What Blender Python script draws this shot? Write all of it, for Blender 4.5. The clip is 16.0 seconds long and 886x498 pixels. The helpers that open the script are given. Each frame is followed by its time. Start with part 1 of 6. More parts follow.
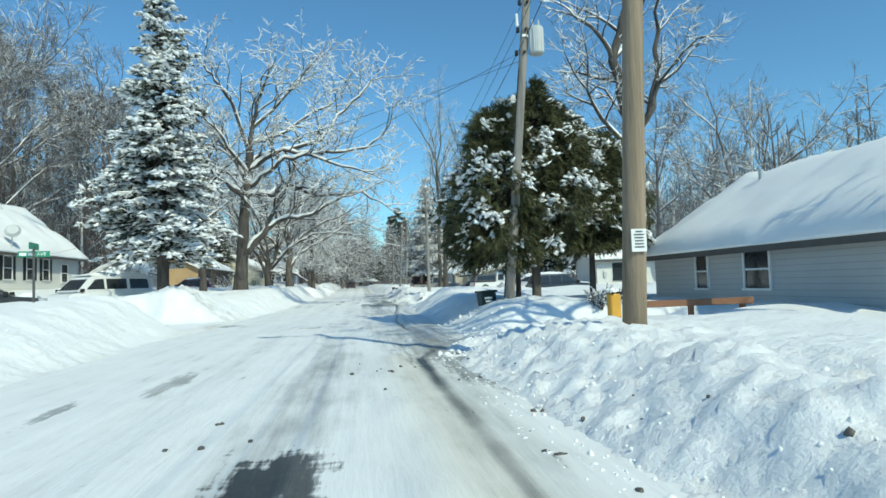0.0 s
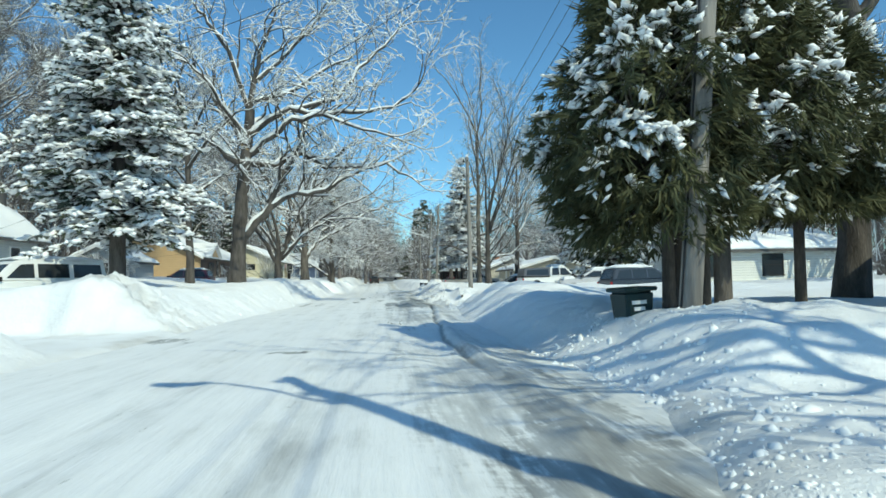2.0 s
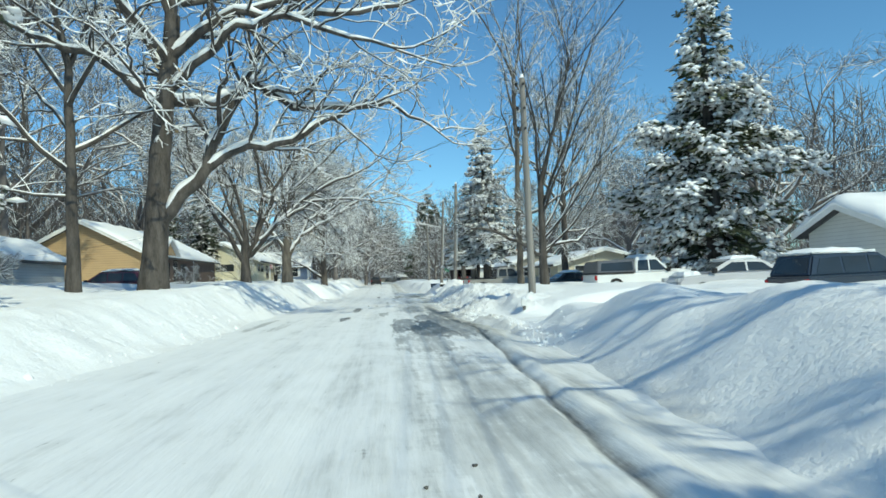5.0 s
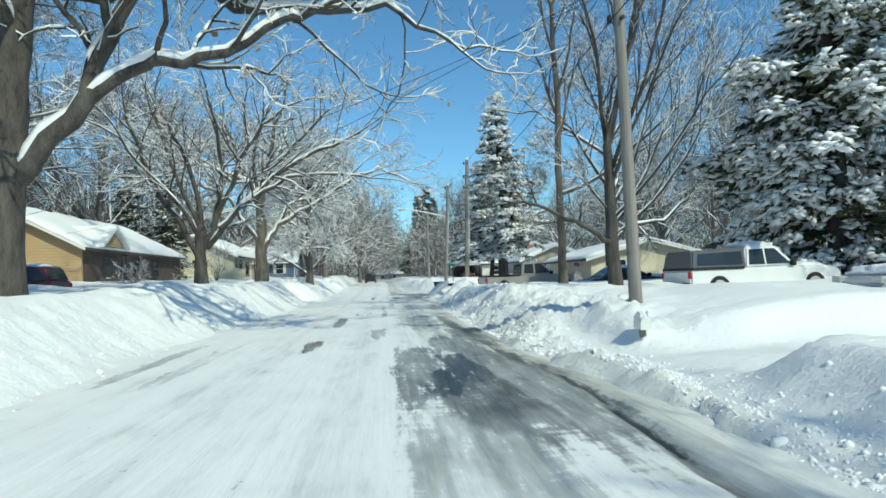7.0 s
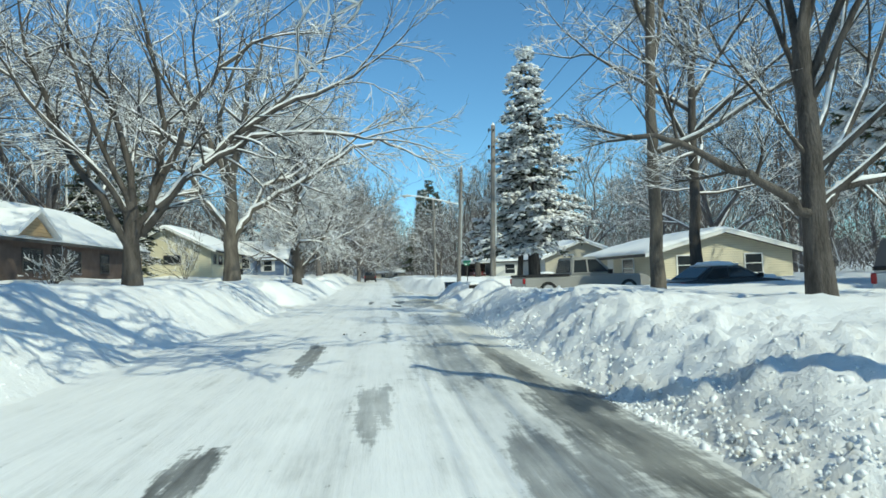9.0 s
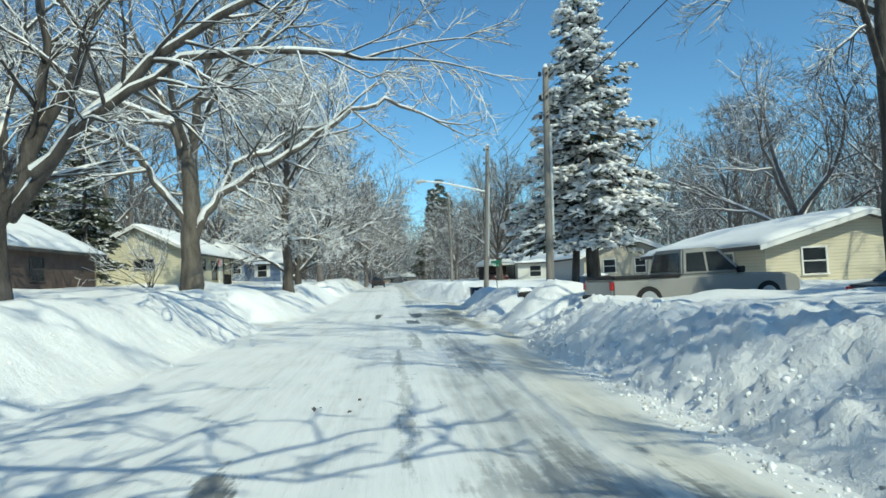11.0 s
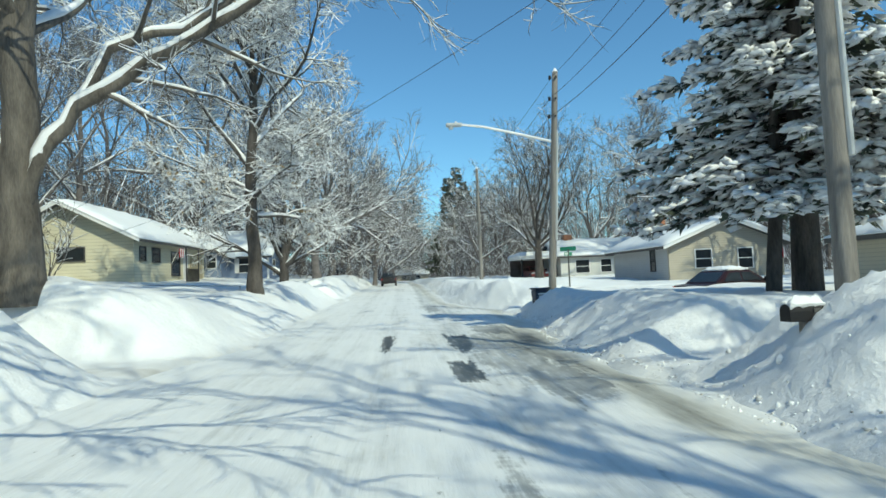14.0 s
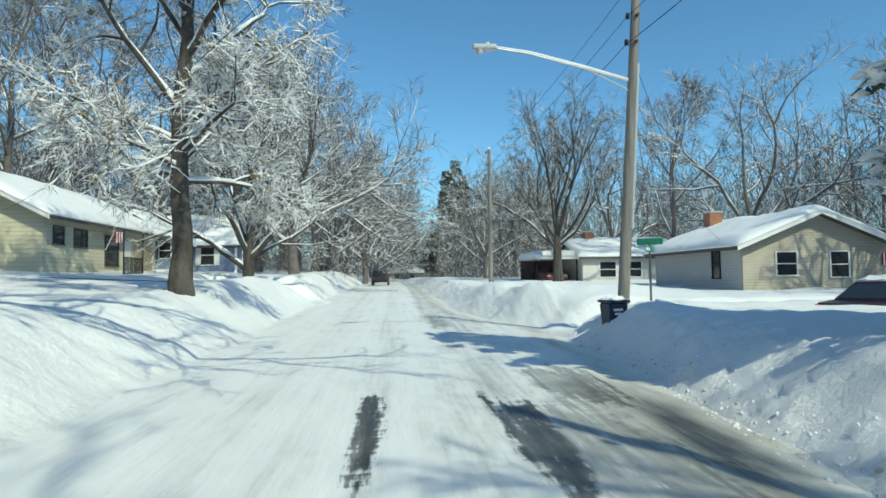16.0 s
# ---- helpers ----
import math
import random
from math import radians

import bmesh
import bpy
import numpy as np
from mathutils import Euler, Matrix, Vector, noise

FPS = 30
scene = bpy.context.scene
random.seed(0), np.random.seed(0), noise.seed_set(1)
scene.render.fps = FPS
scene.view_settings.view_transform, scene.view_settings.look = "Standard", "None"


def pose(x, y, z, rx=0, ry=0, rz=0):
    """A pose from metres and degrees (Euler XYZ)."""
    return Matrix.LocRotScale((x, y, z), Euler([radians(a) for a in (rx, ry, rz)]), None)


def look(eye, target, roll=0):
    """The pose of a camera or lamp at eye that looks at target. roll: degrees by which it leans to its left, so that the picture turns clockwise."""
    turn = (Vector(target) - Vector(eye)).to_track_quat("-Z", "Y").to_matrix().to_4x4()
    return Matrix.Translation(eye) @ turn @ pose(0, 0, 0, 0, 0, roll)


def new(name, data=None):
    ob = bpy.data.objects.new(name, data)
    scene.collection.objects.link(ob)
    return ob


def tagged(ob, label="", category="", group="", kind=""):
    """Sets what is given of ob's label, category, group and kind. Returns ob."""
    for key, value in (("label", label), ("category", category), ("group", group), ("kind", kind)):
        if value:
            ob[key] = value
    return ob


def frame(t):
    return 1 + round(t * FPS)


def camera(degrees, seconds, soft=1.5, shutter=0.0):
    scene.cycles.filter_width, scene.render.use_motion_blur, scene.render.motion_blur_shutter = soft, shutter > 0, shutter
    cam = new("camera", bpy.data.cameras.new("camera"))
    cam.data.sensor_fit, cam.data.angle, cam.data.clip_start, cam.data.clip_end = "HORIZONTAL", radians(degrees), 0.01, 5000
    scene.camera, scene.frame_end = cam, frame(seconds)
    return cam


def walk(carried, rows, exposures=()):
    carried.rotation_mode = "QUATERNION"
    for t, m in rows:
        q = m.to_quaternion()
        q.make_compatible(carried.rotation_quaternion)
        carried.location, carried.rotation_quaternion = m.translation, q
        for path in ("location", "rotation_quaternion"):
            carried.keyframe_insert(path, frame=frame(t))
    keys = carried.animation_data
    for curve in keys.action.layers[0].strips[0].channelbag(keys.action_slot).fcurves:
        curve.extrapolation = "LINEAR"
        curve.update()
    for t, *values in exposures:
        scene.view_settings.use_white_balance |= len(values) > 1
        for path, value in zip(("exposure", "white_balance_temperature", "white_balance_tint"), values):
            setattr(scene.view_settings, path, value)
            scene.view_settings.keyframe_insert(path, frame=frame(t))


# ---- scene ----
cam = camera(71.4, 16.0, soft=1.6)
PATH = [
    (0, (0.156, -0.260, 1.354), (5.647, 39.275, 3.598), -2),
    (0.5, (0.197, 2.195, 1.306), (4.970, 41.815, 3.591), -1.5),
    (1, (0.217, 4.657, 1.274), (4.520, 44.374, 3.431), -1.4),
    (1.5, (0.221, 7.121, 1.256), (4.299, 46.965, 3.358), -1.3),
    (2, (0.216, 9.584, 1.250), (4.145, 49.446, 3.321), -1.2),
    (2.5, (0.204, 12.042, 1.254), (4.046, 51.725, 3.294), -1.3),
    (3, (0.189, 14.495, 1.267), (3.877, 54.103, 3.342), -1.3),
    (3.5, (0.175, 16.939, 1.286), (3.782, 56.675, 3.562), -1.5),
    (4, (0.162, 19.373, 1.309), (3.793, 59.240, 3.619), -2),
    (4.5, (0.152, 21.796, 1.336), (3.902, 61.707, 3.601), -2.4),
    (5, (0.145, 24.209, 1.365), (3.939, 63.806, 3.395), -2.1),
    (5.2, (0.144, 25.170, 1.377), (4.094, 64.862, 3.202), -1.7),
    (7.3, (0.158, 35.166, 1.492), (4.308, 74.903, 3.310), -2.3),
    (7.5, (0.161, 36.109, 1.501), (4.345, 75.811, 3.338), -2.3),
    (8, (0.168, 38.461, 1.522), (4.356, 78.246, 3.277), -2.2),
    (8.5, (0.174, 40.804, 1.539), (4.326, 80.716, 3.245), -2),
    (9, (0.176, 43.141, 1.553), (4.242, 82.962, 3.295), -1.9),
    (9.2, (0.176, 44.074, 1.557), (4.217, 83.831, 3.344), -1.9),
    (11.3, (0.123, 53.815, 1.574), (3.585, 93.353, 3.599), -2.6),
    (11.5, (0.112, 54.737, 1.574), (3.511, 94.461, 3.570), -2.3),
    (12, (0.080, 57.039, 1.572), (3.315, 96.918, 3.604), -2.4),
    (12.5, (0.043, 59.333, 1.570), (3.014, 99.249, 3.470), -2.5),
    (13, (0.001, 61.619, 1.568), (2.823, 101.393, 3.372), -2.5),
    (13.5, (-0.043, 63.893, 1.569), (2.735, 103.842, 3.374), -2.6),
    (14, (-0.086, 66.154, 1.574), (2.742, 106.114, 3.500), -2.4),
    (14.5, (-0.126, 68.399, 1.584), (2.758, 108.146, 3.562), -2.2),
    (15, (-0.158, 70.622, 1.601), (2.907, 110.456, 3.550), -2),
    (15.5, (-0.176, 72.820, 1.626), (3.025, 112.686, 3.553), -1.6),
    (16, (-0.175, 74.987, 1.663), (3.083, 114.773, 3.537), -0.7),
]
EXPOSURES = [(0.0, -0.10, 7050, -8)]
walk(cam, [(t, look(eye, target, roll)) for t, eye, target, roll in PATH], EXPOSURES)

# ---- light ----
SUN_EL, SUN_AZ = 44.0, 149.0          # degrees; azimuth clockwise from +y
world = bpy.data.worlds.new("winter_sky")
scene.world = world
world.use_nodes = True
wn = world.node_tree.nodes
wl = world.node_tree.links
sky = wn.new("ShaderNodeTexSky")
sky.sky_type = "NISHITA"
sky.sun_disc = False
sky.sun_elevation = radians(SUN_EL)
sky.sun_rotation = radians(SUN_AZ)
sky.air_density, sky.dust_density, sky.ozone_density = 1.0, 0.2, 2.5
deep = wn.new("ShaderNodeMix")
deep.data_type, deep.blend_type = "RGBA", "MULTIPLY"
deep.inputs["Factor"].default_value = 1.0
deep.inputs["B"].default_value = (0.63, 0.96, 1.22, 1)      # clear, dry winter blue
wl.new(sky.outputs["Color"], deep.inputs["A"])
wl.new(deep.outputs["Result"], wn["Background"].inputs["Color"])
wn["Background"].inputs["Strength"].default_value = 0.145

sun = new("sun", bpy.data.lights.new("sun", "SUN"))
sun.data.energy, sun.data.angle, sun.data.color = 3.6, radians(0.53), (1.0, 0.96, 0.855)
_az, _el = radians(SUN_AZ), radians(SUN_EL)
SUN_DIR = Vector((math.sin(_az) * math.cos(_el), math.cos(_az) * math.cos(_el), math.sin(_el)))
sun.matrix_world = look(SUN_DIR * 60, (0, 0, 0))


# ---- materials ----
def material(name, color, rough=0.7, metal=0.0, vary=0.12, scale=3.0, fine=40.0, bump=0.15, bump_dist=0.01,
             spec=0.4, stretch=(1, 1, 1), tint=None, per_object=0.0):
    """A surface with colour variation at two scales and fine relief."""
    m = bpy.data.materials.new(name)
    m.use_nodes = True
    n, l = m.node_tree.nodes, m.node_tree.links
    b = n["Principled BSDF"]
    b.inputs["Roughness"].default_value = rough
    b.inputs["Metallic"].default_value = metal
    b.inputs["Specular IOR Level"].default_value = spec
    co = n.new("ShaderNodeTexCoord")
    mp = n.new("ShaderNodeMapping")
    mp.inputs["Scale"].default_value = stretch
    l.new(co.outputs["Object"], mp.inputs["Vector"])
    big = n.new("ShaderNodeTexNoise")
    big.inputs["Scale"].default_value = scale
    big.inputs["Detail"].default_value = 4
    small = n.new("ShaderNodeTexNoise")
    small.inputs["Scale"].default_value = fine
    small.inputs["Detail"].default_value = 3
    l.new(mp.outputs["Vector"], big.inputs["Vector"])
    l.new(mp.outputs["Vector"], small.inputs["Vector"])
    add = n.new("ShaderNodeMath")
    add.operation = "MULTIPLY_ADD"
    l.new(small.outputs["Fac"], add.inputs[0])
    add.inputs[1].default_value = 0.45
    l.new(big.outputs["Fac"], add.inputs[2])
    ramp = n.new("ShaderNodeMapRange")
    ramp.inputs["From Min"].default_value = 0.4
    ramp.inputs["From Max"].default_value = 1.05
    l.new(add.outputs[0], ramp.inputs["Value"])
    mix = n.new("ShaderNodeMix")
    mix.data_type = "RGBA"
    c = Vector(color)
    t = Vector(tint) if tint else c * (1 + vary)
    lo = c * (1 - vary)
    mix.inputs["A"].default_value = (*lo, 1)
    mix.inputs["B"].default_value = (*[min(1, v) for v in t], 1)
    l.new(ramp.outputs["Result"], mix.inputs["Factor"])
    last = mix.outputs["Result"]
    if per_object:
        oi = n.new("ShaderNodeObjectInfo")
        hs = n.new("ShaderNodeHueSaturation")
        mr = n.new("ShaderNodeMapRange")
        mr.inputs["To Min"].default_value, mr.inputs["To Max"].default_value = 1 - per_object, 1 + per_object
        l.new(oi.outputs["Random"], mr.inputs["Value"])
        l.new(mr.outputs["Result"], hs.inputs["Value"])
        l.new(last, hs.inputs["Color"])
        last = hs.outputs["Color"]
    l.new(last, b.inputs["Base Color"])
    if bump:
        bp = n.new("ShaderNodeBump")
        bp.inputs["Strength"].default_value = bump
        bp.inputs["Distance"].default_value = bump_dist
        l.new(add.outputs[0], bp.inputs["Height"])
        l.new(bp.outputs["Normal"], b.inputs["Normal"])
    return m


SNOW_COL = (0.86, 0.875, 0.88)
snow_mat = material("fresh_snow", SNOW_COL, 0.65, vary=0.03, scale=1.5, fine=14, bump=0.35, bump_dist=0.03, spec=0.25)
# bark for the far trees, lightened to put distance haze into its colour
paled = material("haze_paled_twigs", (0.15, 0.135, 0.13), 0.9, vary=0.4, scale=3.0, fine=24, bump=0.0)
twig_snow = material("branch_snow", (0.88, 0.885, 0.89), 0.7, vary=0.03, scale=4, fine=30, bump=0.2, spec=0.2)
bark = material("grey_bark", (0.064, 0.057, 0.051), 0.9, vary=0.55, scale=4.0, fine=30, bump=1.0, bump_dist=0.06,
                stretch=(1, 1, 0.25), spec=0.2, tint=(0.150, 0.134, 0.122))
bark_light = material("pale_bark", (0.098, 0.087, 0.078), 0.9, vary=0.5, scale=4.0, fine=28, bump=1.0, bump_dist=0.06,
                      stretch=(1, 1, 0.25), spec=0.2, tint=(0.215, 0.190, 0.162))
needle = material("spruce_needles", (0.055, 0.071, 0.053), 0.7, vary=0.4, scale=1.2, fine=9, bump=0, spec=0.3,
                  tint=(0.110, 0.128, 0.088))
cedar_leaf = material("cedar_foliage", (0.062, 0.072, 0.038), 0.75, vary=0.4, scale=1.0, fine=8, bump=0, spec=0.25,
                      tint=(0.13, 0.13, 0.058))
pine_needle = material("pine_needles", (0.055, 0.068, 0.036), 0.7, vary=0.4, scale=1.0, fine=8, bump=0, spec=0.3, tint=(0.11, 0.125, 0.06))
dry_leaf = material("dry_leaves", (0.30, 0.22, 0.12), 0.8, vary=0.3, bump=0)
pole_wood = material("pole_wood", (0.23, 0.17, 0.115), 0.85, vary=0.5, scale=3.0, fine=26, bump=0.9, bump_dist=0.02,
                     stretch=(3, 3, 0.09), tint=(0.36, 0.28, 0.20))
pole_grey = material("weathered_pole_wood", (0.175, 0.162, 0.150), 0.85, vary=0.3, scale=3.0, fine=26, bump=0.9, bump_dist=0.02,
                     stretch=(3, 3, 0.09), tint=(0.34, 0.315, 0.285))
galv = material("galvanised_steel", (0.55, 0.56, 0.56), 0.45, 0.7, vary=0.1, bump=0.05)
grey_tank = material("grey_enamel", (0.50, 0.52, 0.52), 0.45, 0.0, vary=0.1, bump=0.05)
black_iron = material("black_iron", (0.02, 0.02, 0.022), 0.6, 0.3, vary=0.2, bump=0.1)
wire_mat = material("black_cable", (0.02, 0.02, 0.02), 0.6, vary=0.1, bump=0)
green_sign = material("green_sign_sheet", (0.03, 0.24, 0.14), 0.4, vary=0.08, bump=0)
sign_post = material("dull_steel", (0.10, 0.10, 0.095), 0.6, 0.3, vary=0.2, bump=0.05)
print_ink = material("dark_print", (0.06, 0.06, 0.06), 0.7, bump=0)
white_paint = material("white_paint", (0.78, 0.78, 0.76), 0.55, vary=0.05, bump=0.08)
glass_dark = material("window_glass", (0.025, 0.03, 0.035), 0.08, vary=0.2, bump=0, spec=0.6)
rubber = material("tyre_rubber", (0.02, 0.02, 0.02), 0.85, vary=0.2, bump=0.2)
tail_red = material("red_lamp_lens", (0.42, 0.02, 0.025), 0.25, vary=0.1, bump=0)
orange_post = material("yellow_marker_paint", (0.62, 0.33, 0.05), 0.6, vary=0.15, bump=0.1)
brown_rail = material("red_brown_board", (0.24, 0.12, 0.07), 0.8, vary=0.2, bump=0.2)
brick_red = material("chimney_brick", (0.36, 0.17, 0.10), 0.85, vary=0.25, bump=0.3)
bin_green = material("dark_green_plastic", (0.012, 0.035, 0.036), 0.5, vary=0.1, bump=0.05)
bin_blue = material("dark_blue_plastic", (0.02, 0.04, 0.075), 0.5, vary=0.1, bump=0.05)


def siding(name, color, board=0.15, tint=None, vertical=False):
    """Painted lap siding: courses as relief with shade painted along their joints, light streaks and grime."""
    m = material(name, color, 0.6, vary=0.07, scale=1.2, fine=25, bump=0, tint=tint)
    n, l = m.node_tree.nodes, m.node_tree.links
    b = n["Principled BSDF"]
    geo = n.new("ShaderNodeNewGeometry")
    sp = n.new("ShaderNodeSeparateXYZ")
    l.new(geo.outputs["Position"], sp.inputs[0])
    mo = n.new("ShaderNodeMath")
    mo.operation = "DIVIDE"
    if vertical:
        ad = n.new("ShaderNodeMath")
        ad.operation = "ADD"
        l.new(sp.outputs["X"], ad.inputs[0])
        l.new(sp.outputs["Y"], ad.inputs[1])
        l.new(ad.outputs[0], mo.inputs[0])
    else:
        l.new(sp.outputs["Z"], mo.inputs[0])
    mo.inputs[1].default_value = board
    fr = n.new("ShaderNodeMath")
    fr.operation = "FRACT"
    l.new(mo.outputs[0], fr.inputs[0])
    bp = n.new("ShaderNodeBump")
    bp.invert = True
    bp.inputs["Strength"].default_value = 0.9
    bp.inputs["Distance"].default_value = 0.02
    l.new(fr.outputs[0], bp.inputs["Height"])
    l.new(bp.outputs["Normal"], b.inputs["Normal"])
    # dark line at the foot of each board: the lap's shade, put into the colour
    jt = n.new("ShaderNodeMath")
    jt.operation = "LESS_THAN"
    jt.inputs[1].default_value = 0.10
    l.new(fr.outputs[0], jt.inputs[0])
    sc = n.new("ShaderNodeMath")
    sc.operation = "MULTIPLY"
    sc.inputs[1].default_value = 0.45
    l.new(jt.outputs[0], sc.inputs[0])
    mx = n.new("ShaderNodeMix")
    mx.data_type = "RGBA"
    l.new(sc.outputs[0], mx.inputs["Factor"])
    l.new(b.inputs["Base Color"].links[0].from_socket, mx.inputs["A"])
    mx.inputs["B"].default_value = (*[0.35 * v for v in color], 1)
    l.new(mx.outputs["Result"], b.inputs["Base Color"])
    return m


yellow_siding = siding("cream_yellow_siding", (0.62, 0.58, 0.43), 0.2)
beige_siding = siding("beige_vinyl_siding", (0.60, 0.55, 0.42), 0.13)
tan_siding = siding("tan_siding", (0.47, 0.33, 0.185), 0.18)
grey_siding = siding("pale_grey_siding", (0.46, 0.47, 0.47), 0.15)
white_siding = siding("white_siding", (0.66, 0.66, 0.62), 0.15)
blue_siding = siding("slate_blue_siding", (0.20, 0.26, 0.37), 0.15)
stone_siding = siding("grey_tan_siding", (0.46, 0.42, 0.34), 0.14)
dark_brick = material("dark_brown_brick", (0.13, 0.095, 0.08), 0.85, vary=0.3, scale=2, fine=12, bump=0.3)
roof_edge = material("roof_shingle", (0.09, 0.085, 0.08), 0.9, vary=0.2, bump=0.3)


def road_material():
    m = bpy.data.materials.new("packed_snow_road")
    m.use_nodes = True
    n, l = m.node_tree.nodes, m.node_tree.links
    b = n["Principled BSDF"]
    at = n.new("ShaderNodeAttribute")
    at.attribute_name = "wear"
    co = n.new("ShaderNodeNewGeometry")

    def tex(scale, stretch, detail=5):
        mp = n.new("ShaderNodeMapping")
        mp.inputs["Scale"].default_value = stretch
        l.new(co.outputs["Position"], mp.inputs["Vector"])
        t = n.new("ShaderNodeTexNoise")
        t.inputs["Scale"].default_value = scale
        t.inputs["Detail"].default_value = detail
        t.inputs["Roughness"].default_value = 0.62
        l.new(mp.outputs["Vector"], t.inputs["Vector"])
        return t.outputs["Fac"]

    def math_node(op, a, bb, c=None):
        k = n.new("ShaderNodeMath")
        k.operation = op
        for i, v in enumerate((a, bb, c)):
            if v is None:
                continue
            if isinstance(v, (int, float)):
                k.inputs[i].default_value = v
            else:
                l.new(v, k.inputs[i])
        return k.outputs[0]

    streak = tex(3.4, (1, 0.03, 1))
    fine = tex(9.0, (1, 0.12, 1))
    blot = tex(1.3, (1, 0.5, 1))
    s = math_node("MULTIPLY", streak, 0.75)
    s = math_node("MULTIPLY_ADD", fine, 0.45, s)
    s = math_node("MULTIPLY_ADD", blot, 0.8, s)                # about 1.0 +- 0.3
    v = math_node("MULTIPLY_ADD", s, 0.92, at.outputs["Fac"])   # wear plus texture
    ramp = n.new("ShaderNodeValToRGB")
    cr = ramp.color_ramp
    cr.elements[0].position, cr.elements[0].color = 0.41, (0.83, 0.845, 0.845, 1)
    cr.elements[1].position, cr.elements[1].color = 1.0, (0.035, 0.04, 0.04, 1)
    for pos, col in ((0.50, (0.785, 0.80, 0.80, 1)), (0.56, (0.70, 0.715, 0.71, 1)), (0.64, (0.54, 0.555, 0.55, 1)), (0.74, (0.36, 0.37, 0.365, 1)), (0.84, (0.22, 0.225, 0.22, 1)),
                     (0.92, (0.10, 0.104, 0.10, 1))):
        e = cr.elements.new(pos)
        e.color = col
    ba = n.new("ShaderNodeAttribute")
    ba.attribute_name = "bare"
    ragged = math_node("MULTIPLY_ADD", fine, 1.9, ba.outputs["Fac"])
    ragged = math_node("MULTIPLY_ADD", tex(24.0, (1, 0.25, 1), 3), 0.6, ragged)
    ragged = math_node("MULTIPLY_ADD", tex(5.0, (0.22, 1.3, 1), 4), 1.1, ragged)
    edge = n.new("ShaderNodeMapRange")
    edge.inputs["From Min"].default_value, edge.inputs["From Max"].default_value = 2.2, 2.6
    l.new(ragged, edge.inputs["Value"])
    sc = math_node("MULTIPLY", v, 0.5)
    dk = n.new("ShaderNodeAttribute")
    dk.attribute_name = "dark"
    deep = math_node("MULTIPLY", edge.outputs["Result"], dk.outputs["Fac"])
    sc = math_node("MULTIPLY_ADD", deep, 0.42, sc)
    l.new(sc, ramp.inputs["Fac"])
    # slush gets a little brown
    br = n.new("ShaderNodeAttribute")
    br.attribute_name = "slush"
    mx = n.new("ShaderNodeMix")
    mx.data_type, mx.blend_type = "RGBA", "MULTIPLY"
    l.new(br.outputs["Fac"], mx.inputs["Factor"])
    l.new(ramp.outputs["Color"], mx.inputs["A"])
    mx.inputs["B"].default_value = (0.84, 0.81, 0.74, 1)
    l.new(mx.outputs["Result"], b.inputs["Base Color"])
    ro = n.new("ShaderNodeMapRange")
    ro.inputs["From Min"].default_value, ro.inputs["From Max"].default_value = 0.6, 1.0
    ro.inputs["To Min"].default_value, ro.inputs["To Max"].default_value = 0.6, 0.38
    l.new(sc, ro.inputs["Value"])
    l.new(ro.outputs["Result"], b.inputs["Roughness"])
    b.inputs["Specular IOR Level"].default_value = 0.3
    bp = n.new("ShaderNodeBump")
    bp.inputs["Strength"].default_value, bp.inputs["Distance"].default_value = 0.7, 0.04
    l.new(s, bp.inputs["Height"])
    l.new(bp.outputs["Normal"], b.inputs["Normal"])
    return m


def ground_material():
    m = material("snow_cover", (0.85, 0.865, 0.87), 0.65, vary=0.03, scale=0.8, fine=7, bump=0.6, bump_dist=0.06, spec=0.25)
    n, l = m.node_tree.nodes, m.node_tree.links
    b = n["Principled BSDF"]
    src = b.inputs["Base Color"].links[0].from_socket
    at = n.new("ShaderNodeAttribute")
    at.attribute_name = "dirt"
    co = n.new("ShaderNodeNewGeometry")
    t = n.new("ShaderNodeTexNoise")
    t.inputs["Scale"].default_value, t.inputs["Detail"].default_value = 2.2, 6
    l.new(co.outputs["Position"], t.inputs["Vector"])
    k = n.new("ShaderNodeMath")
    k.operation = "MULTIPLY"
    l.new(at.outputs["Fac"], k.inputs[0])
    l.new(t.outputs["Fac"], k.inputs[1])
    mx = n.new("ShaderNodeMix")
    mx.data_type = "RGBA"
    l.new(k.outputs[0], mx.inputs["Factor"])
    l.new(src, mx.inputs["A"])
    mx.inputs["B"].default_value = (0.36, 0.33, 0.27, 1)
    l.new(mx.outputs["Result"], b.inputs["Base Color"])
    # crusty grain over the soft drifts
    g = n.new("ShaderNodeTexNoise")
    g.inputs["Scale"].default_value, g.inputs["Detail"].default_value, g.inputs["Roughness"].default_value = 9.0, 7, 0.68
    l.new(co.outputs["Position"], g.inputs["Vector"])
    bp = n.new("ShaderNodeBump")
    bp.inputs["Strength"].default_value, bp.inputs["Distance"].default_value = 0.7, 0.05
    l.new(g.outputs["Fac"], bp.inputs["Height"])
    l.new(b.inputs["Normal"].links[0].from_socket, bp.inputs["Normal"])
    l.new(bp.outputs["Normal"], b.inputs["Normal"])
    return m


road_mat = road_material()
ground_mat = ground_material()


# ---- mesh helpers ----
def mesh_data(name, verts, faces, mats, smooth=True, idx=None):
    me = bpy.data.meshes.new(name)
    me.from_pydata([tuple(v) for v in verts] if not isinstance(verts, np.ndarray) else verts.tolist(), [],
                   faces if isinstance(faces, list) else faces.tolist())
    for k in (mats if isinstance(mats, (list, tuple)) else [mats]):
        me.materials.append(k)
    if smooth:
        me.polygons.foreach_set("use_smooth", np.ones(len(me.polygons), bool))
    if idx is not None:
        me.polygons.foreach_set("material_index", np.asarray(idx, np.int32))
    me.update()
    return me


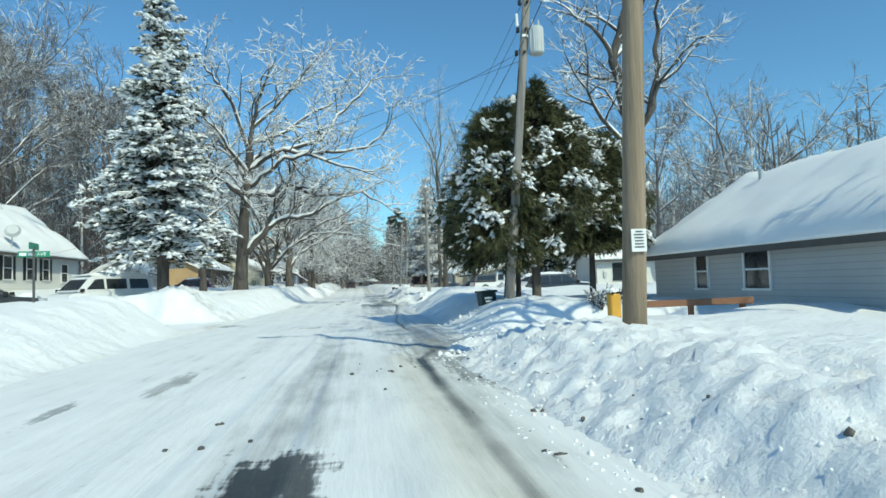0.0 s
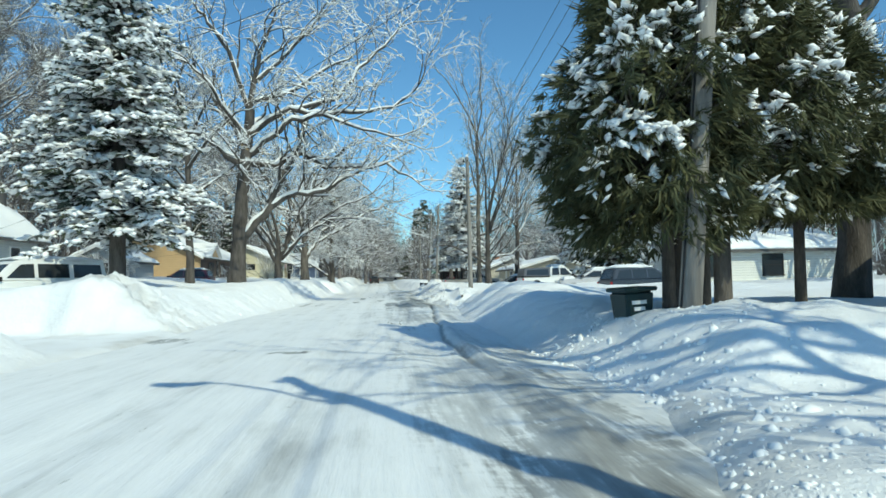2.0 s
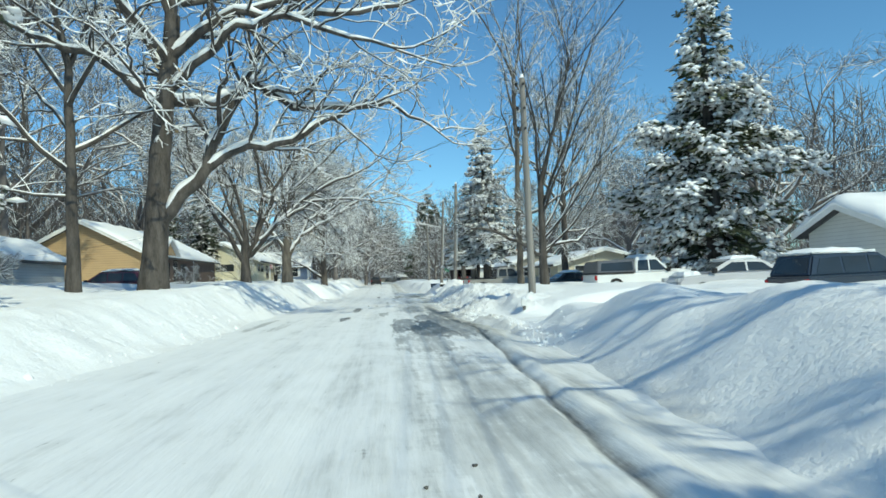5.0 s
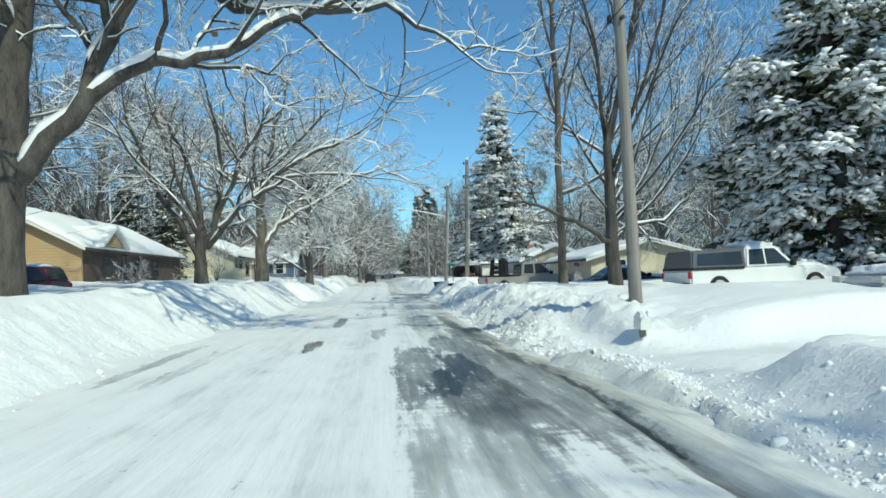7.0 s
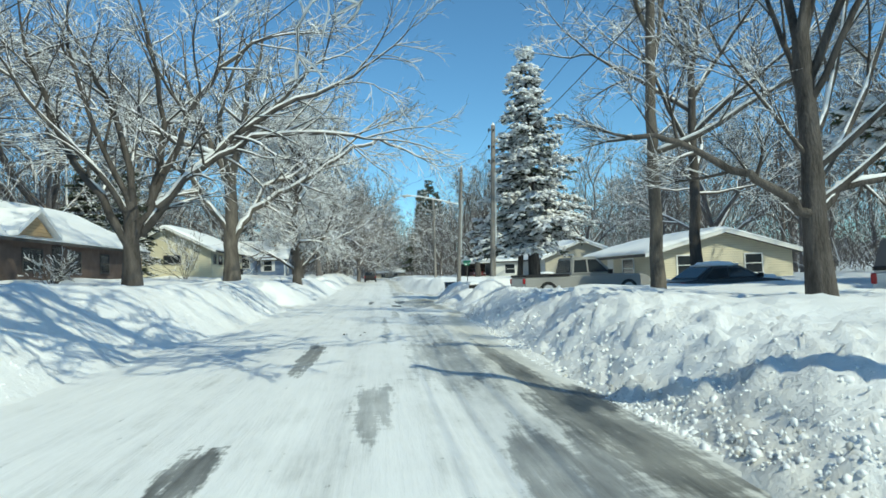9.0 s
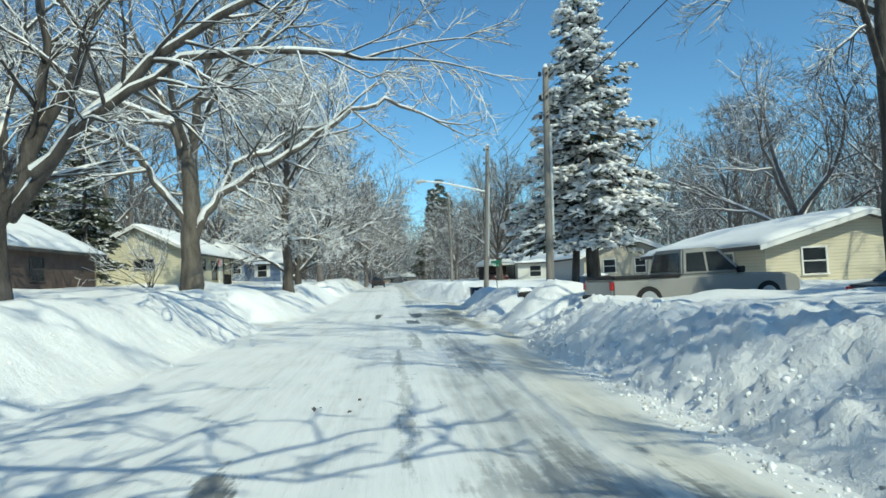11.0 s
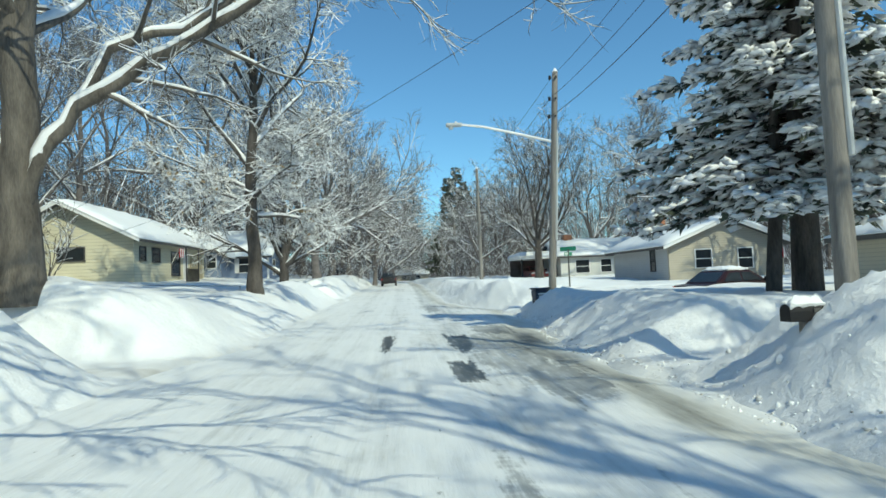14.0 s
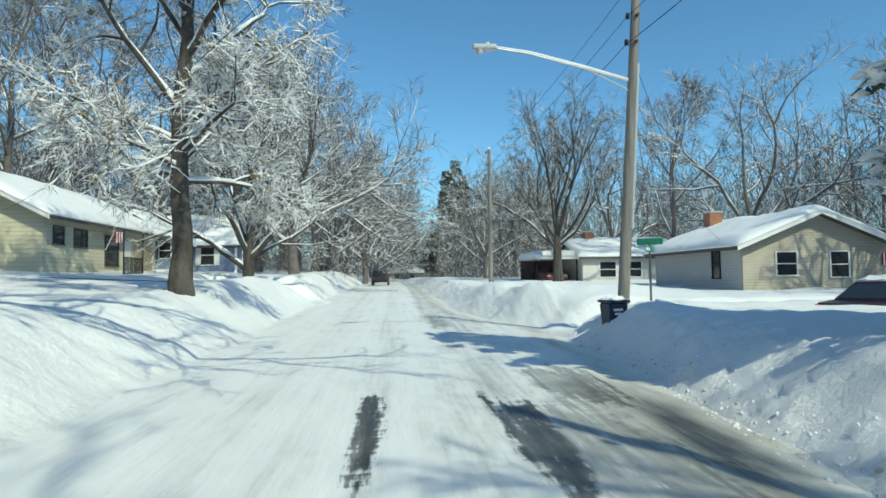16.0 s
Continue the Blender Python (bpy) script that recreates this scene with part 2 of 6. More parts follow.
def thing(name, label, category, group="", kind="", at=None):
    ob = new(name)
    ob.empty_display_size = 0.2
    if at is not None:
        ob.matrix_world = at
    return tagged(ob, label, category, group, kind)


def part(name, bm, mat, parent, label="", smooth=False, local=None):
    """Links a bmesh (or mesh data) as one mesh object under a thing or part."""
    if isinstance(bm, bmesh.types.BMesh):
        me = bpy.data.meshes.new(name)
        bm.normal_update()
        bm.to_mesh(me)
        bm.free()
        me.materials.append(mat)
        if smooth:
            me.polygons.foreach_set("use_smooth", np.ones(len(me.polygons), bool))
    else:
        me = bm
    ob = new(name, me)
    ob.parent = parent
    if local is not None:
        ob.matrix_basis = local
    if label:
        ob["label"] = label
    return ob


def box(x0, x1, y0, y1, z0, z1, bevel=0.0, segs=2, bm=None):
    b2 = bmesh.new()
    bmesh.ops.create_cube(b2, size=1.0)
    bmesh.ops.scale(b2, vec=(x1 - x0, y1 - y0, z1 - z0), verts=b2.verts)
    bmesh.ops.translate(b2, vec=((x0 + x1) / 2, (y0 + y1) / 2, (z0 + z1) / 2), verts=b2.verts)
    if bevel:
        bmesh.ops.bevel(b2, geom=b2.edges[:], offset=bevel, segments=segs, affect="EDGES", profile=0.5)
    return b2


def cyl(r1, r2, p0, p1, sides=16, bevel=0.0):
    p0, p1 = Vector(p0), Vector(p1)
    d = p1 - p0
    b2 = bmesh.new()
    bmesh.ops.create_cone(b2, cap_ends=True, segments=sides, radius1=r1, radius2=r2, depth=d.length)
    if bevel:
        bmesh.ops.bevel(b2, geom=[e for e in b2.edges if len(e.link_faces) == 2 and any(len(f.verts) > 4 for f in e.link_faces)],
                        offset=bevel, segments=2, affect="EDGES")
    m = Matrix.Translation((p0 + p1) / 2) @ d.to_track_quat("Z", "Y").to_matrix().to_4x4()
    bmesh.ops.transform(b2, matrix=m, verts=b2.verts)
    return b2


def join(*bms):
    out = bmesh.new()
    for b2 in bms:
        me = bpy.data.meshes.new("tmp")
        b2.to_mesh(me)
        b2.free()
        out.from_mesh(me)
        bpy.data.meshes.remove(me)
    return out


def prism(profile, axis, a0, a1, bevel=0.0, segs=2):
    """A closed outline in a plane, drawn out along an axis: axis 'y': outline (x, z); axis 'x': outline (y, z)."""
    b2 = bmesh.new()
    mk = (lambda p, a: (p[0], a, p[1])) if axis == "y" else (lambda p, a: (a, p[0], p[1]))
    v0 = [b2.verts.new(mk(p, a0)) for p in profile]
    v1 = [b2.verts.new(mk(p, a1)) for p in profile]
    k = len(profile)
    b2.faces.new(v0)
    b2.faces.new(v1[::-1])
    for i in range(k):
        b2.faces.new((v0[i], v1[i], v1[(i + 1) % k], v0[(i + 1) % k]))
    bmesh.ops.recalc_face_normals(b2, faces=b2.faces)
    if bevel:
        bmesh.ops.bevel(b2, geom=b2.edges[:], offset=bevel, segments=segs, affect="EDGES")
    return b2


def tubes(polys):
    """polys: list of (points (n,3), radii (n), sides). One set of verts and quads."""
    V, F, base = [], [], 0
    for pts, rad, k in polys:
        pts = np.asarray(pts, float)
        n = len(pts)
        t = np.gradient(pts, axis=0)
        t /= np.linalg.norm(t, axis=1, keepdims=True) + 1e-9
        ref = np.array([0.0, 0, 1]) if abs(t[0, 2]) < 0.9 else np.array([1.0, 0, 0])
        a = np.cross(t, ref)
        a /= np.linalg.norm(a, axis=1, keepdims=True) + 1e-9
        b = np.cross(t, a)
        ang = np.arange(k) * (2 * np.pi / k)
        ring = pts[:, None, :] + np.asarray(rad)[:, None, None] * (np.cos(ang)[None, :, None] * a[:, None, :] + np.sin(ang)[None, :, None] * b[:, None, :])
        V.append(ring.reshape(-1, 3))
        if k == 2:          # a single ribbon
            i = np.arange(n - 1) * 2
            F.append(np.stack([i, i + 1, i + 3, i + 2], -1) + base)
            base += n * k
            continue
        i = np.arange(n - 1)[:, None] * k + np.arange(k)[None, :]
        j = np.arange(n - 1)[:, None] * k + (np.arange(k)[None, :] + 1) % k
        F.append(np.stack([i, j, j + k, i + k], -1).reshape(-1, 4) + base)
        base += n * k
    return np.concatenate(V), np.concatenate(F)


# value noise on a lattice, for the ground
_tab = np.random.RandomState(7).rand(256, 256)


def vnoise(x, y):
    xi, yi = np.floor(x).astype(int), np.floor(y).astype(int)
    fx, fy = x - xi, y - yi
    fx, fy = fx * fx * (3 - 2 * fx), fy * fy * (3 - 2 * fy)
    g = lambda a, b: _tab[a & 255, b & 255]
    return (g(xi, yi) * (1 - fx) + g(xi + 1, yi) * fx) * (1 - fy) + (g(xi, yi + 1) * (1 - fx) + g(xi + 1, yi + 1) * fx) * fy - 0.5


def fbm(x, y, octaves=3):
    s, a = 0, 1.0
    for o in range(octaves):
        s = s + a * vnoise(x * 2 ** o + 17.3 * o, y * 2 ** o + 5.1 * o)
        a *= 0.5
    return s


def cells(x, y):
    """Distance to the border between random cells, and a random number for the cell."""
    xi, yi = np.floor(x).astype(int), np.floor(y).astype(int)
    d1, d2 = np.full(x.shape, 9.0), np.full(x.shape, 9.0)
    val = np.zeros(x.shape)
    for i in (-1, 0, 1):
        for j in (-1, 0, 1):
            a, b = xi + i, yi + j
            px, py = a + _tab[a & 255, b & 255], b + _tab[(b + 71) & 255, (a + 13) & 255]
            d = np.hypot(x - px, y - py)
            near = d < d1
            d2 = np.where(near, d1, np.minimum(d2, d))
            val = np.where(near, _tab[(a + 31) & 255, (b + 7) & 255], val)
            d1 = np.where(near, d, d1)
    return d2 - d1, val


def sstep(a, b, v):
    t = np.clip((v - a) / (b - a), 0, 1)
    return t * t * (3 - 2 * t)


# ---- ground and road ----
def left_edge(y):
    return np.interp(y, [-10, 9, 21, 29, 33, 41, 49, 58, 66, 79, 82, 90, 100, 130], [-4.9, -4.9, -5.1, -4.8, -4.7, -4.3, -4.6, -4.6, -4.2, -4.6, -3.7, -3.8, -4.2, -3.6])


def right_edge(y):
    return np.interp(y, [-10, 11, 15, 19, 23, 28, 33, 42, 45, 53, 66, 70, 72, 75, 79, 83, 87, 89, 92, 95, 98, 104, 130],
                     [1.35, 1.35, 2.7, 2.5, 2.4, 2.6, 2.8, 3.3, 2.8, 2.6, 3.0, 3.9, 3.3, 3.4, 3.0, 3.5, 4.1, 4.1, 4.3, 4.6, 3.2, 2.4, 2.2])


def left_crest(y):
    return np.interp(y, [-10, 10, 17, 22, 27, 31, 36, 42, 48, 54, 60, 68, 76, 80, 84, 88, 94, 100, 140], [0.8, 0.95, 1.2, 1.35, 1.45, 1.2, 1.12, 1.2, 1.42, 1.58, 1.62, 1.5, 1.55, 1.5, 1.3, 1.25, 1.35, 1.6, 1.6])


def right_crest(y):
    return np.interp(y, [-10, 8, 12, 18, 24, 30, 36, 40, 45, 49, 54, 62, 67, 73, 78, 83, 90, 110, 140], [0.58, 0.6, 0.45, 0.72, 0.74, 0.88, 0.85, 0.6, 0.6, 0.85, 1.0, 0.92, 0.9, 1.2, 0.95, 0.85, 0.95, 1.0, 0.75])


def grade(y):
    """The street climbs a little towards its far end."""
    return 0.95 * sstep(92, 148, y)


# driveways and gaps cut through the banks: side, y from, y to, reach, floor height
GAPS = [(-1, 21.6, 26.2, 14.0, 0.08), (-1, 77.2, 79.9, 8.0, 0.1), (1, 12.4, 15.2, 8.0, 0.16), (1, 40.8, 43.6, 8.0, 0.15),
        (1, 69.0, 71.4, 10.0, 0.25), (1, 75.0, 76.5, 9.0, 0.12), (1, 92.4, 94.2, 12.0, 0.1), (-1, 110, 113, 8, 0.1)]
# plough heaps: x, y, radius x, radius y, height over the bank
HEAPS = [(4.9, 89.1, 0.7, 0.7, 0.3), (-8.0, 28.6, 2.8, 1.6, 0.16), (-6.4, 30.0, 1.0, 0.7, 0.2), (4.8, 31.5, 2.4, 3.0, 0.12), (5.6, 17.2, 1.6, 1.3, 0.22), (4.6, 46.8, 1.4, 1.2, 0.15), (-8.3, 81.5, 1.9, 1.8, 0.65),
         (5.2, 72.9, 1.5, 1.0, 0.25), (5.4, 80.4, 1.3, 2.2, 0.15), (-7.4, 73.5, 2.2, 2.0, 0.15), (-7.6, 57, 2.5, 3.0, 0.12), (4.9, 63.5, 1.4, 1.4, 0.08), (5.0, 88.7, 0.9, 1.0, 0.35), (5.4, 98.5, 1.8, 1.4, 0.35), (8.5, 97.5, 2.0, 1.6, 0.45), (4.4, 103.5, 1.5, 2.0, 0.3), (7.2, 103.0, 2.0, 2.4, 0.3), (4.9, 35.5, 1.5, 1.4, 0.22), (5.2, 30.0, 1.6, 1.3, 0.2)]


def ground_height(x, y):
    x, y = np.asarray(x, float), np.asarray(y, float)
    wob = 0.45 * vnoise(y * 0.33, x * 0.35 + 3.3) + 0.2 * vnoise(y * 1.1, x * 1.0 + 9.7)
    out = np.full(np.broadcast(x, y).shape, -0.14)
    for side in (-1, 1):
        edge = (left_edge(y) if side < 0 else right_edge(y)) + wob * side
        crest = left_crest(y) if side < 0 else right_crest(y)
        yard = np.interp(y, [-20, 20, 50, 90, 130], [0.75, 1.05, 1.25, 1.35, 1.4]) + 0.075 * np.clip((left_edge(y) - x) - 4.0, 0, 11) * sstep(20, 50, y) if side < 0 else np.interp(y, [-20, 20, 45, 90, 130], [0.5, 0.62, 0.95, 0.9, 0.7])
        u = (x - edge) * side
        rise = sstep(-0.15, 2.9 if side < 0 else 2.1, u)
        back = np.where(u > 2.6, np.exp(-((u - 2.6) / 1.8) ** 2), 1.0)
        h = -0.14 + rise * (yard + 0.14 + (crest - yard) * back)
        lump = rise * (0.16 * fbm(x * 0.55, y * 0.5, 2) + 0.10 * fbm(x * 1.7 + 9, y * 1.6, 2) * np.exp(-np.maximum(u - 3.5, 0) / 3))
        # broken crust thrown up by the plough
        chunk = np.interp(y, [-10, 11, 13, 40, 47, 68, 72, 130], [0.55, 0.55, 0.14, 0.14, 0.9, 0.9, 0.5, 0.5]) if side > 0 else 0.36 + 1.5 * np.exp(-((x + 7.6) / 2.6) ** 2 - ((y - 28.2) / 2.4) ** 2)
        b1, v1 = cells(x * 1.5 + 0.5 * vnoise(x * 2, y * 2), y * 1.4)
        b2, v2 = cells(x * 3.6, y * 3.4)
        b3, v3 = cells(x * 7.3 + 0.6 * vnoise(x * 5, y * 5), y * 6.9)
        rough = 0.07 * v1 * sstep(0.0, 0.6, b1) + 0.11 * v2 * sstep(0.0, 0.5, b2) + 0.075 * v3 * sstep(0.0, 0.45, b3) + np.abs(fbm(x * 6.0, y * 5.6 + 2, 3)) * np.interp(y, [10, 14], [0.28, 0.22]) + 0.12 * fbm(x * 2.6, y * 2.4 + 7, 2)
        h = h + lump + chunk * sstep(0.0, 0.7, u) * np.exp(-np.maximum(u - 2.0, 0) / 1.5) * (rough - 0.10)
        for s, y0, y1, reach, floor in GAPS:
            if s == side:
                c = sstep(y0 - 0.7, y0 + 0.35, y + 0.3 * vnoise(x * 1.3, y * 1.3)) * (1 - sstep(y1 - 0.35, y1 + 0.7, y + 0.3 * vnoise(x * 1.3 + 5, y * 1.3)))
                c = c * (1 - sstep(reach - 2, reach, u)) * sstep(-0.5, 0.5, u)
                h = h * (1 - c) + c * (floor + 0.05 * fbm(x * 1.5, y * 1.5))
        if side > 0:        # a wheel track between the thrown ridge and the bank
            trk = sstep(37.5, 39.5, y) * (1 - sstep(46.5, 49.0, y)) * np.exp(-((x - 4.0 - 0.04 * (y - 43)) / 0.5) ** 2)
            h = h * (1 - 0.8 * trk) + 0.05 * trk
            h = h + 0.10 * sstep(37.5, 39.5, y) * (1 - sstep(46.5, 49.0, y)) * np.exp(-((u - 0.35) / 0.3) ** 2) * (0.4 + 1.4 * v2)
        for hx, hy, rx, ry, hh in HEAPS:
            if (hx > 0) == (side > 0):
                h = h + rise * hh * np.exp(-((x - hx) / rx) ** 2 - ((y - hy) / ry) ** 2)
        out = np.where(u > -0.15, h, out)
    out = np.where((y > 224) & (out < 0.5), 0.5, out)
    return out + grade(y)


def gz(x, y):
    return float(ground_height(np.array([float(x)]), np.array([float(y)]))[0])


def axis_steps(*runs):
    """Runs of (from, to, step) into one rising row of values."""
    vals = []
    for a, b, s in runs:
        vals.extend(np.arange(a, b - s * 0.5, s).tolist())
    vals.append(runs[-1][1])
    return np.array(vals)


def sheet(name, xs, ys, height, mat):
    X, Y = np.meshgrid(xs, ys)
    Z = height(X, Y)
    nx, ny = len(xs), len(ys)
    v = np.stack([X, Y, Z], -1).reshape(-1, 3)
    i = (np.arange(ny - 1)[:, None] * nx + np.arange(nx - 1)[None, :]).reshape(-1)
    f = np.stack([i, i + 1, i + 1 + nx, i + nx], -1)
    me = mesh_data(name, v, f, mat)
    return new(name, me), X.reshape(-1), Y.reshape(-1)


gx = axis_steps((-900, -100, 100), (-100, -30, 6), (-30, -14, 0.9), (-14, -9, 0.2), (-9, -3.4, 0.12), (-3.4, 1.0, 0.8), (1.0, 6.0, 0.08), (6.0, 12, 0.3), (12, 30, 0.9), (30, 100, 6), (100, 900, 100))
gy = axis_steps((-60, -8, 4), (-8, 1, 0.2), (1, 14, 0.09), (14, 42, 0.14), (42, 90, 0.13), (90, 135, 0.4), (135, 200, 1.5), (200, 400, 10), (400, 2400, 100))
ground, GX, GY = sheet("ground", gx, gy, ground_height, ground_mat)
tagged(ground, "deep fresh snow over yards with plough banks along the street", "snow ground", kind="structure")
_u = np.maximum(GX - right_edge(GY), left_edge(GY) - GX)
_d = np.exp(-((_u - 0.1) / 0.45) ** 2) * 0.55 * sstep(-0.1, 0.35, fbm(GX * 0.8, GY * 0.35) + 0.25)
_d = _d + 0.75 * np.exp(-((GX + 7.4) / 2.6) ** 2 - ((GY - 27.6) / 1.3) ** 2) * sstep(-0.25, 0.35, fbm(GX * 1.3, GY * 1.3 + 4))
_d = _d + 0.5 * np.exp(-((GX - 3.4) / 0.8) ** 2 - ((GY - 50) / 5.0) ** 2) * sstep(0.0, 0.3, fbm(GX, GY * 0.6))
for s, y0, y1, reach, fl in GAPS:
    _d = _d + (0.3 if s > 0 else 0.5) * sstep(y0, y0 + 0.6, GY) * (1 - sstep(y1 - 0.6, y1, GY)) * ((GX * s) > 0) * (np.abs(GX) < 8) * sstep(0, 0.3, fbm(GX, GY) + 0.1)
ground.data.attributes.new("dirt", "FLOAT", "POINT").data.foreach_set("value", np.clip(_d, 0, 1).astype(np.float32))


def rut_line(y):
    return np.interp(y, [14, 20, 23, 26, 29, 32, 34, 40, 48], [1.75, 1.55, 1.5, 1.75, 1.83, 2.05, 2.2, 2.58, 3.0]) + 0.05 * vnoise(y * 0.9, y * 0.0 + 4.0)


def road_height(x, y):
    crown = 0.03 * (1 - ((x + 1) / 4.0) ** 2)
    ruts = -0.035 * (np.exp(-((x - 1.15) / 0.28) ** 2) + np.exp(-((x + 0.55) / 0.28) ** 2) + 0.7 * np.exp(-((x + 2.3) / 0.3) ** 2))
    edge = 0.07 * np.exp(-((x - right_edge(y) + 0.75) / 0.22) ** 2) * (0.5 + fbm(x * 2, y * 1.1, 2))
    edge = edge - 0.07 * np.exp(-((x - rut_line(y)) / 0.09) ** 2) * sstep(17, 20, y) * (1 - sstep(40, 44, y)) + 0.05 * np.exp(-((x - rut_line(y) - 0.22) / 0.13) ** 2) * sstep(17, 20, y) * (1 - sstep(40, 44, y))
    return grade(y) + crown + ruts + edge + 0.02 * fbm(x * 1.7, y * 0.4, 3) + 0.010 * fbm(x * 5, y * 1.5, 2)


rx = axis_steps((-9, -5, 0.3), (-5, 0.9, 0.12), (0.9, 2.7, 0.05), (2.7, 6.5, 0.15))
ry = axis_steps((-40, -6, 2), (-6, 92, 0.2), (92, 150, 0.6), (150, 228, 3))
road, RX, RY = sheet("road", rx, ry, road_height, road_mat)
tagged(road, "ploughed street of packed snow with grey slush tracks, bare wet asphalt patches and painted tree shade", "snowy road", kind="structure")
# bare and slushy patches: x, y, half width, half length, strength
PATCHES = [(2.15, 42.8, 0.6, 4.2, 0.5), (2.35, 49.0, 0.5, 2.6, 0.55), (2.5, 50.4, 0.45, 0.9, 0.9), (1.4, 40.6, 0.8, 2.2, 0.7), (-0.45, 4.4, 0.4, 0.9, 0.95), (0.75, 44.6, 0.4, 2.8, 0.62), (1.5, 43.4, 0.45, 2.3, 0.85), (0.5, 42.6, 0.22, 2.0, 0.85), (1.0, 42.3, 0.3, 1.6, 1.0), (1.85, 41.5, 0.3, 2.2, 0.7), (1.75, 45.2, 0.2, 2.0, 0.6), (2.3, 42.5, 0.5, 2.5, 0.5), (-1.42, 48.2, 0.22, 1.2, 1.0), (-1.25, 55.9, 0.24, 2.3, 0.85),
           (0.05, 50.5, 0.28, 1.6, 0.5), (1.3, 55.0, 0.8, 3.5, 0.3), (0.28, 62.0, 0.12, 5.0, 0.45), (0.75, 69.5, 0.18, 2.2, 0.45),
           (-0.47, 82.0, 0.17, 2.2, 1.0), (0.98, 76.8, 0.32, 1.5, 0.9), (1.35, 81.6, 0.36, 2.2, 0.85), (1.9, 79.0, 0.7, 4.5, 0.3),
           # those on the right at y 9 to 17 mix slush with painted soft tree shade
           (1.2, 17.5, 0.9, 3.6, 0.22), (1.7, 12.6, 0.8, 2.8, 0.45), (1.9, 16.2, 0.6, 2.4, 0.40), (2.0, 9.6, 0.55, 2.0, 0.45), (1.0, 38.5, 0.7, 3.0, 0.4), (2.3, 75.5, 0.6, 2.0, 0.5), (-1.5, 20.9, 0.4, 0.22, 0.75),
           (1.7, 66.0, 0.5, 4.0, 0.3), (2.5, 84.5, 0.6, 2.0, 0.5), (1.5, 98.0, 0.4, 3.0, 0.25), (-5.6, 24.3, 1.6, 0.75, 0.62), (2.3, 52.5, 0.25, 5.0, 0.55), (1.6, 47.0, 0.5, 2.2, 0.45), (1.2, 31.0, 0.8, 5.0, 0.2), (-4.25, 46.6, 0.2, 3.2, 0.5), (-3.3, 46.0, 0.2, 3.0, 0.3), (-2.6, 9.5, 0.2, 1.2, 0.5), (-3.4, 7.5, 0.12, 0.9, 0.6)]
_ew = np.interp(RY, [0, 12, 16, 130], [0.09, 0.09, 0.34, 0.34])
_w = np.interp(RY, [0, 11, 14, 130], [0.75, 0.75, 0.42, 0.42]) * (1 - 0.8 * sstep(92, 98, RY)) * np.exp(-((RX - right_edge(RY) + 0.05 + 0.75 * _ew) / _ew) ** 2) * np.clip(0.75 + 1.3 * fbm(RY * 0.25, RX * 0.8 + 2, 3), 0, 1.3)
_w = _w * (1 - 0.8 * sstep(10, 13.5, RY) * (1 - sstep(36, 42, RY)))
_w = _w + 0.62 * np.exp(-((RX - rut_line(RY)) / 0.05) ** 2) * sstep(17, 20, RY) * (1 - sstep(40, 44, RY))
_w = _w + 0.40 * np.exp(-((RX - 3.0) / 0.9) ** 2 - ((RY - 82.0) / 2.8) ** 2)
_t = np.interp(RY, [0, 8, 11, 15, 22, 30], [-0.75, -0.72, -0.53, -0.40, 0.5, 1.2])
_w = _w + np.interp(RY, [0, 13, 18], [0.34, 0.28, 0.07]) * np.exp(-((RX - _t) / 0.30) ** 2) + 0.10 * np.exp(-((RX + 0.5) / 0.3) ** 2) + 0.08 * np.exp(-((RX + 2.2) / 0.4) ** 2)
_w = _w + 0.16 * sstep(0.0, 0.45, fbm(RX * 0.8, RY * 0.12, 3)) * (RX > -0.4)
_w = _w + 0.24 * np.exp(-((RX - 1.7) / 0.8) ** 2) * np.interp(RY, [10, 14, 20, 24, 36, 42, 60, 70, 78, 90], [0, 0.3, 0.2, 0.1, 0.2, 1.0, 1.0, 0.35, 0.7, 0.5])
_b = np.zeros_like(_w)
_k = np.ones_like(_w)
_s = np.exp(-((RX - right_edge(RY) + 0.3) / 0.5) ** 2) * (1 - 0.9 * sstep(11, 14, RY) * (1 - sstep(36, 42, RY))) + np.exp(-((RX - 3.0) / 1.0) ** 2 - ((RY - 82.0) / 3.0) ** 2)
for px, py, a, b, st in PATCHES:
    d = (np.abs((RX - px) / a) ** 4 + np.abs((RY - py + 0.9 * fbm(RX * 4.0, RY * 0.3, 2)) / b) ** 4) ** 0.25 + 0.3 * fbm(RX * 5.0, RY * 0.5, 3)
    _m = 1 - sstep(0.45, 1.35, d)
    _k = np.where(_m > _b, st, _k)
    _b = np.maximum(_b, _m)
road.data.attributes.new("wear", "FLOAT", "POINT").data.foreach_set("value", np.clip(_w, 0, 1).astype(np.float32))
road.data.attributes.new("slush", "FLOAT", "POINT").data.foreach_set("value", np.clip(_s, 0, 1).astype(np.float32))
road.data.attributes.new("bare", "FLOAT", "POINT").data.foreach_set("value", np.clip(_b, 0, 1).astype(np.float32))
road.data.attributes.new("dark", "FLOAT", "POINT").data.foreach_set("value", np.clip(_k, 0, 1).astype(np.float32))


# ---- trees ----
def unit(v):
    return v / (np.linalg.norm(v) + 1e-9)


def turned(rng, d, spread):
    """A direction that leaves d by about spread degrees, any way round."""
    a = unit(np.cross(d, [0.3, 0.2, 0.93]))
    b = np.cross(d, a)
    ph = rng.rand() * 2 * np.pi
    s = np.radians(spread)
    return unit(d * np.cos(s) + (a * np.cos(ph) + b * np.sin(ph)) * np.sin(s))


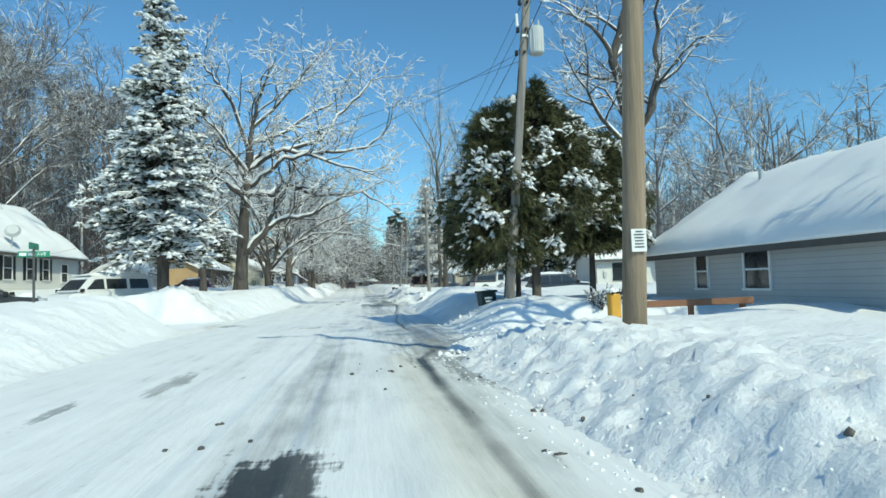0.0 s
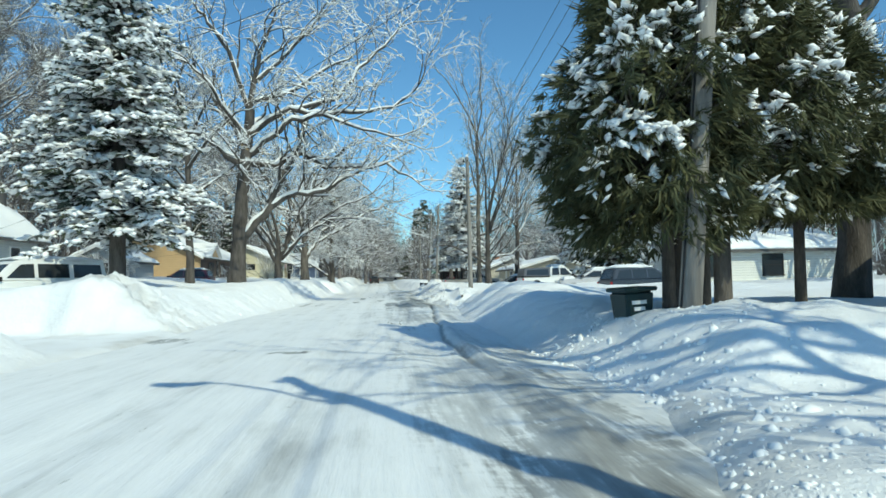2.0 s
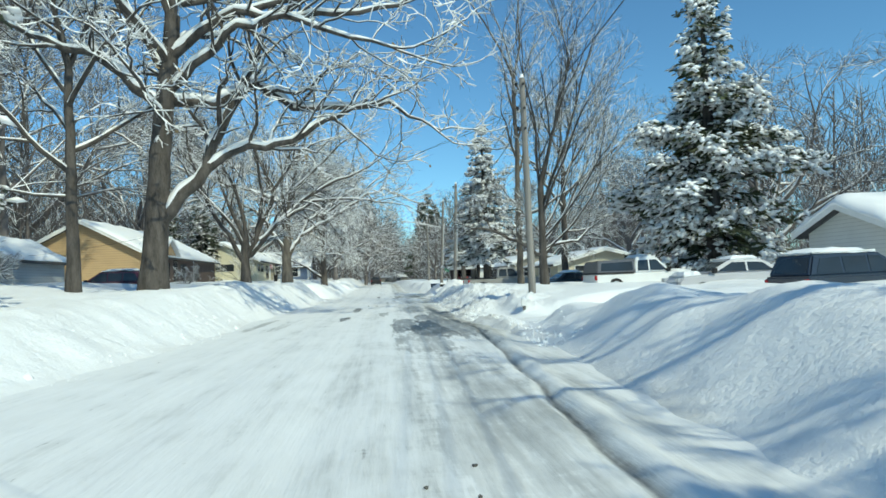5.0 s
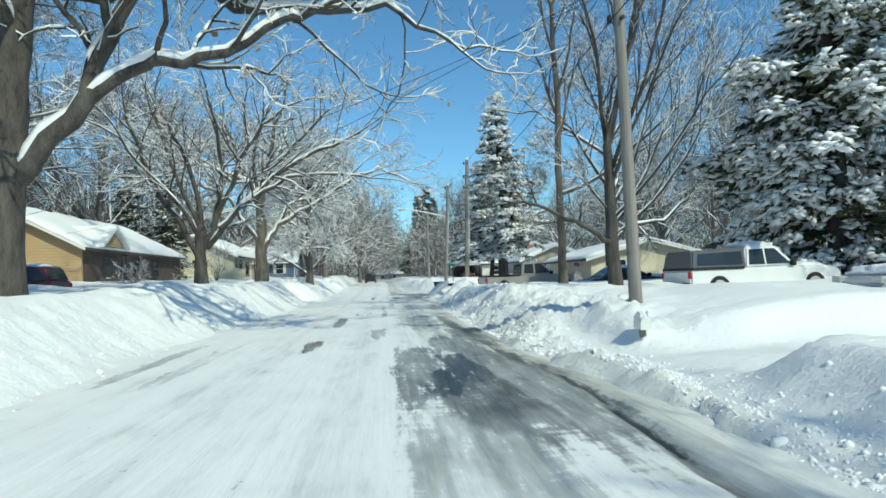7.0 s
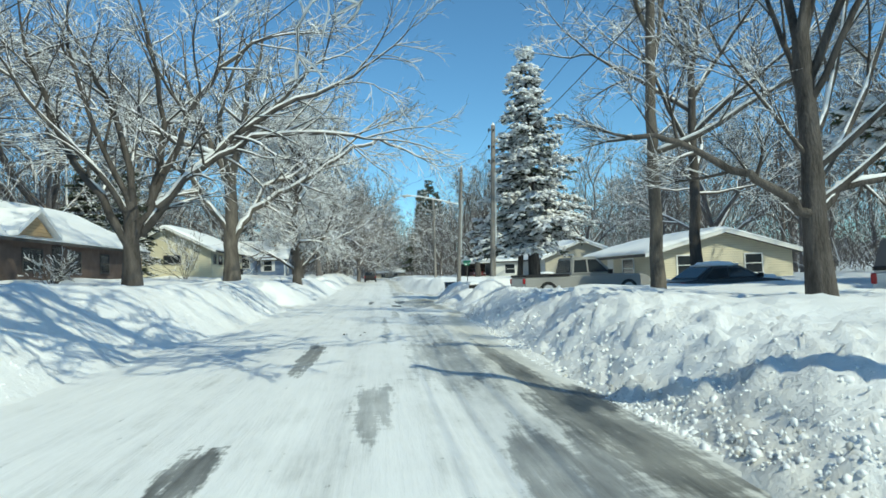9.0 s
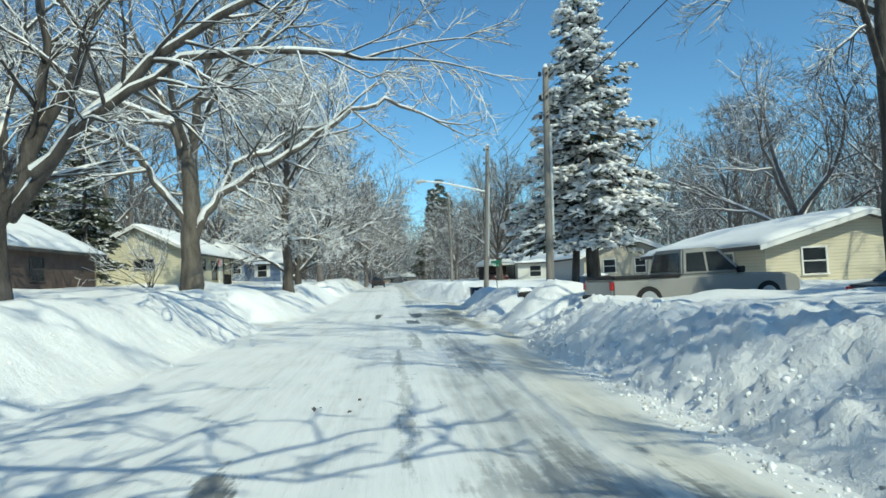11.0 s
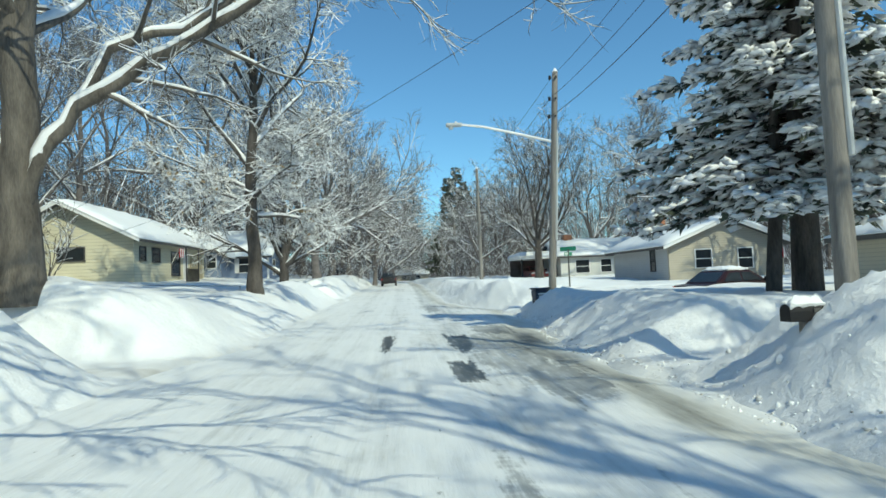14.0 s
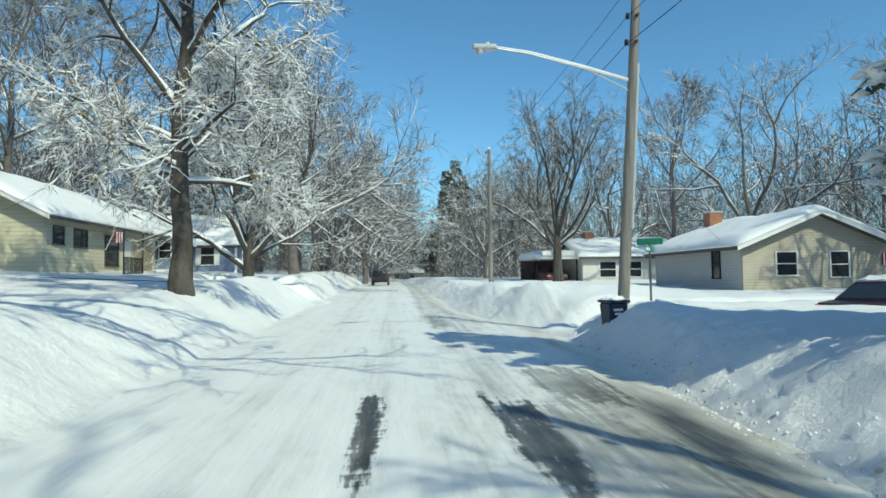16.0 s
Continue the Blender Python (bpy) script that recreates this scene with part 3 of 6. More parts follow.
def grow(rng, out, p, d, length, r, level, P):
    depth = P["levels"]
    n = max(3, int(np.ceil(length / P["seg"][min(level, len(P["seg"]) - 1)])) + 1)
    pts, rad = [p.copy()], [r]
    step = length / (n - 1)
    end = 0.45 if level < depth else 0.25
    for i in range(1, n):
        d = unit(d + rng.randn(3) * P["wobble"] * (0.6 + 0.25 * level) + np.array([0, 0, P["up"][min(level, len(P["up"]) - 1)]]))
        pts.append(pts[-1] + d * step)
        rad.append(max(r * (1 - (1 - end) * i / (n - 1)), P["min_r"]))
    out.append((np.array(pts), np.array(rad), level))
    if level >= depth:
        return
    kids = P["kids"][min(level, len(P["kids"]) - 1)]
    for k in range(kids):
        u = P["from"] + (1 - P["from"]) * (k + rng.rand()) / kids
        f = u * (n - 1)
        i = min(int(f), n - 2)
        q = pts[i] + (pts[i + 1] - pts[i]) * (f - i)
        dd = unit(pts[i + 1] - pts[i])
        rr = rad[i] * rng.uniform(0.42, 0.68)
        grow(rng, out, q, turned(rng, dd, rng.uniform(*P["spread"])), length * rng.uniform(0.38, 0.66) * (1.1 - 0.45 * u), max(rr, P["min_r"]), level + 1, P)
    # the end forks on
    for k in range(2):
        grow(rng, out, pts[-1], turned(rng, unit(pts[-1] - pts[-2]), rng.uniform(12, 34)), length * rng.uniform(0.38, 0.55), max(rad[-1] * 0.85, P["min_r"]), level + 1, P)


BASE = dict(levels=4, seg=[0.9, 0.7, 0.5, 0.4, 0.35], wobble=0.10, up=[0.02, 0.03, 0.02, 0.02], kids=[5, 5, 5, 4], spread=(32, 62), min_r=0.0065)
BASE["from"] = 0.3
SIDES = [12, 8, 5, 3, 3, 3]


def tree_meshes(name, seed, trunk, limbs, P, bark_mat, snow=1.0, fat=0.82, leaves=0, trunk_lean=(0, 0), flare=1.35, top_kids=True, snow_min=0.016, arms=()):
    """trunk: (height, radius at the foot, radius at its top). limbs: (height, azimuth, elevation, length, radius)."""
    rng = np.random.RandomState(seed)
    out = []
    H, r0, r1 = trunk
    n = max(6, int(H / 0.7))
    z = np.linspace(-0.5, H, n)
    w = np.cumsum(rng.randn(n, 2) * 0.035, axis=0)
    pts = np.stack([w[:, 0] + trunk_lean[0] * z, w[:, 1] + trunk_lean[1] * z, z], -1)
    pts -= np.array([np.interp(0, z, pts[:, 0]), np.interp(0, z, pts[:, 1]), 0])
    rad = r0 + (r1 - r0) * np.clip(z / H, 0, 1)
    rad = rad * (1 + (flare - 1) * np.exp(-np.maximum(z, 0) / 0.5))
    out.append((pts, rad, 0))
    for h, az, el, length, r in limbs:
        a, e = np.radians(az), np.radians(el)
        d = np.array([np.cos(a) * np.cos(e), np.sin(a) * np.cos(e), np.sin(e)])
        p = np.array([np.interp(h, z, pts[:, 0]), np.interp(h, z, pts[:, 1]), h])
        grow(rng, out, p, d, length, r, 1, P)
    for line, ra, rb, count in arms:
        q = np.array(line, float)
        s = np.linspace(0, len(q) - 1, (len(q) - 1) * 3 + 1)
        q = np.stack([np.interp(s, np.arange(len(q)), q[:, c]) for c in range(3)], -1) + rng.randn(len(s), 3) * 0.06
        rr = np.linspace(ra, rb, len(q))
        out.append((q, rr, 1))
        for k in range(count):
            i = min(int((0.25 + 0.75 * (k + rng.rand()) / count) * (len(q) - 1)), len(q) - 2)
            grow(rng, out, q[i], unit(turned(rng, unit(q[i + 1] - q[i]), rng.uniform(35, 65)) + np.array([0, 0, P.get("lift", 0.0)])), rng.uniform(1.6, 3.2) * P.get("reach", 1.0), rr[i] * rng.uniform(0.4, 0.6), 2, P)
        for k in range(2):
            grow(rng, out, q[-1], turned(rng, unit(q[-1] - q[-2]), rng.uniform(12, 30)), rng.uniform(2.4, 3.4) * P.get("tip", 1.0), rb * 0.8, 2, P)
    if top_kids:
        for k in range(3):
            grow(rng, out, pts[-1], turned(rng, unit(pts[-1] - pts[-2]), rng.uniform(8, 30)), H * 0.45, r1 * 0.75, 1, P)
    V, F = tubes([(p, r, 2 if l >= P["levels"] else SIDES[min(l, 5)]) for p, r, l in out])
    wmat = None
    if P.get("twigs", 3):
        ends = [(p, l) for p, r, l in out if l >= P["levels"] - 1]
        A, D, Ln = [], [], []
        for p, l in ends:
            for k in range(P.get("twigs", 3) if l == P["levels"] else 2):
                u = rng.uniform(0.25, 1.0) * (len(p) - 1)
                i = min(int(u), len(p) - 2)
                A.append(p[i] + (p[i + 1] - p[i]) * (u - i))
                D.append(unit(p[i + 1] - p[i]) + rng.randn(3) * 0.55)
                Ln.append(rng.uniform(0.2, 0.55) * P.get("twig_len", 1.0))
        A, D, Ln = np.array(A), np.array(D), np.array(Ln)[:, None]
        D /= np.linalg.norm(D, axis=1, keepdims=True)
        Wd = np.cross(D, rng.randn(len(A), 3))
        Wd /= np.linalg.norm(Wd, axis=1, keepdims=True) + 1e-9
        tw = P.get("twig_r", 0.0055)
        q = np.stack([A - Wd * tw, A + Wd * tw, A + D * Ln + Wd * tw * 0.55, A + D * Ln - Wd * tw * 0.55], 1).reshape(-1, 3)
        wmat = np.concatenate([np.zeros(len(F), int), (rng.rand(len(A)) < P.get("frost", 0.3)).astype(int)])
        F = np.concatenate([F, np.arange(len(q)).reshape(-1, 4) + len(V)])
        V = np.concatenate([V, q])
    wood = mesh_data(name + "_wood", V, F, [bark_mat, twig_snow], idx=wmat)
    caps = []
    for p, r, l in out:
        t = p[-1] - p[0]
        flat = np.linalg.norm(t[:2]) / (np.linalg.norm(t) + 1e-9)
        if l == 0 or flat < 0.35 or rng.rand() > snow * (0.28 if P.get("sparse") and l >= P["levels"] else 1):
            continue
        rr = np.maximum(r * fat, snow_min * 0.85) * rng.uniform(0.8, 1.3, len(r)) * (0.5 + 0.6 * flat)
        c = p.copy()
        c[:, 2] += r * 0.66 + rr * 0.42
        rr[-1] *= 0.5
        caps.append((c, rr, 5 if l <= 1 else (4 if l == 2 else 3)))
    V, F = tubes(caps)
    cap = mesh_data(name + "_snow", V, F, twig_snow)
    leaf = None
    if leaves:
        ends = [p[-1] for p, r, l in out if l >= 3]
        pick = rng.choice(len(ends), min(leaves, len(ends)), replace=False)
        V, F = [], []
        for i in pick:
            for k in range(2):
                q = ends[i] + rng.randn(3) * 0.1
                a, b = rng.randn(3) * 0.05, rng.randn(3) * 0.04
                j = len(V)
                V += [q - a, q + b, q + a, q - b]
                F.append([j, j + 1, j + 2, j + 3])
        leaf = mesh_data(name + "_leaf", V, F, dry_leaf, smooth=False)
    return wood, cap, leaf


def place_tree(name, meshes, x, y, label, category="bare tree", rot=0.0, scale=1.0, group="", z=None):
    wood, cap, leaf = meshes
    t = thing(name, label, category, group, at=pose(x, y, (gz(x, y) if z is None else z) - 0.02, 0, 0, rot) @ Matrix.Scale(scale, 4))
    part("trunk", wood, None, t)
    tagged(part("branch_snow", cap, None, t, "white snow lying along the branches"), kind="stuff")
    if leaf:
        tagged(part("dead_foliage", leaf, None, t, "few dry tan leaves"), kind="stuff")
    return t


# the big oak with limbs over the street
oak_P = dict(BASE, lift=0.5, up=[0.02, 0.02, 0.03, 0.02], kids=[5, 5, 4, 2], twigs=1, wobble=0.20, levels=4, spread=(35, 70), min_r=0.009, reach=1.15)
oak = tree_meshes("oak", 11, (11.0, 0.50, 0.30), [(9.6, 70, 40, 5.5, 0.15), (9.0, 250, 38, 5.5, 0.15), (6.4, 265, 20, 4.5, 0.12), (8.0, 110, 22, 5.0, 0.12)],
    oak_P, bark, leaves=250, snow_min=0.031, fat=1.0, trunk_lean=(0.075, 0.0), top_kids=False, arms=[
        ([(0.2, 0, 2.6), (1.75, -0.1, 4.3), (2.7, -0.2, 6.2), (3.5, -0.2, 7.8), (4.1, -0.1, 9.2), (4.6, 0.4, 11.2)], 0.27, 0.10, 8),
        ([(1.75, -0.1, 4.3), (2.9, -0.3, 5.2), (4.0, -0.5, 5.55), (5.5, -0.6, 5.75), (6.9, -0.5, 6.65), (7.6, -0.2, 6.9)], 0.17, 0.08, 7),
        ([(0.5, 0, 7.6), (2.4, 0.3, 7.5), (4.0, 0.5, 8.4), (5.4, 0.9, 7.4), (7.9, 1.2, 7.5), (9.5, 1.3, 7.7), (10.8, 1.4, 7.0)], 0.20, 0.05, 11),
        ([(0.5, 0, 7.2), (-0.8, -0.5, 8.4), (-1.8, -0.9, 9.1), (-2.8, -1.3, 9.2), (-4.2, -1.6, 9.9)], 0.22, 0.09, 8),
        ([(0.7, 0, 9.1), (2.0, -0.5, 10.2), (3.6, -1.0, 10.7), (5.2, -1.3, 10.45), (7.5, -1.6, 10.4), (10.0, -1.6, 10.8), (11.6, -1.5, 12.2)], 0.19, 0.05, 11),
        ([(0.6, 0, 8.0), (2.5, -0.9, 9.1), (3.8, -1.4, 10.0), (5.7, -2.0, 10.2), (7.5, -2.3, 9.4), (9.5, -2.4, 8.9)], 0.17, 0.05, 10),
        ([(0.6, 0, 8.6), (-0.6, 0.5, 10.6), (-1.6, 0.9, 11.8), (-2.6, 1.2, 13.6), (-3.4, 1.4, 15.2)], 0.18, 0.07, 8),
        ([(0.8, 0, 10.8), (1.2, 0.2, 13.4), (1.7, 0.3, 15.6), (2.5, 0.4, 17.6)], 0.22, 0.06, 9),
        ([(0.8, 0, 10.9), (-0.3, -0.4, 14.6), (-1.5, -0.7, 16.4), (-2.3, -0.8, 17.3)], 0.16, 0.06, 8),
        ([(3.6, -1.0, 10.7), (6.6, -0.8, 11.6), (7.8, -0.4, 13.6), (9.5, 0.2, 15.4), (10.6, 0.5, 16.8)], 0.13, 0.05, 9),
        ([(1.2, 0.2, 13.0), (3.2, 0.9, 15.2), (4.5, 1.3, 16.9), (5.3, 1.6, 18.0)], 0.14, 0.05, 8),
        ([(1.0, 0.2, 11.6), (3.4, 1.4, 12.8), (5.6, 2.3, 14.6), (7.4, 2.8, 15.8)], 0.14, 0.05, 9)])
place_tree("oak_tree", oak, -8.93, 49.5, "big bare oak with crooked snow-laden limbs over the street", "oak tree")

slim = tree_meshes("slim", 23, (8.5, 0.24, 0.14), [(4.5, 200, 35, 4.5, 0.10), (5.3, 20, 25, 4.5, 0.10), (6.0, 110, 40, 5.0, 0.10), (7.0, 300, 40, 5, 0.10), (7.5, 160, 50, 5, 0.10), (3.6, 180, 8, 3.6, 0.06)],
                   dict(BASE, kids=[4, 5, 5, 4]), bark)
place_tree("bare_tree", slim, -11.5, 48.6, "slim dark-barked bare tree with snowy twigs", rot=20)

# sweeping many-stemmed tree
sweep_P = dict(BASE, kids=[3, 4, 4, 3], twigs=2, spread=(20, 46), up=[0.03, 0.01, -0.02, -0.04], wobble=0.08)
sweep = tree_meshes("sweep", 31, (3.4, 0.34, 0.24), [
    (2.2, 95, 58, 6.4, 0.13), (2.6, 250, 62, 6.4, 0.13), (3.3, 200, 70, 6.4, 0.13)],
    sweep_P, bark, top_kids=False, snow_min=0.016, arms=[
        ([(0.0, 0, 1.8), (0.6, 0, 3.0), (1.25, 0.2, 5.6), (1.0, 0.4, 8.4), (0.3, 0.6, 10.6)], 0.20, 0.06, 8),
        ([(0.3, 0, 2.1), (2.0, -0.3, 4.1), (4.0, -0.6, 5.8), (6.6, -0.9, 7.2), (8.8, -1.0, 8.0)], 0.17, 0.05, 11),
        ([(0.0, 0, 1.4), (-1.0, -0.3, 3.6), (-2.3, -0.6, 5.7), (-3.1, -0.8, 8.4), (-3.6, -0.9, 10.0)], 0.18, 0.05, 9),
        ([(0.2, 0, 2.6), (-0.4, 0.3, 5.9), (-1.5, 0.6, 8.5), (-2.5, 0.8, 10.4)], 0.16, 0.05, 8),
        ([(0.6, 0.1, 3.2), (2.1, 0.4, 7.0), (3.3, 0.6, 9.0), (5.4, 0.8, 10.4)], 0.16, 0.05, 9),
        ([(1.0, -0.2, 3.0), (2.9, -0.6, 4.7), (4.9, -0.9, 5.7), (7.6, -1.1, 5.9), (9.2, -1.2, 5.6)], 0.13, 0.04, 10)])
place_tree("bare_tree", sweep, -9.5, 68.4, "many-stemmed bare tree with long sweeping snowy branches", group="street trees")

# pale trunk that forks into two great limbs
fork = tree_meshes("fork", 48, (6.4, 0.43, 0.33), [
    (5.6, 100, 45, 7.0, 0.16), (5.9, 270, 42, 7.0, 0.16), (6.2, 60, 62, 7.0, 0.15)],
    dict(BASE, up=[0.02, 0.02, 0.03, 0.03], kids=[3, 4, 4, 3], spread=(28, 55), twigs=2), bark_light, snow_min=0.016, fat=0.95, top_kids=False, arms=[
        ([(0, 0.0, 1.5), (0.5, 0.0, 2.8), (1.25, 0.0, 3.9), (2.95, -0.2, 4.85), (4.5, -0.3, 5.7), (5.7, -0.4, 6.55), (7.3, -0.5, 7.5), (8.9, -0.5, 8.0), (10.4, -0.5, 7.3)], 0.17, 0.05, 12),
        ([(1.25, 0.0, 3.9), (1.9, 0.3, 5.4), (3.4, 0.6, 6.0), (4.9, 0.9, 7.0), (6.3, 1.2, 7.5), (7.6, 1.4, 8.8)], 0.12, 0.05, 10),
        ([(0, 0, 5.4), (-0.7, 0.2, 7.2), (-1.4, 0.3, 8.5), (-1.8, 0.4, 9.7), (-2.6, 0.6, 12.0)], 0.26, 0.10, 9),
        ([(0, 0, 2.6), (-1.4, -0.3, 4.7), (-2.0, -0.5, 5.9), (-3.3, -0.8, 6.7), (-4.4, -1.0, 7.2), (-6.4, -1.3, 7.6)], 0.15, 0.06, 10),
        ([(0, 0, 5.8), (0.4, -0.2, 8.0), (0.95, -0.4, 9.6), (1.4, -0.6, 11.6), (2.2, -0.8, 13.4)], 0.22, 0.08, 9),
        ([(-0.7, 0.2, 7.2), (-2.6, -0.8, 8.0), (-4.6, -1.6, 8.4), (-6.4, -2.2, 9.4)], 0.16, 0.06, 9),
        ([(0.4, -0.2, 8.0), (2.4, -1.0, 9.4), (4.2, -1.8, 11.0), (5.6, -2.2, 12.2)], 0.16, 0.06, 9)])
place_tree("bare_tree", fork, -8.53, 80.5, "pale-barked forked tree with a long snowy limb over the street", group="street trees")

# slim trunk with a frosted round crown
frost_P = dict(BASE, kids=[5, 6, 6, 4], spread=(35, 75), wobble=0.14, up=[0.02, 0.0, -0.01, -0.02])
frost = tree_meshes("frost", 53, (9.5, 0.32, 0.17), [(3.4, 20, 18, 3.0, 0.08), (3.6, 140, 22, 3.0, 0.08), (3.8, 250, 18, 3.0, 0.08), (4.0, 80, 28, 3.2, 0.08), (4.2, 320, 30, 3.2, 0.08), (4.6, 200, 32, 3.2, 0.08), (4.9, 0, 40, 3.2, 0.08),
    (5.6, 190, 42, 5.2, 0.11), (6.5, 60, 45, 5, 0.11), (7.2, 340, 48, 5.5, 0.11), (7.8, 160, 50, 5.5, 0.11), (8.6, 260, 55, 5, 0.1), (9.0, 20, 60, 5, 0.1)],
                    dict(frost_P, twigs=5, frost=0.6, twig_r=0.009), bark, leaves=700, snow_min=0.030, fat=1.1)
place_tree("bare_tree", frost, -6.6, 94.4, "slim tree with a frosted twiggy crown and few tan leaves", group="street trees")

spread_t = tree_meshes("spread", 61, (4.2, 0.42, 0.34), [
    (2.2, 0, 42, 8.0, 0.2), (2.8, 160, 45, 8.0, 0.2), (3.3, 60, 50, 8.0, 0.19), (3.7, 240, 50, 8.0, 0.19), (4.0, 310, 55, 8.5, 0.2), (4.1, 110, 65, 8.5, 0.2), (3.0, 200, 30, 6.0, 0.12)],
    dict(BASE, kids=[4, 5, 4, 3], spread=(30, 60), min_r=0.010), bark, snow_min=0.024)
far_P = dict(BASE, sparse=True, twigs=7, twig_len=1.7, twig_r=0.009, frost=0.22, levels=4, kids=[3, 4, 4, 3], spread=(30, 62), min_r=0.013, seg=[1.2, 1.6, 1.2, 1.0, 1.0], wobble=0.14)
spread_f = tree_meshes("spread_f", 101, (4.0, 0.36, 0.28), [
    (2.2, 0, 42, 8.0, 0.18), (2.8, 160, 45, 8.0, 0.18), (3.3, 60, 50, 8.0, 0.17), (3.7, 240, 50, 8.0, 0.17), (4.0, 310, 58, 8.5, 0.18), (4.1, 110, 66, 8.5, 0.18)], far_P, paled, snow_min=0.028, top_kids=False)
bushy_f = tree_meshes("bushy_f", 103, (3.0, 0.28, 0.22), [
    (1.6, 30, 38, 6.5, 0.14), (2.0, 150, 42, 6.5, 0.14), (2.4, 270, 40, 6.5, 0.14), (2.8, 340, 55, 6.5, 0.14), (2.9, 90, 62, 7.0, 0.15), (2.6, 210, 58, 6.5, 0.14), (2.9, 20, 72, 7.0, 0.14)], far_P, paled, snow_min=0.034, top_kids=False)
tall_P = dict(far_P, levels=4, kids=[3, 3, 3, 3], spread=(22, 50), min_r=0.014, twigs=5)
tall_f = tree_meshes("tall_f", 107, (12.0, 0.26, 0.11), [
    (5.0, 40, 48, 5.5, 0.09), (6.0, 170, 50, 5.5, 0.09), (7.0, 280, 52, 5.5, 0.09), (8.0, 0, 55, 5.5, 0.08), (9.0, 120, 58, 5, 0.08), (10.0, 230, 60, 5, 0.08), (11, 330, 62, 4.5, 0.07)], tall_P, paled, snow=0.55, snow_min=0.022)
tall_g = tree_meshes("tall_g", 109, (10.0, 0.24, 0.11), [
    (3.5, 90, 52, 6.5, 0.1), (5.0, 210, 50, 6.5, 0.09), (6.5, 330, 52, 5.5, 0.09), (7.5, 50, 58, 5.5, 0.08), (8.6, 150, 60, 5, 0.08), (9.5, 270, 60, 5, 0.07)], tall_P, paled, snow=0.6, snow_min=0.022)
broom = tree_meshes("broom", 79, (5.6, 0.25, 0.17), [
    (1.9, 345, 32, 6.0, 0.07), (2.3, 10, 40, 6.8, 0.08), (3.0, 35, 46, 6.6, 0.08), (3.6, 60, 54, 6.6, 0.08), (4.0, 300, 54, 6.8, 0.08), (4.4, 345, 58, 7.6, 0.10), (5.0, 80, 72, 7.2, 0.10), (5.4, 10, 72, 8.4, 0.12), (5.6, 330, 82, 7.4, 0.10), (2.8, 180, 50, 2.6, 0.05), (2.6, 320, 38, 5.6, 0.07)],
    dict(BASE, kids=[5, 5, 4, 2], spread=(14, 34), up=[0.05, 0.06, 0.05, 0.03], wobble=0.07, min_r=0.005, twigs=4, twig_len=1.2, reach=0.4, tip=0.22), bark, snow=0.7, snow_min=0.012, top_kids=False,
    arms=[([(0, 0, 1.6), (-1.0, 0.0, 2.3), (-1.9, -0.1, 2.6), (-3.0, -0.2, 3.25), (-3.9, -0.3, 3.4)], 0.11, 0.05, 6), ([(0, 0, 1.7), (0.9, -0.2, 2.3), (1.9, -0.4, 2.5), (2.8, -0.5, 3.2)], 0.09, 0.04, 6)])
place_tree("bare_tree", broom, 7.74, 53.1, "tall bare maple with many upright twiggy branches", rot=0, scale=0.84)
pair = tree_meshes("pair", 83, (12.5, 0.19, 0.10), [(6.5, 20, 66, 3.0, 0.08), (7.5, 160, 70, 3.2, 0.08), (8.6, 300, 66, 3.2, 0.07), (9.3, 80, 66, 3.2, 0.07), (10.4, 200, 68, 3.2, 0.07), (11.2, 330, 70, 3.0, 0.06), (4.0, 330, 10, 4.0, 0.08)],
                   dict(BASE, kids=[3, 3, 3, 2], spread=(16, 36), min_r=0.005, up=[0.04, 0.06, 0.05, 0.03], twigs=2), bark_light, snow_min=0.012)
place_tree("bare_tree", pair, 8.2, 60.4, "bare tree with a straight brown trunk beside the driveway", rot=0)
place_tree("bare_tree", slim, 12.9, 66.9, "slim bare tree with crooked snowy branches", rot=200, scale=1.0)
crook = tree_meshes("crook", 87, (6.4, 0.33, 0.27), [(5.6, 200, 35, 3.5, 0.1), (6.0, 60, 40, 4.0, 0.1)], dict(BASE, kids=[4, 4, 4, 3]), bark, snow_min=0.018, top_kids=False, trunk_lean=(0.06, 0), arms=[
    ([(0.38, 0, 6.2), (0.1, 0, 8.0), (-0.25, 0.1, 9.2), (0.1, 0.2, 10.4), (0.8, 0.2, 12.4), (0.9, 0.3, 14.0)], 0.25, 0.08, 9),
    ([(0.38, 0, 6.2), (1.3, 0.3, 7.4), (1.7, 0.4, 9.0), (1.9, 0.6, 11.5)], 0.17, 0.07, 8)])
# added out of view: its crown throws the dappled shade on road and bank
place_tree("bare_tree", crook, 9.9, 8.0, "unseen tall bare tree with snowy limbs beside the bungalow, added to shade the road", rot=140, scale=0.9)
dome = tree_meshes("dome", 131, (4.2, 0.42, 0.32), [
    (2.4, 20, 30, 6.4, 0.13), (2.6, 190, 30, 6.4, 0.13), (2.9, 100, 36, 6.2, 0.13), (3.1, 280, 36, 6.2, 0.13), (3.4, 330, 48, 7.0, 0.14), (3.5, 150, 48, 7.0, 0.14), (3.7, 240, 56, 7.2, 0.14), (3.8, 60, 56, 7.2, 0.14), (4.0, 0, 68, 7.6, 0.15), (4.1, 180, 70, 7.6, 0.15), (4.2, 90, 84, 7.8, 0.16)],
    dict(BASE, kids=[4, 4, 4, 3], spread=(18, 42), up=[0.03, 0.04, 0.04, 0.03], min_r=0.009, twigs=5, twig_len=1.5, twig_r=0.008, frost=0.15), bark, snow=0.5, snow_min=0.016, top_kids=False)
place_tree("bare_tree", dome, 12.75, 122.6, "broad bare oak with a domed crown of fine twigs", "oak tree", rot=35, scale=0.9)
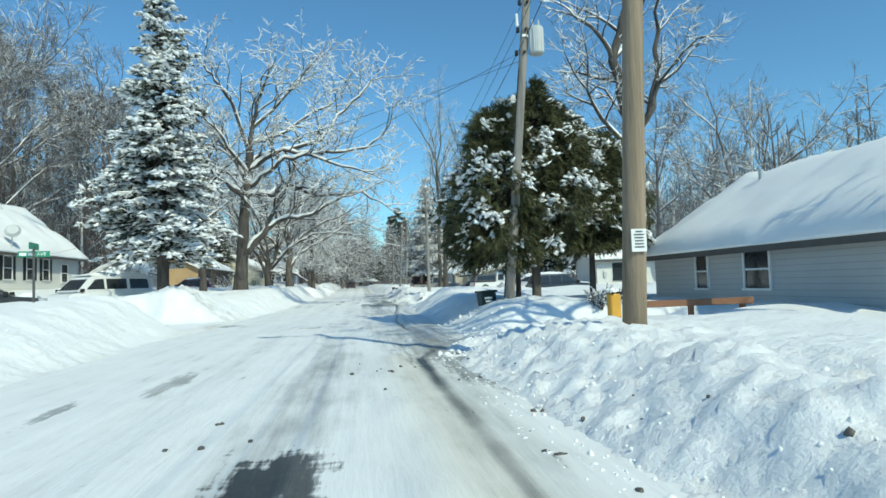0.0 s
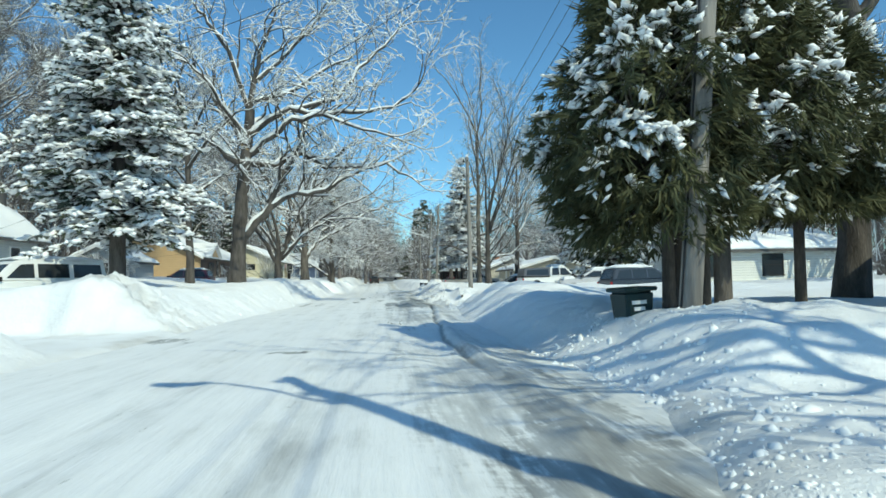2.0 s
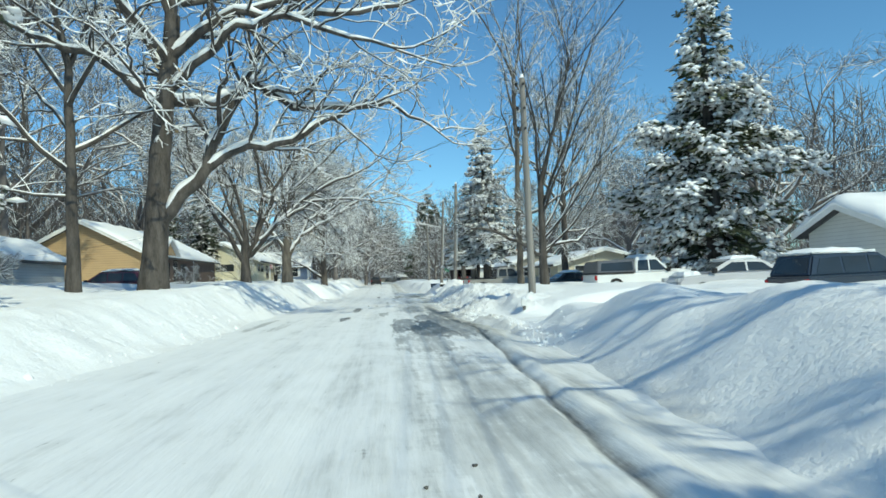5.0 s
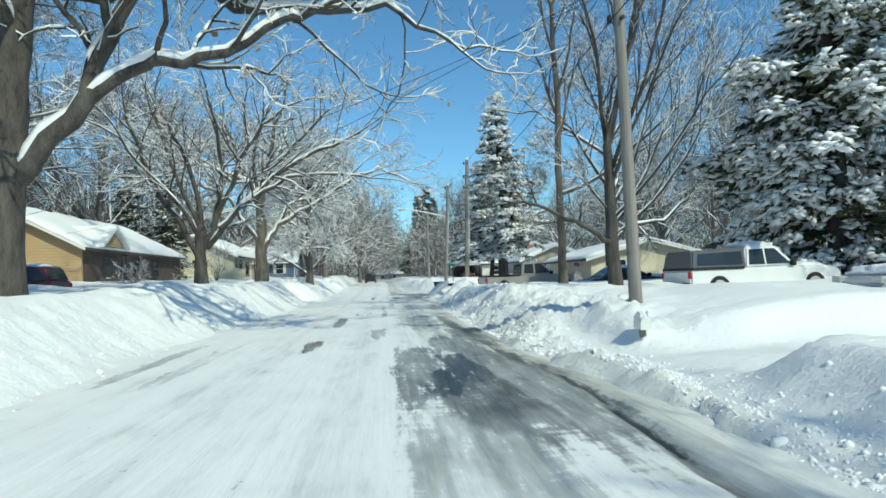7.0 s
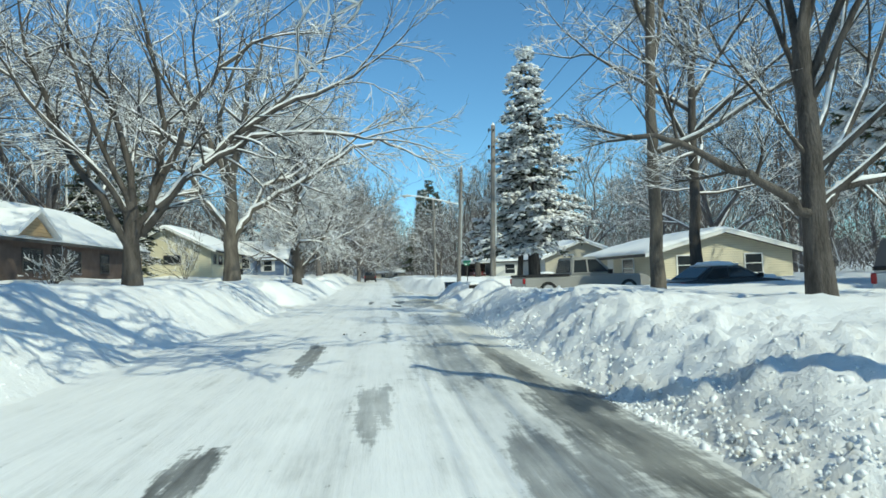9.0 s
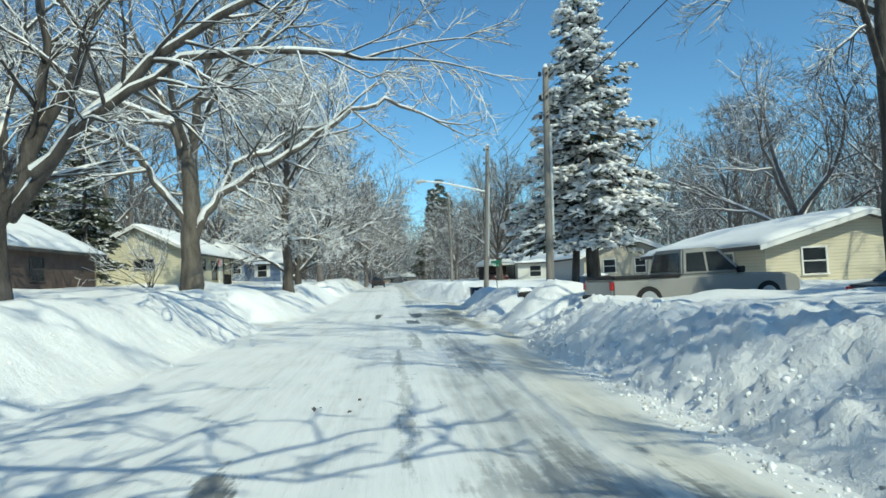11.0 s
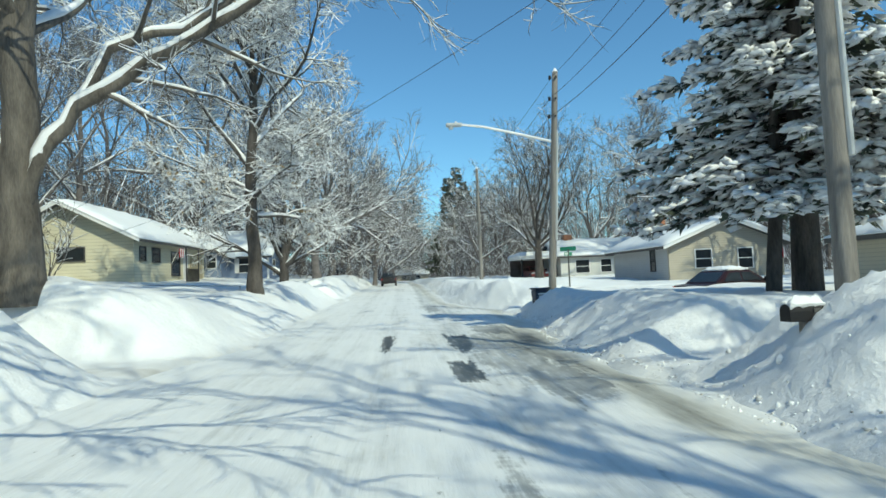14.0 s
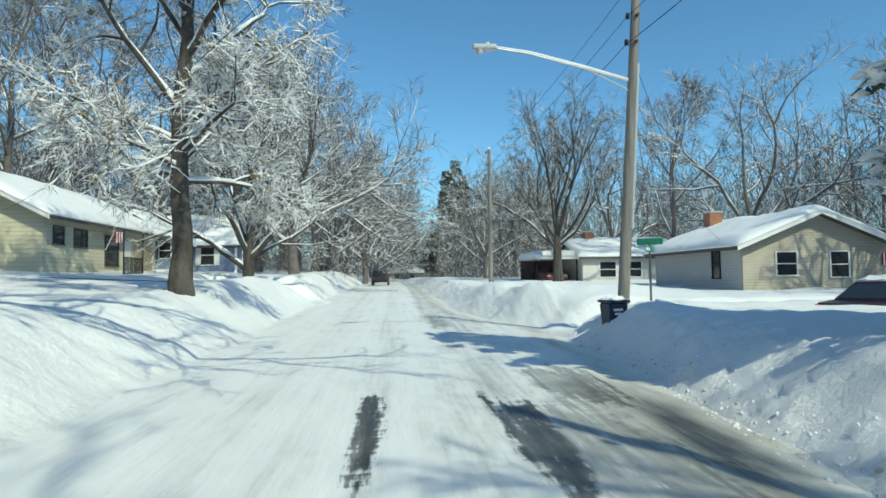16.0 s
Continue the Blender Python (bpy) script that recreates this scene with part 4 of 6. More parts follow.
place_tree("bare_tree", crook, 10.6, 22.4, "dark bare tree with a crooked upper trunk behind the cedars")
place_tree("bare_tree", spread_t, -8.4, 111.0, "forked bare street tree with snowy limbs", rot=180, scale=0.85, group="street trees")

# more street and yard trees, and the woods behind the houses
_r = random.Random(5)
STREET = [(bushy_f, -3.9, 158, 1.15), (bushy_f, -2.9, 186, 1.3), (spread_f, -1.9, 207, 1.4), (bushy_f, 2.2, 236, 1.3), (bushy_f, -2.2, 232, 1.1), (spread_f, 2.8, 246, 1.0), (bushy_f, 6.8, 236, 1.0), (spread_f, -5.0, 214, 1.1), (bushy_f, 0.4, 252, 1.3), (bushy_f, -7.4, 121, 1.15), (spread_f, -7.2, 132, 1.0), (bushy_f, -6.3, 141, 1.1), (spread_f, -5.8, 152, 1.0), (bushy_f, -5.4, 165, 1.1), (spread_f, -4.6, 178, 1.0), (bushy_f, -3.5, 196, 1.1),
          (bushy_f, -11.5, 128, 1.2), (spread_f, -12.5, 146, 1.2), (bushy_f, 9.6, 139, 0.8), (bushy_f, 13.5, 152, 1.0), (spread_f, 16.5, 158, 0.8),
          (tall_f, -9.5, 137, 1.15), (tall_f, -8.5, 157, 1.2)]
for m, x, y, s in STREET:
    place_tree("bare_tree", m, x, y, "bare street tree thick with snow on every twig", rot=_r.uniform(0, 360), scale=s * _r.uniform(0.92, 1.1), group="street trees")
YARD = [(tall_f, -24, 66, 1.3), (tall_f, -29, 71, 1.35), (tall_f, -32, 62, 1.3), (spread_f, -33, 84, 1.5), (tall_f, -27, 97, 1.3), (spread_f, -31, 104, 1.4), (tall_f, -24, 108, 1.25), (tall_f, -29, 54, 1.3),
        (tall_f, -22, 61, 1.15), (spread_f, -34, 60, 1.4), (tall_f, -27, 120, 1.3), (spread_f, -22, 134, 1.4), (tall_f, -30, 132, 1.4), (tall_f, -20, 144, 1.3), (spread_f, -17, 158, 1.3), (tall_f, -38, 73, 1.4),
        (spread_f, 28, 92, 1.3), (tall_f, 26, 97, 1.0), (tall_f, 30, 84, 1.3), (tall_f, 27, 72, 1.2), (spread_f, 25, 62, 1.2), (tall_f, 31, 104, 1.3), (spread_f, 26, 118, 1.3), (tall_f, 22, 122, 1.2),
        (spread_f, 23, 138, 1.3), (tall_f, 18, 146, 1.2), (spread_f, 18, 164, 1.3), (tall_f, 24, 46, 1.1), (spread_f, 27, 39, 1.1), (tall_f, 22, 172, 1.0),
        (tall_f, -34, 47, 1.3), (tall_f, -26, 44, 1.2)]
for m, x, y, s in YARD:
    place_tree("bare_tree", tall_g if m is tall_f and _r.random() < 0.5 else m, x, y, "tall bare tree behind the houses, dusted with snow", rot=_r.uniform(0, 360), scale=s * _r.uniform(0.9, 1.1) * (0.72 if x > 0 else 1.0), group="woods behind the houses")


# far woods: one sheet of stuff made of many twiggy stems, thinned with distance
def far_woods(name, spots, seed, label):
    rng = np.random.RandomState(seed)
    polys = []
    for x, y, h in spots:
        z0 = 0.9
        lean = rng.randn(2) * 0.04
        top = np.array([x + lean[0] * h, y + lean[1] * h, z0 + h])
        foot = np.array([x, y, z0 - 0.5])
        polys.append((np.linspace(foot, top, 5), np.linspace(0.22, 0.03, 5), 4))
        for k in range(17):
            u = rng.uniform(0.25, 0.97)
            p = foot + (top - foot) * u
            a, e = rng.rand() * 2 * np.pi, rng.uniform(0.4, 1.15)
            L = h * rng.uniform(0.18, 0.36) * (1.2 - u)
            d = np.array([np.cos(a) * np.cos(e), np.sin(a) * np.cos(e), np.sin(e)])
            q = p + d * L
            polys.append((np.array([p, p + d * L * 0.5 + rng.randn(3) * 0.15, q]), np.array([0.07, 0.04, 0.02]), 3))
            for j in range(8):
                s = p + d * L * rng.uniform(0.3, 1)
                dd = unit(d + rng.randn(3) * 0.55)
                polys.append((np.array([s, s + dd * L * rng.uniform(0.25, 0.6)]), np.array([0.022, 0.010]), 2))
    V, F = tubes(polys)
    pick = np.repeat(rng.rand(len(polys)) < 0.22, [(len(p) - 1) * (1 if k == 2 else k) for p, r, k in polys]).astype(np.int32)
    ob = new(name, mesh_data(name, V, F, [paled, twig_snow], idx=pick))
    return tagged(ob, label, "woods", kind="stuff")


_q = np.random.RandomState(3)
spots = [(_q.uniform(-75, -14), _q.uniform(150, 300), _q.uniform(13, 21)) for i in range(120)]
spots += [(_q.uniform(12, 75), _q.uniform(160, 300), _q.uniform(13, 20)) for i in range(110)]
spots += [(_q.uniform(-70, -38), _q.uniform(60, 150), _q.uniform(14, 21)) for i in range(70)]
spots += [(_q.uniform(33, 75), _q.uniform(40, 160), _q.uniform(12, 18)) for i in range(70)]
spots += [(_q.uniform(-16, 14), _q.uniform(240, 340), _q.uniform(13, 20)) for i in range(90)]
spots += [(_q.uniform(-40, -28), _q.uniform(60, 150), _q.uniform(12, 18)) for i in range(40)]
spots += [(_q.uniform(29, 40), _q.uniform(36, 160), _q.uniform(10, 15)) for i in range(45)]
far_woods("far_woods", spots, 4, "distant grey winter woods dusted with snow")


def thicket(name, areas, seed, label):
    """Masses of thin twigs and saplings, too fine to count."""
    rng = np.random.RandomState(seed)
    V, F, idx = [], [], []
    base = 0
    for x0, x1, y0, y1, hmax, count in areas:
        x, y = rng.uniform(x0, x1, count), rng.uniform(y0, y1, count)
        z = 1.0 + hmax * rng.rand(count) ** 1.3
        L = rng.uniform(0.9, 3.2, count)
        d = rng.randn(count, 3) * np.array([0.5, 0.5, 0.3]) + np.array([0, 0, 0.75])
        d /= np.linalg.norm(d, axis=1, keepdims=True)
        w = np.cross(d, rng.randn(count, 3))
        w /= np.linalg.norm(w, axis=1, keepdims=True)
        p = np.stack([x, y, z], -1)
        r = rng.uniform(0.010, 0.034, count)[:, None]
        V.append(np.stack([p - w * r, p + w * r, p + d * L[:, None] + w * r * 0.3, p + d * L[:, None] - w * r * 0.3], 1).reshape(-1, 3))
        F.append(np.arange(count * 4).reshape(-1, 4) + base)
        idx.append(rng.rand(count) < 0.18)
        base += count * 4
    ob = new(name, mesh_data(name, np.concatenate(V), np.concatenate(F), [paled, twig_snow], idx=np.concatenate(idx)))
    return tagged(ob, label, "thicket", kind="stuff")


thicket("thicket", [(-55, -27, 55, 150, 14, 60000), (-34, -20, 118, 170, 12, 16000), (-16, -6, 128, 200, 9, 6000), (27, 55, 40, 160, 11, 48000), (8, 30, 135, 200, 10, 17000), (-14, 12, 225, 290, 14, 16000), (-50, -30, 40, 60, 11, 7000)], 21,
        "tangled grey thicket and saplings behind the houses")


# ---- conifers ----
BLOB_V = np.array([(1, 0, 0), (-1, 0, 0), (0, 1, 0), (0, -1, 0), (0, 0, 1), (0, 0, -0.6)], float)
BLOB_F = np.array([(0, 2, 4), (2, 1, 4), (1, 3, 4), (3, 0, 4), (2, 0, 5), (1, 2, 5), (3, 1, 5), (0, 3, 5)])


def conifer_meshes(name, seed, H, R, foot, needles, style="spruce", snow=0.75, tiers=None, spray=1.0, dens=1.0, pads=2, swing=(0, 0.0), stems=(), bend=(0.0, 0.0)):
    """style spruce: whorls of drooping boughs with side twigs; pine: long uneven limbs with heavy tufts and gaps between."""
    rng = np.random.RandomState(seed)
    wood = [(np.array([[0, 0, -0.5], [bend[0] * 0.3, bend[1] * 0.3, H * 0.5], [bend[0], bend[1], H]]), np.array([R * 0.07 + 0.06, R * 0.04 + 0.04, 0.02]), 10)]
    for sx, sy, sr in stems:
        wood.append((np.array([[sx, sy, -0.5], [sx * 0.8, sy * 0.8, 1.6], [sx * 0.5, sy * 0.5, H * 0.45]]), np.array([sr * 1.2, sr, sr * 0.5]), 10))
    TV, SV = [], []          # needle triangles, snow blobs
    tiers = tiers or int(H * 2.6)
    for k in range(tiers):
        u = (k + rng.rand() * 0.6) / tiers
        zt = foot + (H - foot) * u
        if style == "pine":
            prof = R * (1 - u ** 1.25) ** 0.9 * (0.8 + 0.2 * np.sin(9 * u + seed))
        else:
            prof = R * (1 - u) ** 0.85 * (0.55 + 0.45 * min(1, u * 6 + 0.35))
        nb = max(4, int(7 * (0.55 + prof / R)))
        for b in range(nb):
            a = rng.rand() * 2 * np.pi
            z = zt + (rng.uniform(-0.6, 0.6) if style == "pine" else rng.uniform(-0.2, 0.2))
            L = prof * rng.uniform(0.6 if style == "spruce" else 0.5, 1.15) * (1 + 0.18 * np.sin(3 * a + 5 * u + seed)) * (1 + swing[1] * np.cos(a - np.radians(swing[0]))) + 0.15
            drop = (-0.28 if style == "spruce" else rng.uniform(-0.1, 0.25)) * (1 - u) + 0.25 * u
            n = 6
            s = np.linspace(0, 1, n)
            sag = drop * s + (-0.16 if style == "spruce" else -0.30) * s * s + 0.10 * s ** 3
            pts = np.stack([np.cos(a) * L * s, np.sin(a) * L * s, z + L * sag], -1) + rng.randn(n, 3) * 0.03 + np.array([bend[0] * u, bend[1] * u, 0])
            wood.append((pts, np.linspace(0.035, 0.01, n) * (0.5 + L / 4), 3))
            side = np.array([-np.sin(a), np.cos(a), 0])
            outw = np.array([np.cos(a), np.sin(a), 0])
            m = max(3, int(L * 3.4 * dens))
            for j in range(m):
                w = 0.10 + 0.90 * (j + rng.rand()) / m
                p = np.array([np.interp(w, s, pts[:, c]) for c in range(3)])
                for sg in (-1, 1):
                    tl = (0.28 + 0.42 * (1 - w)) * min(1.0, 0.45 + L * 0.22) * rng.uniform(0.7, 1.25) * spray
                    d = unit(outw * rng.uniform(0.5, 1.0) + side * sg * rng.uniform(0.5, 1.1) + np.array([0, 0, rng.uniform(-0.55, 0.02) if style == "spruce" else rng.uniform(-0.6, 0.3)]))
                    tip = p + d * tl
                    wv = unit(np.cross(d, rng.randn(3)))
                    for q in range(4):
                        c0 = p + d * tl * (q * 0.22)
                        w1 = unit(wv + rng.randn(3) * 0.7) * (0.10 + 0.05 * rng.rand()) * spray
                        TV += [c0 - w1 * 0.55, c0 + w1 * 0.55 + d * 0.03, c0 + d * tl * 0.45 + w1 * rng.uniform(-0.9, 0.9) + np.array([0, 0, -0.05])]
                    fr = 0.6 if style == "pine" else 1.3
                    nz = noise.noise(Vector((p[0] * fr + seed, p[1] * fr, p[2] * fr * 1.2)))
                    clump = min(1.0, max(0.04, 0.5 + (nz - (-0.2 if style == "pine" else -0.42)) * 4.0))
                    if rng.rand() < snow * (0.55 + 0.45 * w) * clump:
                        for q in range(pads):
                            if style == "pine":
                                SV.append((p + d * tl * rng.uniform(0.1, 0.8) + rng.randn(3) * 0.12, unit(d + np.array([0, 0, -0.3]) + rng.randn(3) * 0.3), rng.uniform(0.17, 0.34), rng.uniform(0.13, 0.25), rng.uniform(0.07, 0.13)))
                                continue
                            SV.append((p + d * tl * rng.uniform(0.2, 0.9) + rng.randn(3) * 0.05 * spray + np.array([0, 0, 0.04]), unit(d + rng.randn(3) * 0.3), tl * rng.uniform(0.28, 0.55), rng.uniform(0.08, 0.19) * spray, rng.uniform(0.035, 0.08) * min(spray, 1.2)))
    V, F = tubes(wood)
    wood_me = mesh_data(name + "_wood", V, F, bark)
    TV = np.array(TV)
    leaf_me = mesh_data(name + "_needles", TV, np.arange(len(TV)).reshape(-1, 3), needles, smooth=False)
    c = np.array([s[0] for s in SV])
    d = np.array([s[1] for s in SV])
    sd = np.cross(d, [0, 0, 1.0])
    sd /= np.linalg.norm(sd, axis=1, keepdims=True) + 1e-9
    up = np.cross(sd, d)
    sc = np.array([[s[2], s[3], s[4]] for s in SV])
    jit = 1 + rng.uniform(-0.28, 0.28, (len(SV), len(BLOB_V), 1))
    B = BLOB_V[None] * jit
    W = c[:, None] + B[..., :1] * (d * sc[:, :1])[:, None] + B[..., 1:2] * (sd * sc[:, 1:2])[:, None] + B[..., 2:3] * (up * sc[:, 2:3])[:, None]
    FF = (BLOB_F[None] + np.arange(len(SV))[:, None, None] * len(BLOB_V)).reshape(-1, 3)
    snow_me = mesh_data(name + "_snow", W.reshape(-1, 3), FF, twig_snow)
    return wood_me, leaf_me, snow_me


def place_conifer(name, meshes, x, y, label, rot=0.0, scale=1.0, group="", tilt=0.0):
    t = thing(name, label, "conifer", group, at=pose(x, y, gz(x, y) - 0.05, 0, tilt, rot) @ Matrix.Scale(scale, 4))
    part("trunk", meshes[0], None, t)
    tagged(part("crown", meshes[1], None, t, "dark green needles"), kind="stuff")
    tagged(part("branch_snow", meshes[2], None, t, "thick white snow on the boughs"), kind="stuff")
    return t


spruce_a = conifer_meshes("spruce_a", 3, 18.9, 4.0, 2.5, needle, snow=0.95, spray=1.3, pads=3)
place_conifer("spruce_tree", spruce_a, -10.75, 36.4, "tall dark spruce with snow heaped on its boughs")
spruce_b = conifer_meshes("spruce_b", 8, 14.6, 3.7, 2.4, needle, snow=1.0, spray=1.25, pads=4, stems=((1.1, 0.5, 0.2), (-0.7, 0.6, 0.16)))
pine_f = conifer_meshes("pine_f", 19, 15.2, 2.9, 1.0, needle, "pine", snow=0.12, spray=2.3, tiers=40, pads=1)
spruce_f = conifer_meshes("spruce_f", 9, 15.2, 3.4, 1.5, needle, snow=0.35, spray=1.9, tiers=22, pads=1)
place_conifer("spruce_tree", spruce_b, 9.4, 79.9, "tall spruce laden with snow, bare stem below", rot=40)


def cedar_meshes(name, seed, lobes, needles, stems, snow=0.5, count=5200):
    """Columns of hanging flat sprays: lobes are (x, y, radius, top, foot); stems are (x, y, radius)."""
    rng = np.random.RandomState(seed)
    wood = []
    for sx, sy, sr in stems:
        k = min(lobes, key=lambda b: (b[0] - sx) ** 2 + (b[1] - sy) ** 2)
        wood.append((np.array([[sx, sy, -0.6], [sx + 0.04, sy, k[4]], [(sx + k[0]) / 2, (sy + k[1]) / 2, (k[4] + k[3]) / 2], [k[0], k[1], k[3] - 0.3]]), np.array([sr * 1.25, sr, sr * 0.6, 0.02]), 10))
    area = np.array([b[2] * (b[3] - b[4]) for b in lobes])
    pick = rng.choice(len(lobes), count, p=area / area.sum())
    TV, SV = [], []
    for b in pick:
        cx, cy, R, top, foot = lobes[b]
        u = rng.rand() ** 1.1
        z = foot + (top - foot) * u + rng.uniform(-0.25, 0.15)
        a = rng.rand() * 2 * np.pi
        n = np.array([np.cos(a), np.sin(a), 0])
        bulge = 1 + 0.5 * noise.noise(Vector((n[0] * 1.3 + seed, n[1] * 1.3 + b * 3.1, z * 0.75))) + 0.38 * noise.noise(Vector((n[0] * 3.2 + b, n[1] * 3.2 + seed, z * 1.9)))
        r = R * (0.84 + 0.22 * np.sin(np.pi * min(1, u * 1.5))) * max(0.02, 1 - u ** 2.6) ** 0.65 * bulge
        p = np.array([cx, cy, z]) + n * r * (1 - 0.42 * rng.rand() ** 2)
        if noise.noise(Vector((p[0] * 1.5 - seed, p[1] * 1.5, p[2] * 1.7))) < -0.22 and rng.rand() < 0.9:
            continue
        if rng.rand() < 0.2 and z > foot + 1.6:
            wood.append((np.array([[cx, cy, z - 0.5 * r], p]), np.array([0.03, 0.012]), 3))
        t = np.array([-np.sin(a), np.cos(a), 0])
        d = unit(n * rng.uniform(0.35, 0.9) + t * rng.uniform(-0.5, 0.5) + np.array([0, 0, rng.uniform(-1.1, 0.15) + 0.5 * u]))
        w = unit(np.cross(d, n) + rng.randn(3) * 0.35)
        L = rng.uniform(0.22, 0.46)
        for k in range(11):
            s = (k / 10 - 0.5) * 2
            e = unit(d * (1 - 0.35 * abs(s)) + w * s * 0.85 + np.array([0, 0, -0.15 - 0.2 * rng.rand()]))
            q = p + d * L * 0.25 * (1 - abs(s)) + rng.randn(3) * 0.03
            f = unit(np.cross(e, rng.randn(3))) * rng.uniform(0.008, 0.017)
            l = L * rng.uniform(0.45, 0.95)
            TV += [q - f, q + f, q + e * l * 0.6 + f * 1.2, q - f, q + e * l * 0.6 + f * 1.2, q + e * l]
        clump = noise.noise(Vector((p[0] * 0.9 + seed, p[1] * 0.9, p[2] * 1.5))) - 0.5 * abs(u - 0.5)
        if rng.rand() < snow * min(1, max(0.02, 0.5 + (clump - 0.08) * 4)):
            for k in range(6):
                SV.append((p + d * L * rng.uniform(0.1, 0.8) + w * rng.uniform(-0.5, 0.5) * L + np.array([0, 0, 0.05]), unit(d + w * rng.uniform(-0.8, 0.8)), rng.uniform(0.07, 0.15), rng.uniform(0.05, 0.10), rng.uniform(0.03, 0.06)))
    V, F = tubes(wood)
    TV = np.array(TV)
    c, d = np.array([q[0] for q in SV]), np.array([q[1] for q in SV])
    sd = np.cross(d, [0, 0, 1.0])
    sd /= np.linalg.norm(sd, axis=1, keepdims=True) + 1e-9
    up = np.cross(sd, d)
    sc = np.array([q[2:] for q in SV])
    B = BLOB_V[None] * (1 + rng.uniform(-0.28, 0.28, (len(SV), len(BLOB_V), 1)))
    W = c[:, None] + B[..., :1] * (d * sc[:, :1])[:, None] + B[..., 1:2] * (sd * sc[:, 1:2])[:, None] + B[..., 2:3] * (up * sc[:, 2:3])[:, None]
    FF = (BLOB_F[None] + np.arange(len(SV))[:, None, None] * len(BLOB_V)).reshape(-1, 3)
    return (mesh_data(name + "_wood", V, F, bark), mesh_data(name + "_needles", TV, np.arange(len(TV)).reshape(-1, 3), needles, smooth=False),
            mesh_data(name + "_snow", W.reshape(-1, 3), FF, twig_snow))


cedar_a = cedar_meshes("cedar_a", 12, [(-1.05, -0.6, 1.5, 6.4, 1.3), (-0.55, -0.3, 1.2, 6.7, 2.0), (0.6, 0.1, 1.6, 7.6, 1.9), (1.6, 0.5, 1.4, 6.9, 2.1), (-0.5, 0.9, 1.5, 6.2, 1.6)], cedar_leaf,
                       ((-0.55, -0.2, 0.10), (-0.2, 0.1, 0.08), (0.25, -0.55, 0.13), (0.5, 0.5, 0.09)), snow=0.42, count=17000)
place_conifer("cedar_tree", cedar_a, 5.75, 20.2, "dark cedar with several stems, drooping sprays and patches of snow")
cedar_b = cedar_meshes("cedar_b", 14, [(-0.6, 0, 1.4, 6.6, 2.0), (0.6, -0.1, 1.3, 6.0, 2.1), (0.1, -0.6, 1.4, 4.4, 1.9)], cedar_leaf, ((0.0, 0.1, 0.10),), snow=0.8, count=9500)
place_conifer("cedar_tree", cedar_b, 8.6, 21.2, "smaller dark cedar with drooping sprays and heavy patches of snow")
pine_a = conifer_meshes("pine_a", 17, 16.5, 6.2, 1.0, pine_needle, "pine", snow=1.0, spray=1.8, tiers=30, dens=0.95, pads=4)
place_conifer("pine_tree", pine_a, 18.0, 56.0, "broad pine weighed down with thick snow", rot=70)
place_conifer("pine_tree", pine_f, 14.0, 213.0, "tall dark pine far down the street", rot=70, scale=1.75)
place_conifer("pine_tree", pine_f, 11.3, 206.0, "tall dark pine far down the street", rot=170, scale=1.5)
place_conifer("pine_tree", pine_f, 17.0, 222.0, "tall dark pine far down the street", rot=220, scale=1.6)
place_conifer("spruce_tree", spruce_f, -20.5, 96.5, "dark spruce behind the house, dusted with snow", rot=100, scale=0.75)
place_conifer("spruce_tree", spruce_f, -25.5, 100.0, "dark spruce behind the house, dusted with snow", rot=10, scale=0.8)


# ---- houses ----
def window(parent, x, y, z, w, h, face, frame_mat=white_paint, shutters=None, mullion=True):
    """face 'y': looks towards -y; face 'x+': looks towards +x; 'x-': towards -x. (x, y) is the middle of the sill line on the wall."""
    s = -1 if face in ("y", "x-") else 1

    def slab(a0, a1, z0, z1, d0, d1, bv=0.0):
        lo, hi = sorted((s * d0, s * d1))
        if face == "y":
            return box(x + a0, x + a1, y + lo, y + hi, z0, z1, bv, 1)
        return box(x + lo, x + hi, y + a0, y + a1, z0, z1, bv, 1)

    win = part("window", slab(-w / 2, w / 2, z, z + h, -0.02, 0.012), glass_dark, parent, "dark window glass")
    t = 0.07
    part("window_frame", join(slab(-w / 2 - t, w / 2 + t, z + h, z + h + t, -0.02, 0.05), slab(-w / 2 - t, -w / 2, z, z + h, -0.02, 0.05),
                              slab(w / 2, w / 2 + t, z, z + h, -0.02, 0.05)), frame_mat, win, "painted window frame")
    part("window_sill", slab(-w / 2 - t - 0.03, w / 2 + t + 0.03, z - 0.06, z, -0.02, 0.08), frame_mat, win)
    if mullion:
        part("glazing_bar", slab(-w / 2, w / 2, z + h * 0.5 - 0.025, z + h * 0.5 + 0.025, 0.012, 0.035), frame_mat, win)
    if shutters:
        for k in (-1, 1):
            c = k * (w / 2 + t + 0.16)
            part("shutter", slab(c - 0.15, c + 0.15, z - 0.04, z + h + 0.04, 0.0, 0.04), shutters, win)
    return win


def rounded_slab(profile, axis, a0, a1):
    b2 = prism(profile, axis, a0, a1)
    bmesh.ops.subdivide_edges(b2, edges=[e for e in b2.edges if e.calc_length() > 1.0], cuts=5, use_grid_fill=True)
    bmesh.ops.triangulate(b2, faces=b2.faces)
    return b2


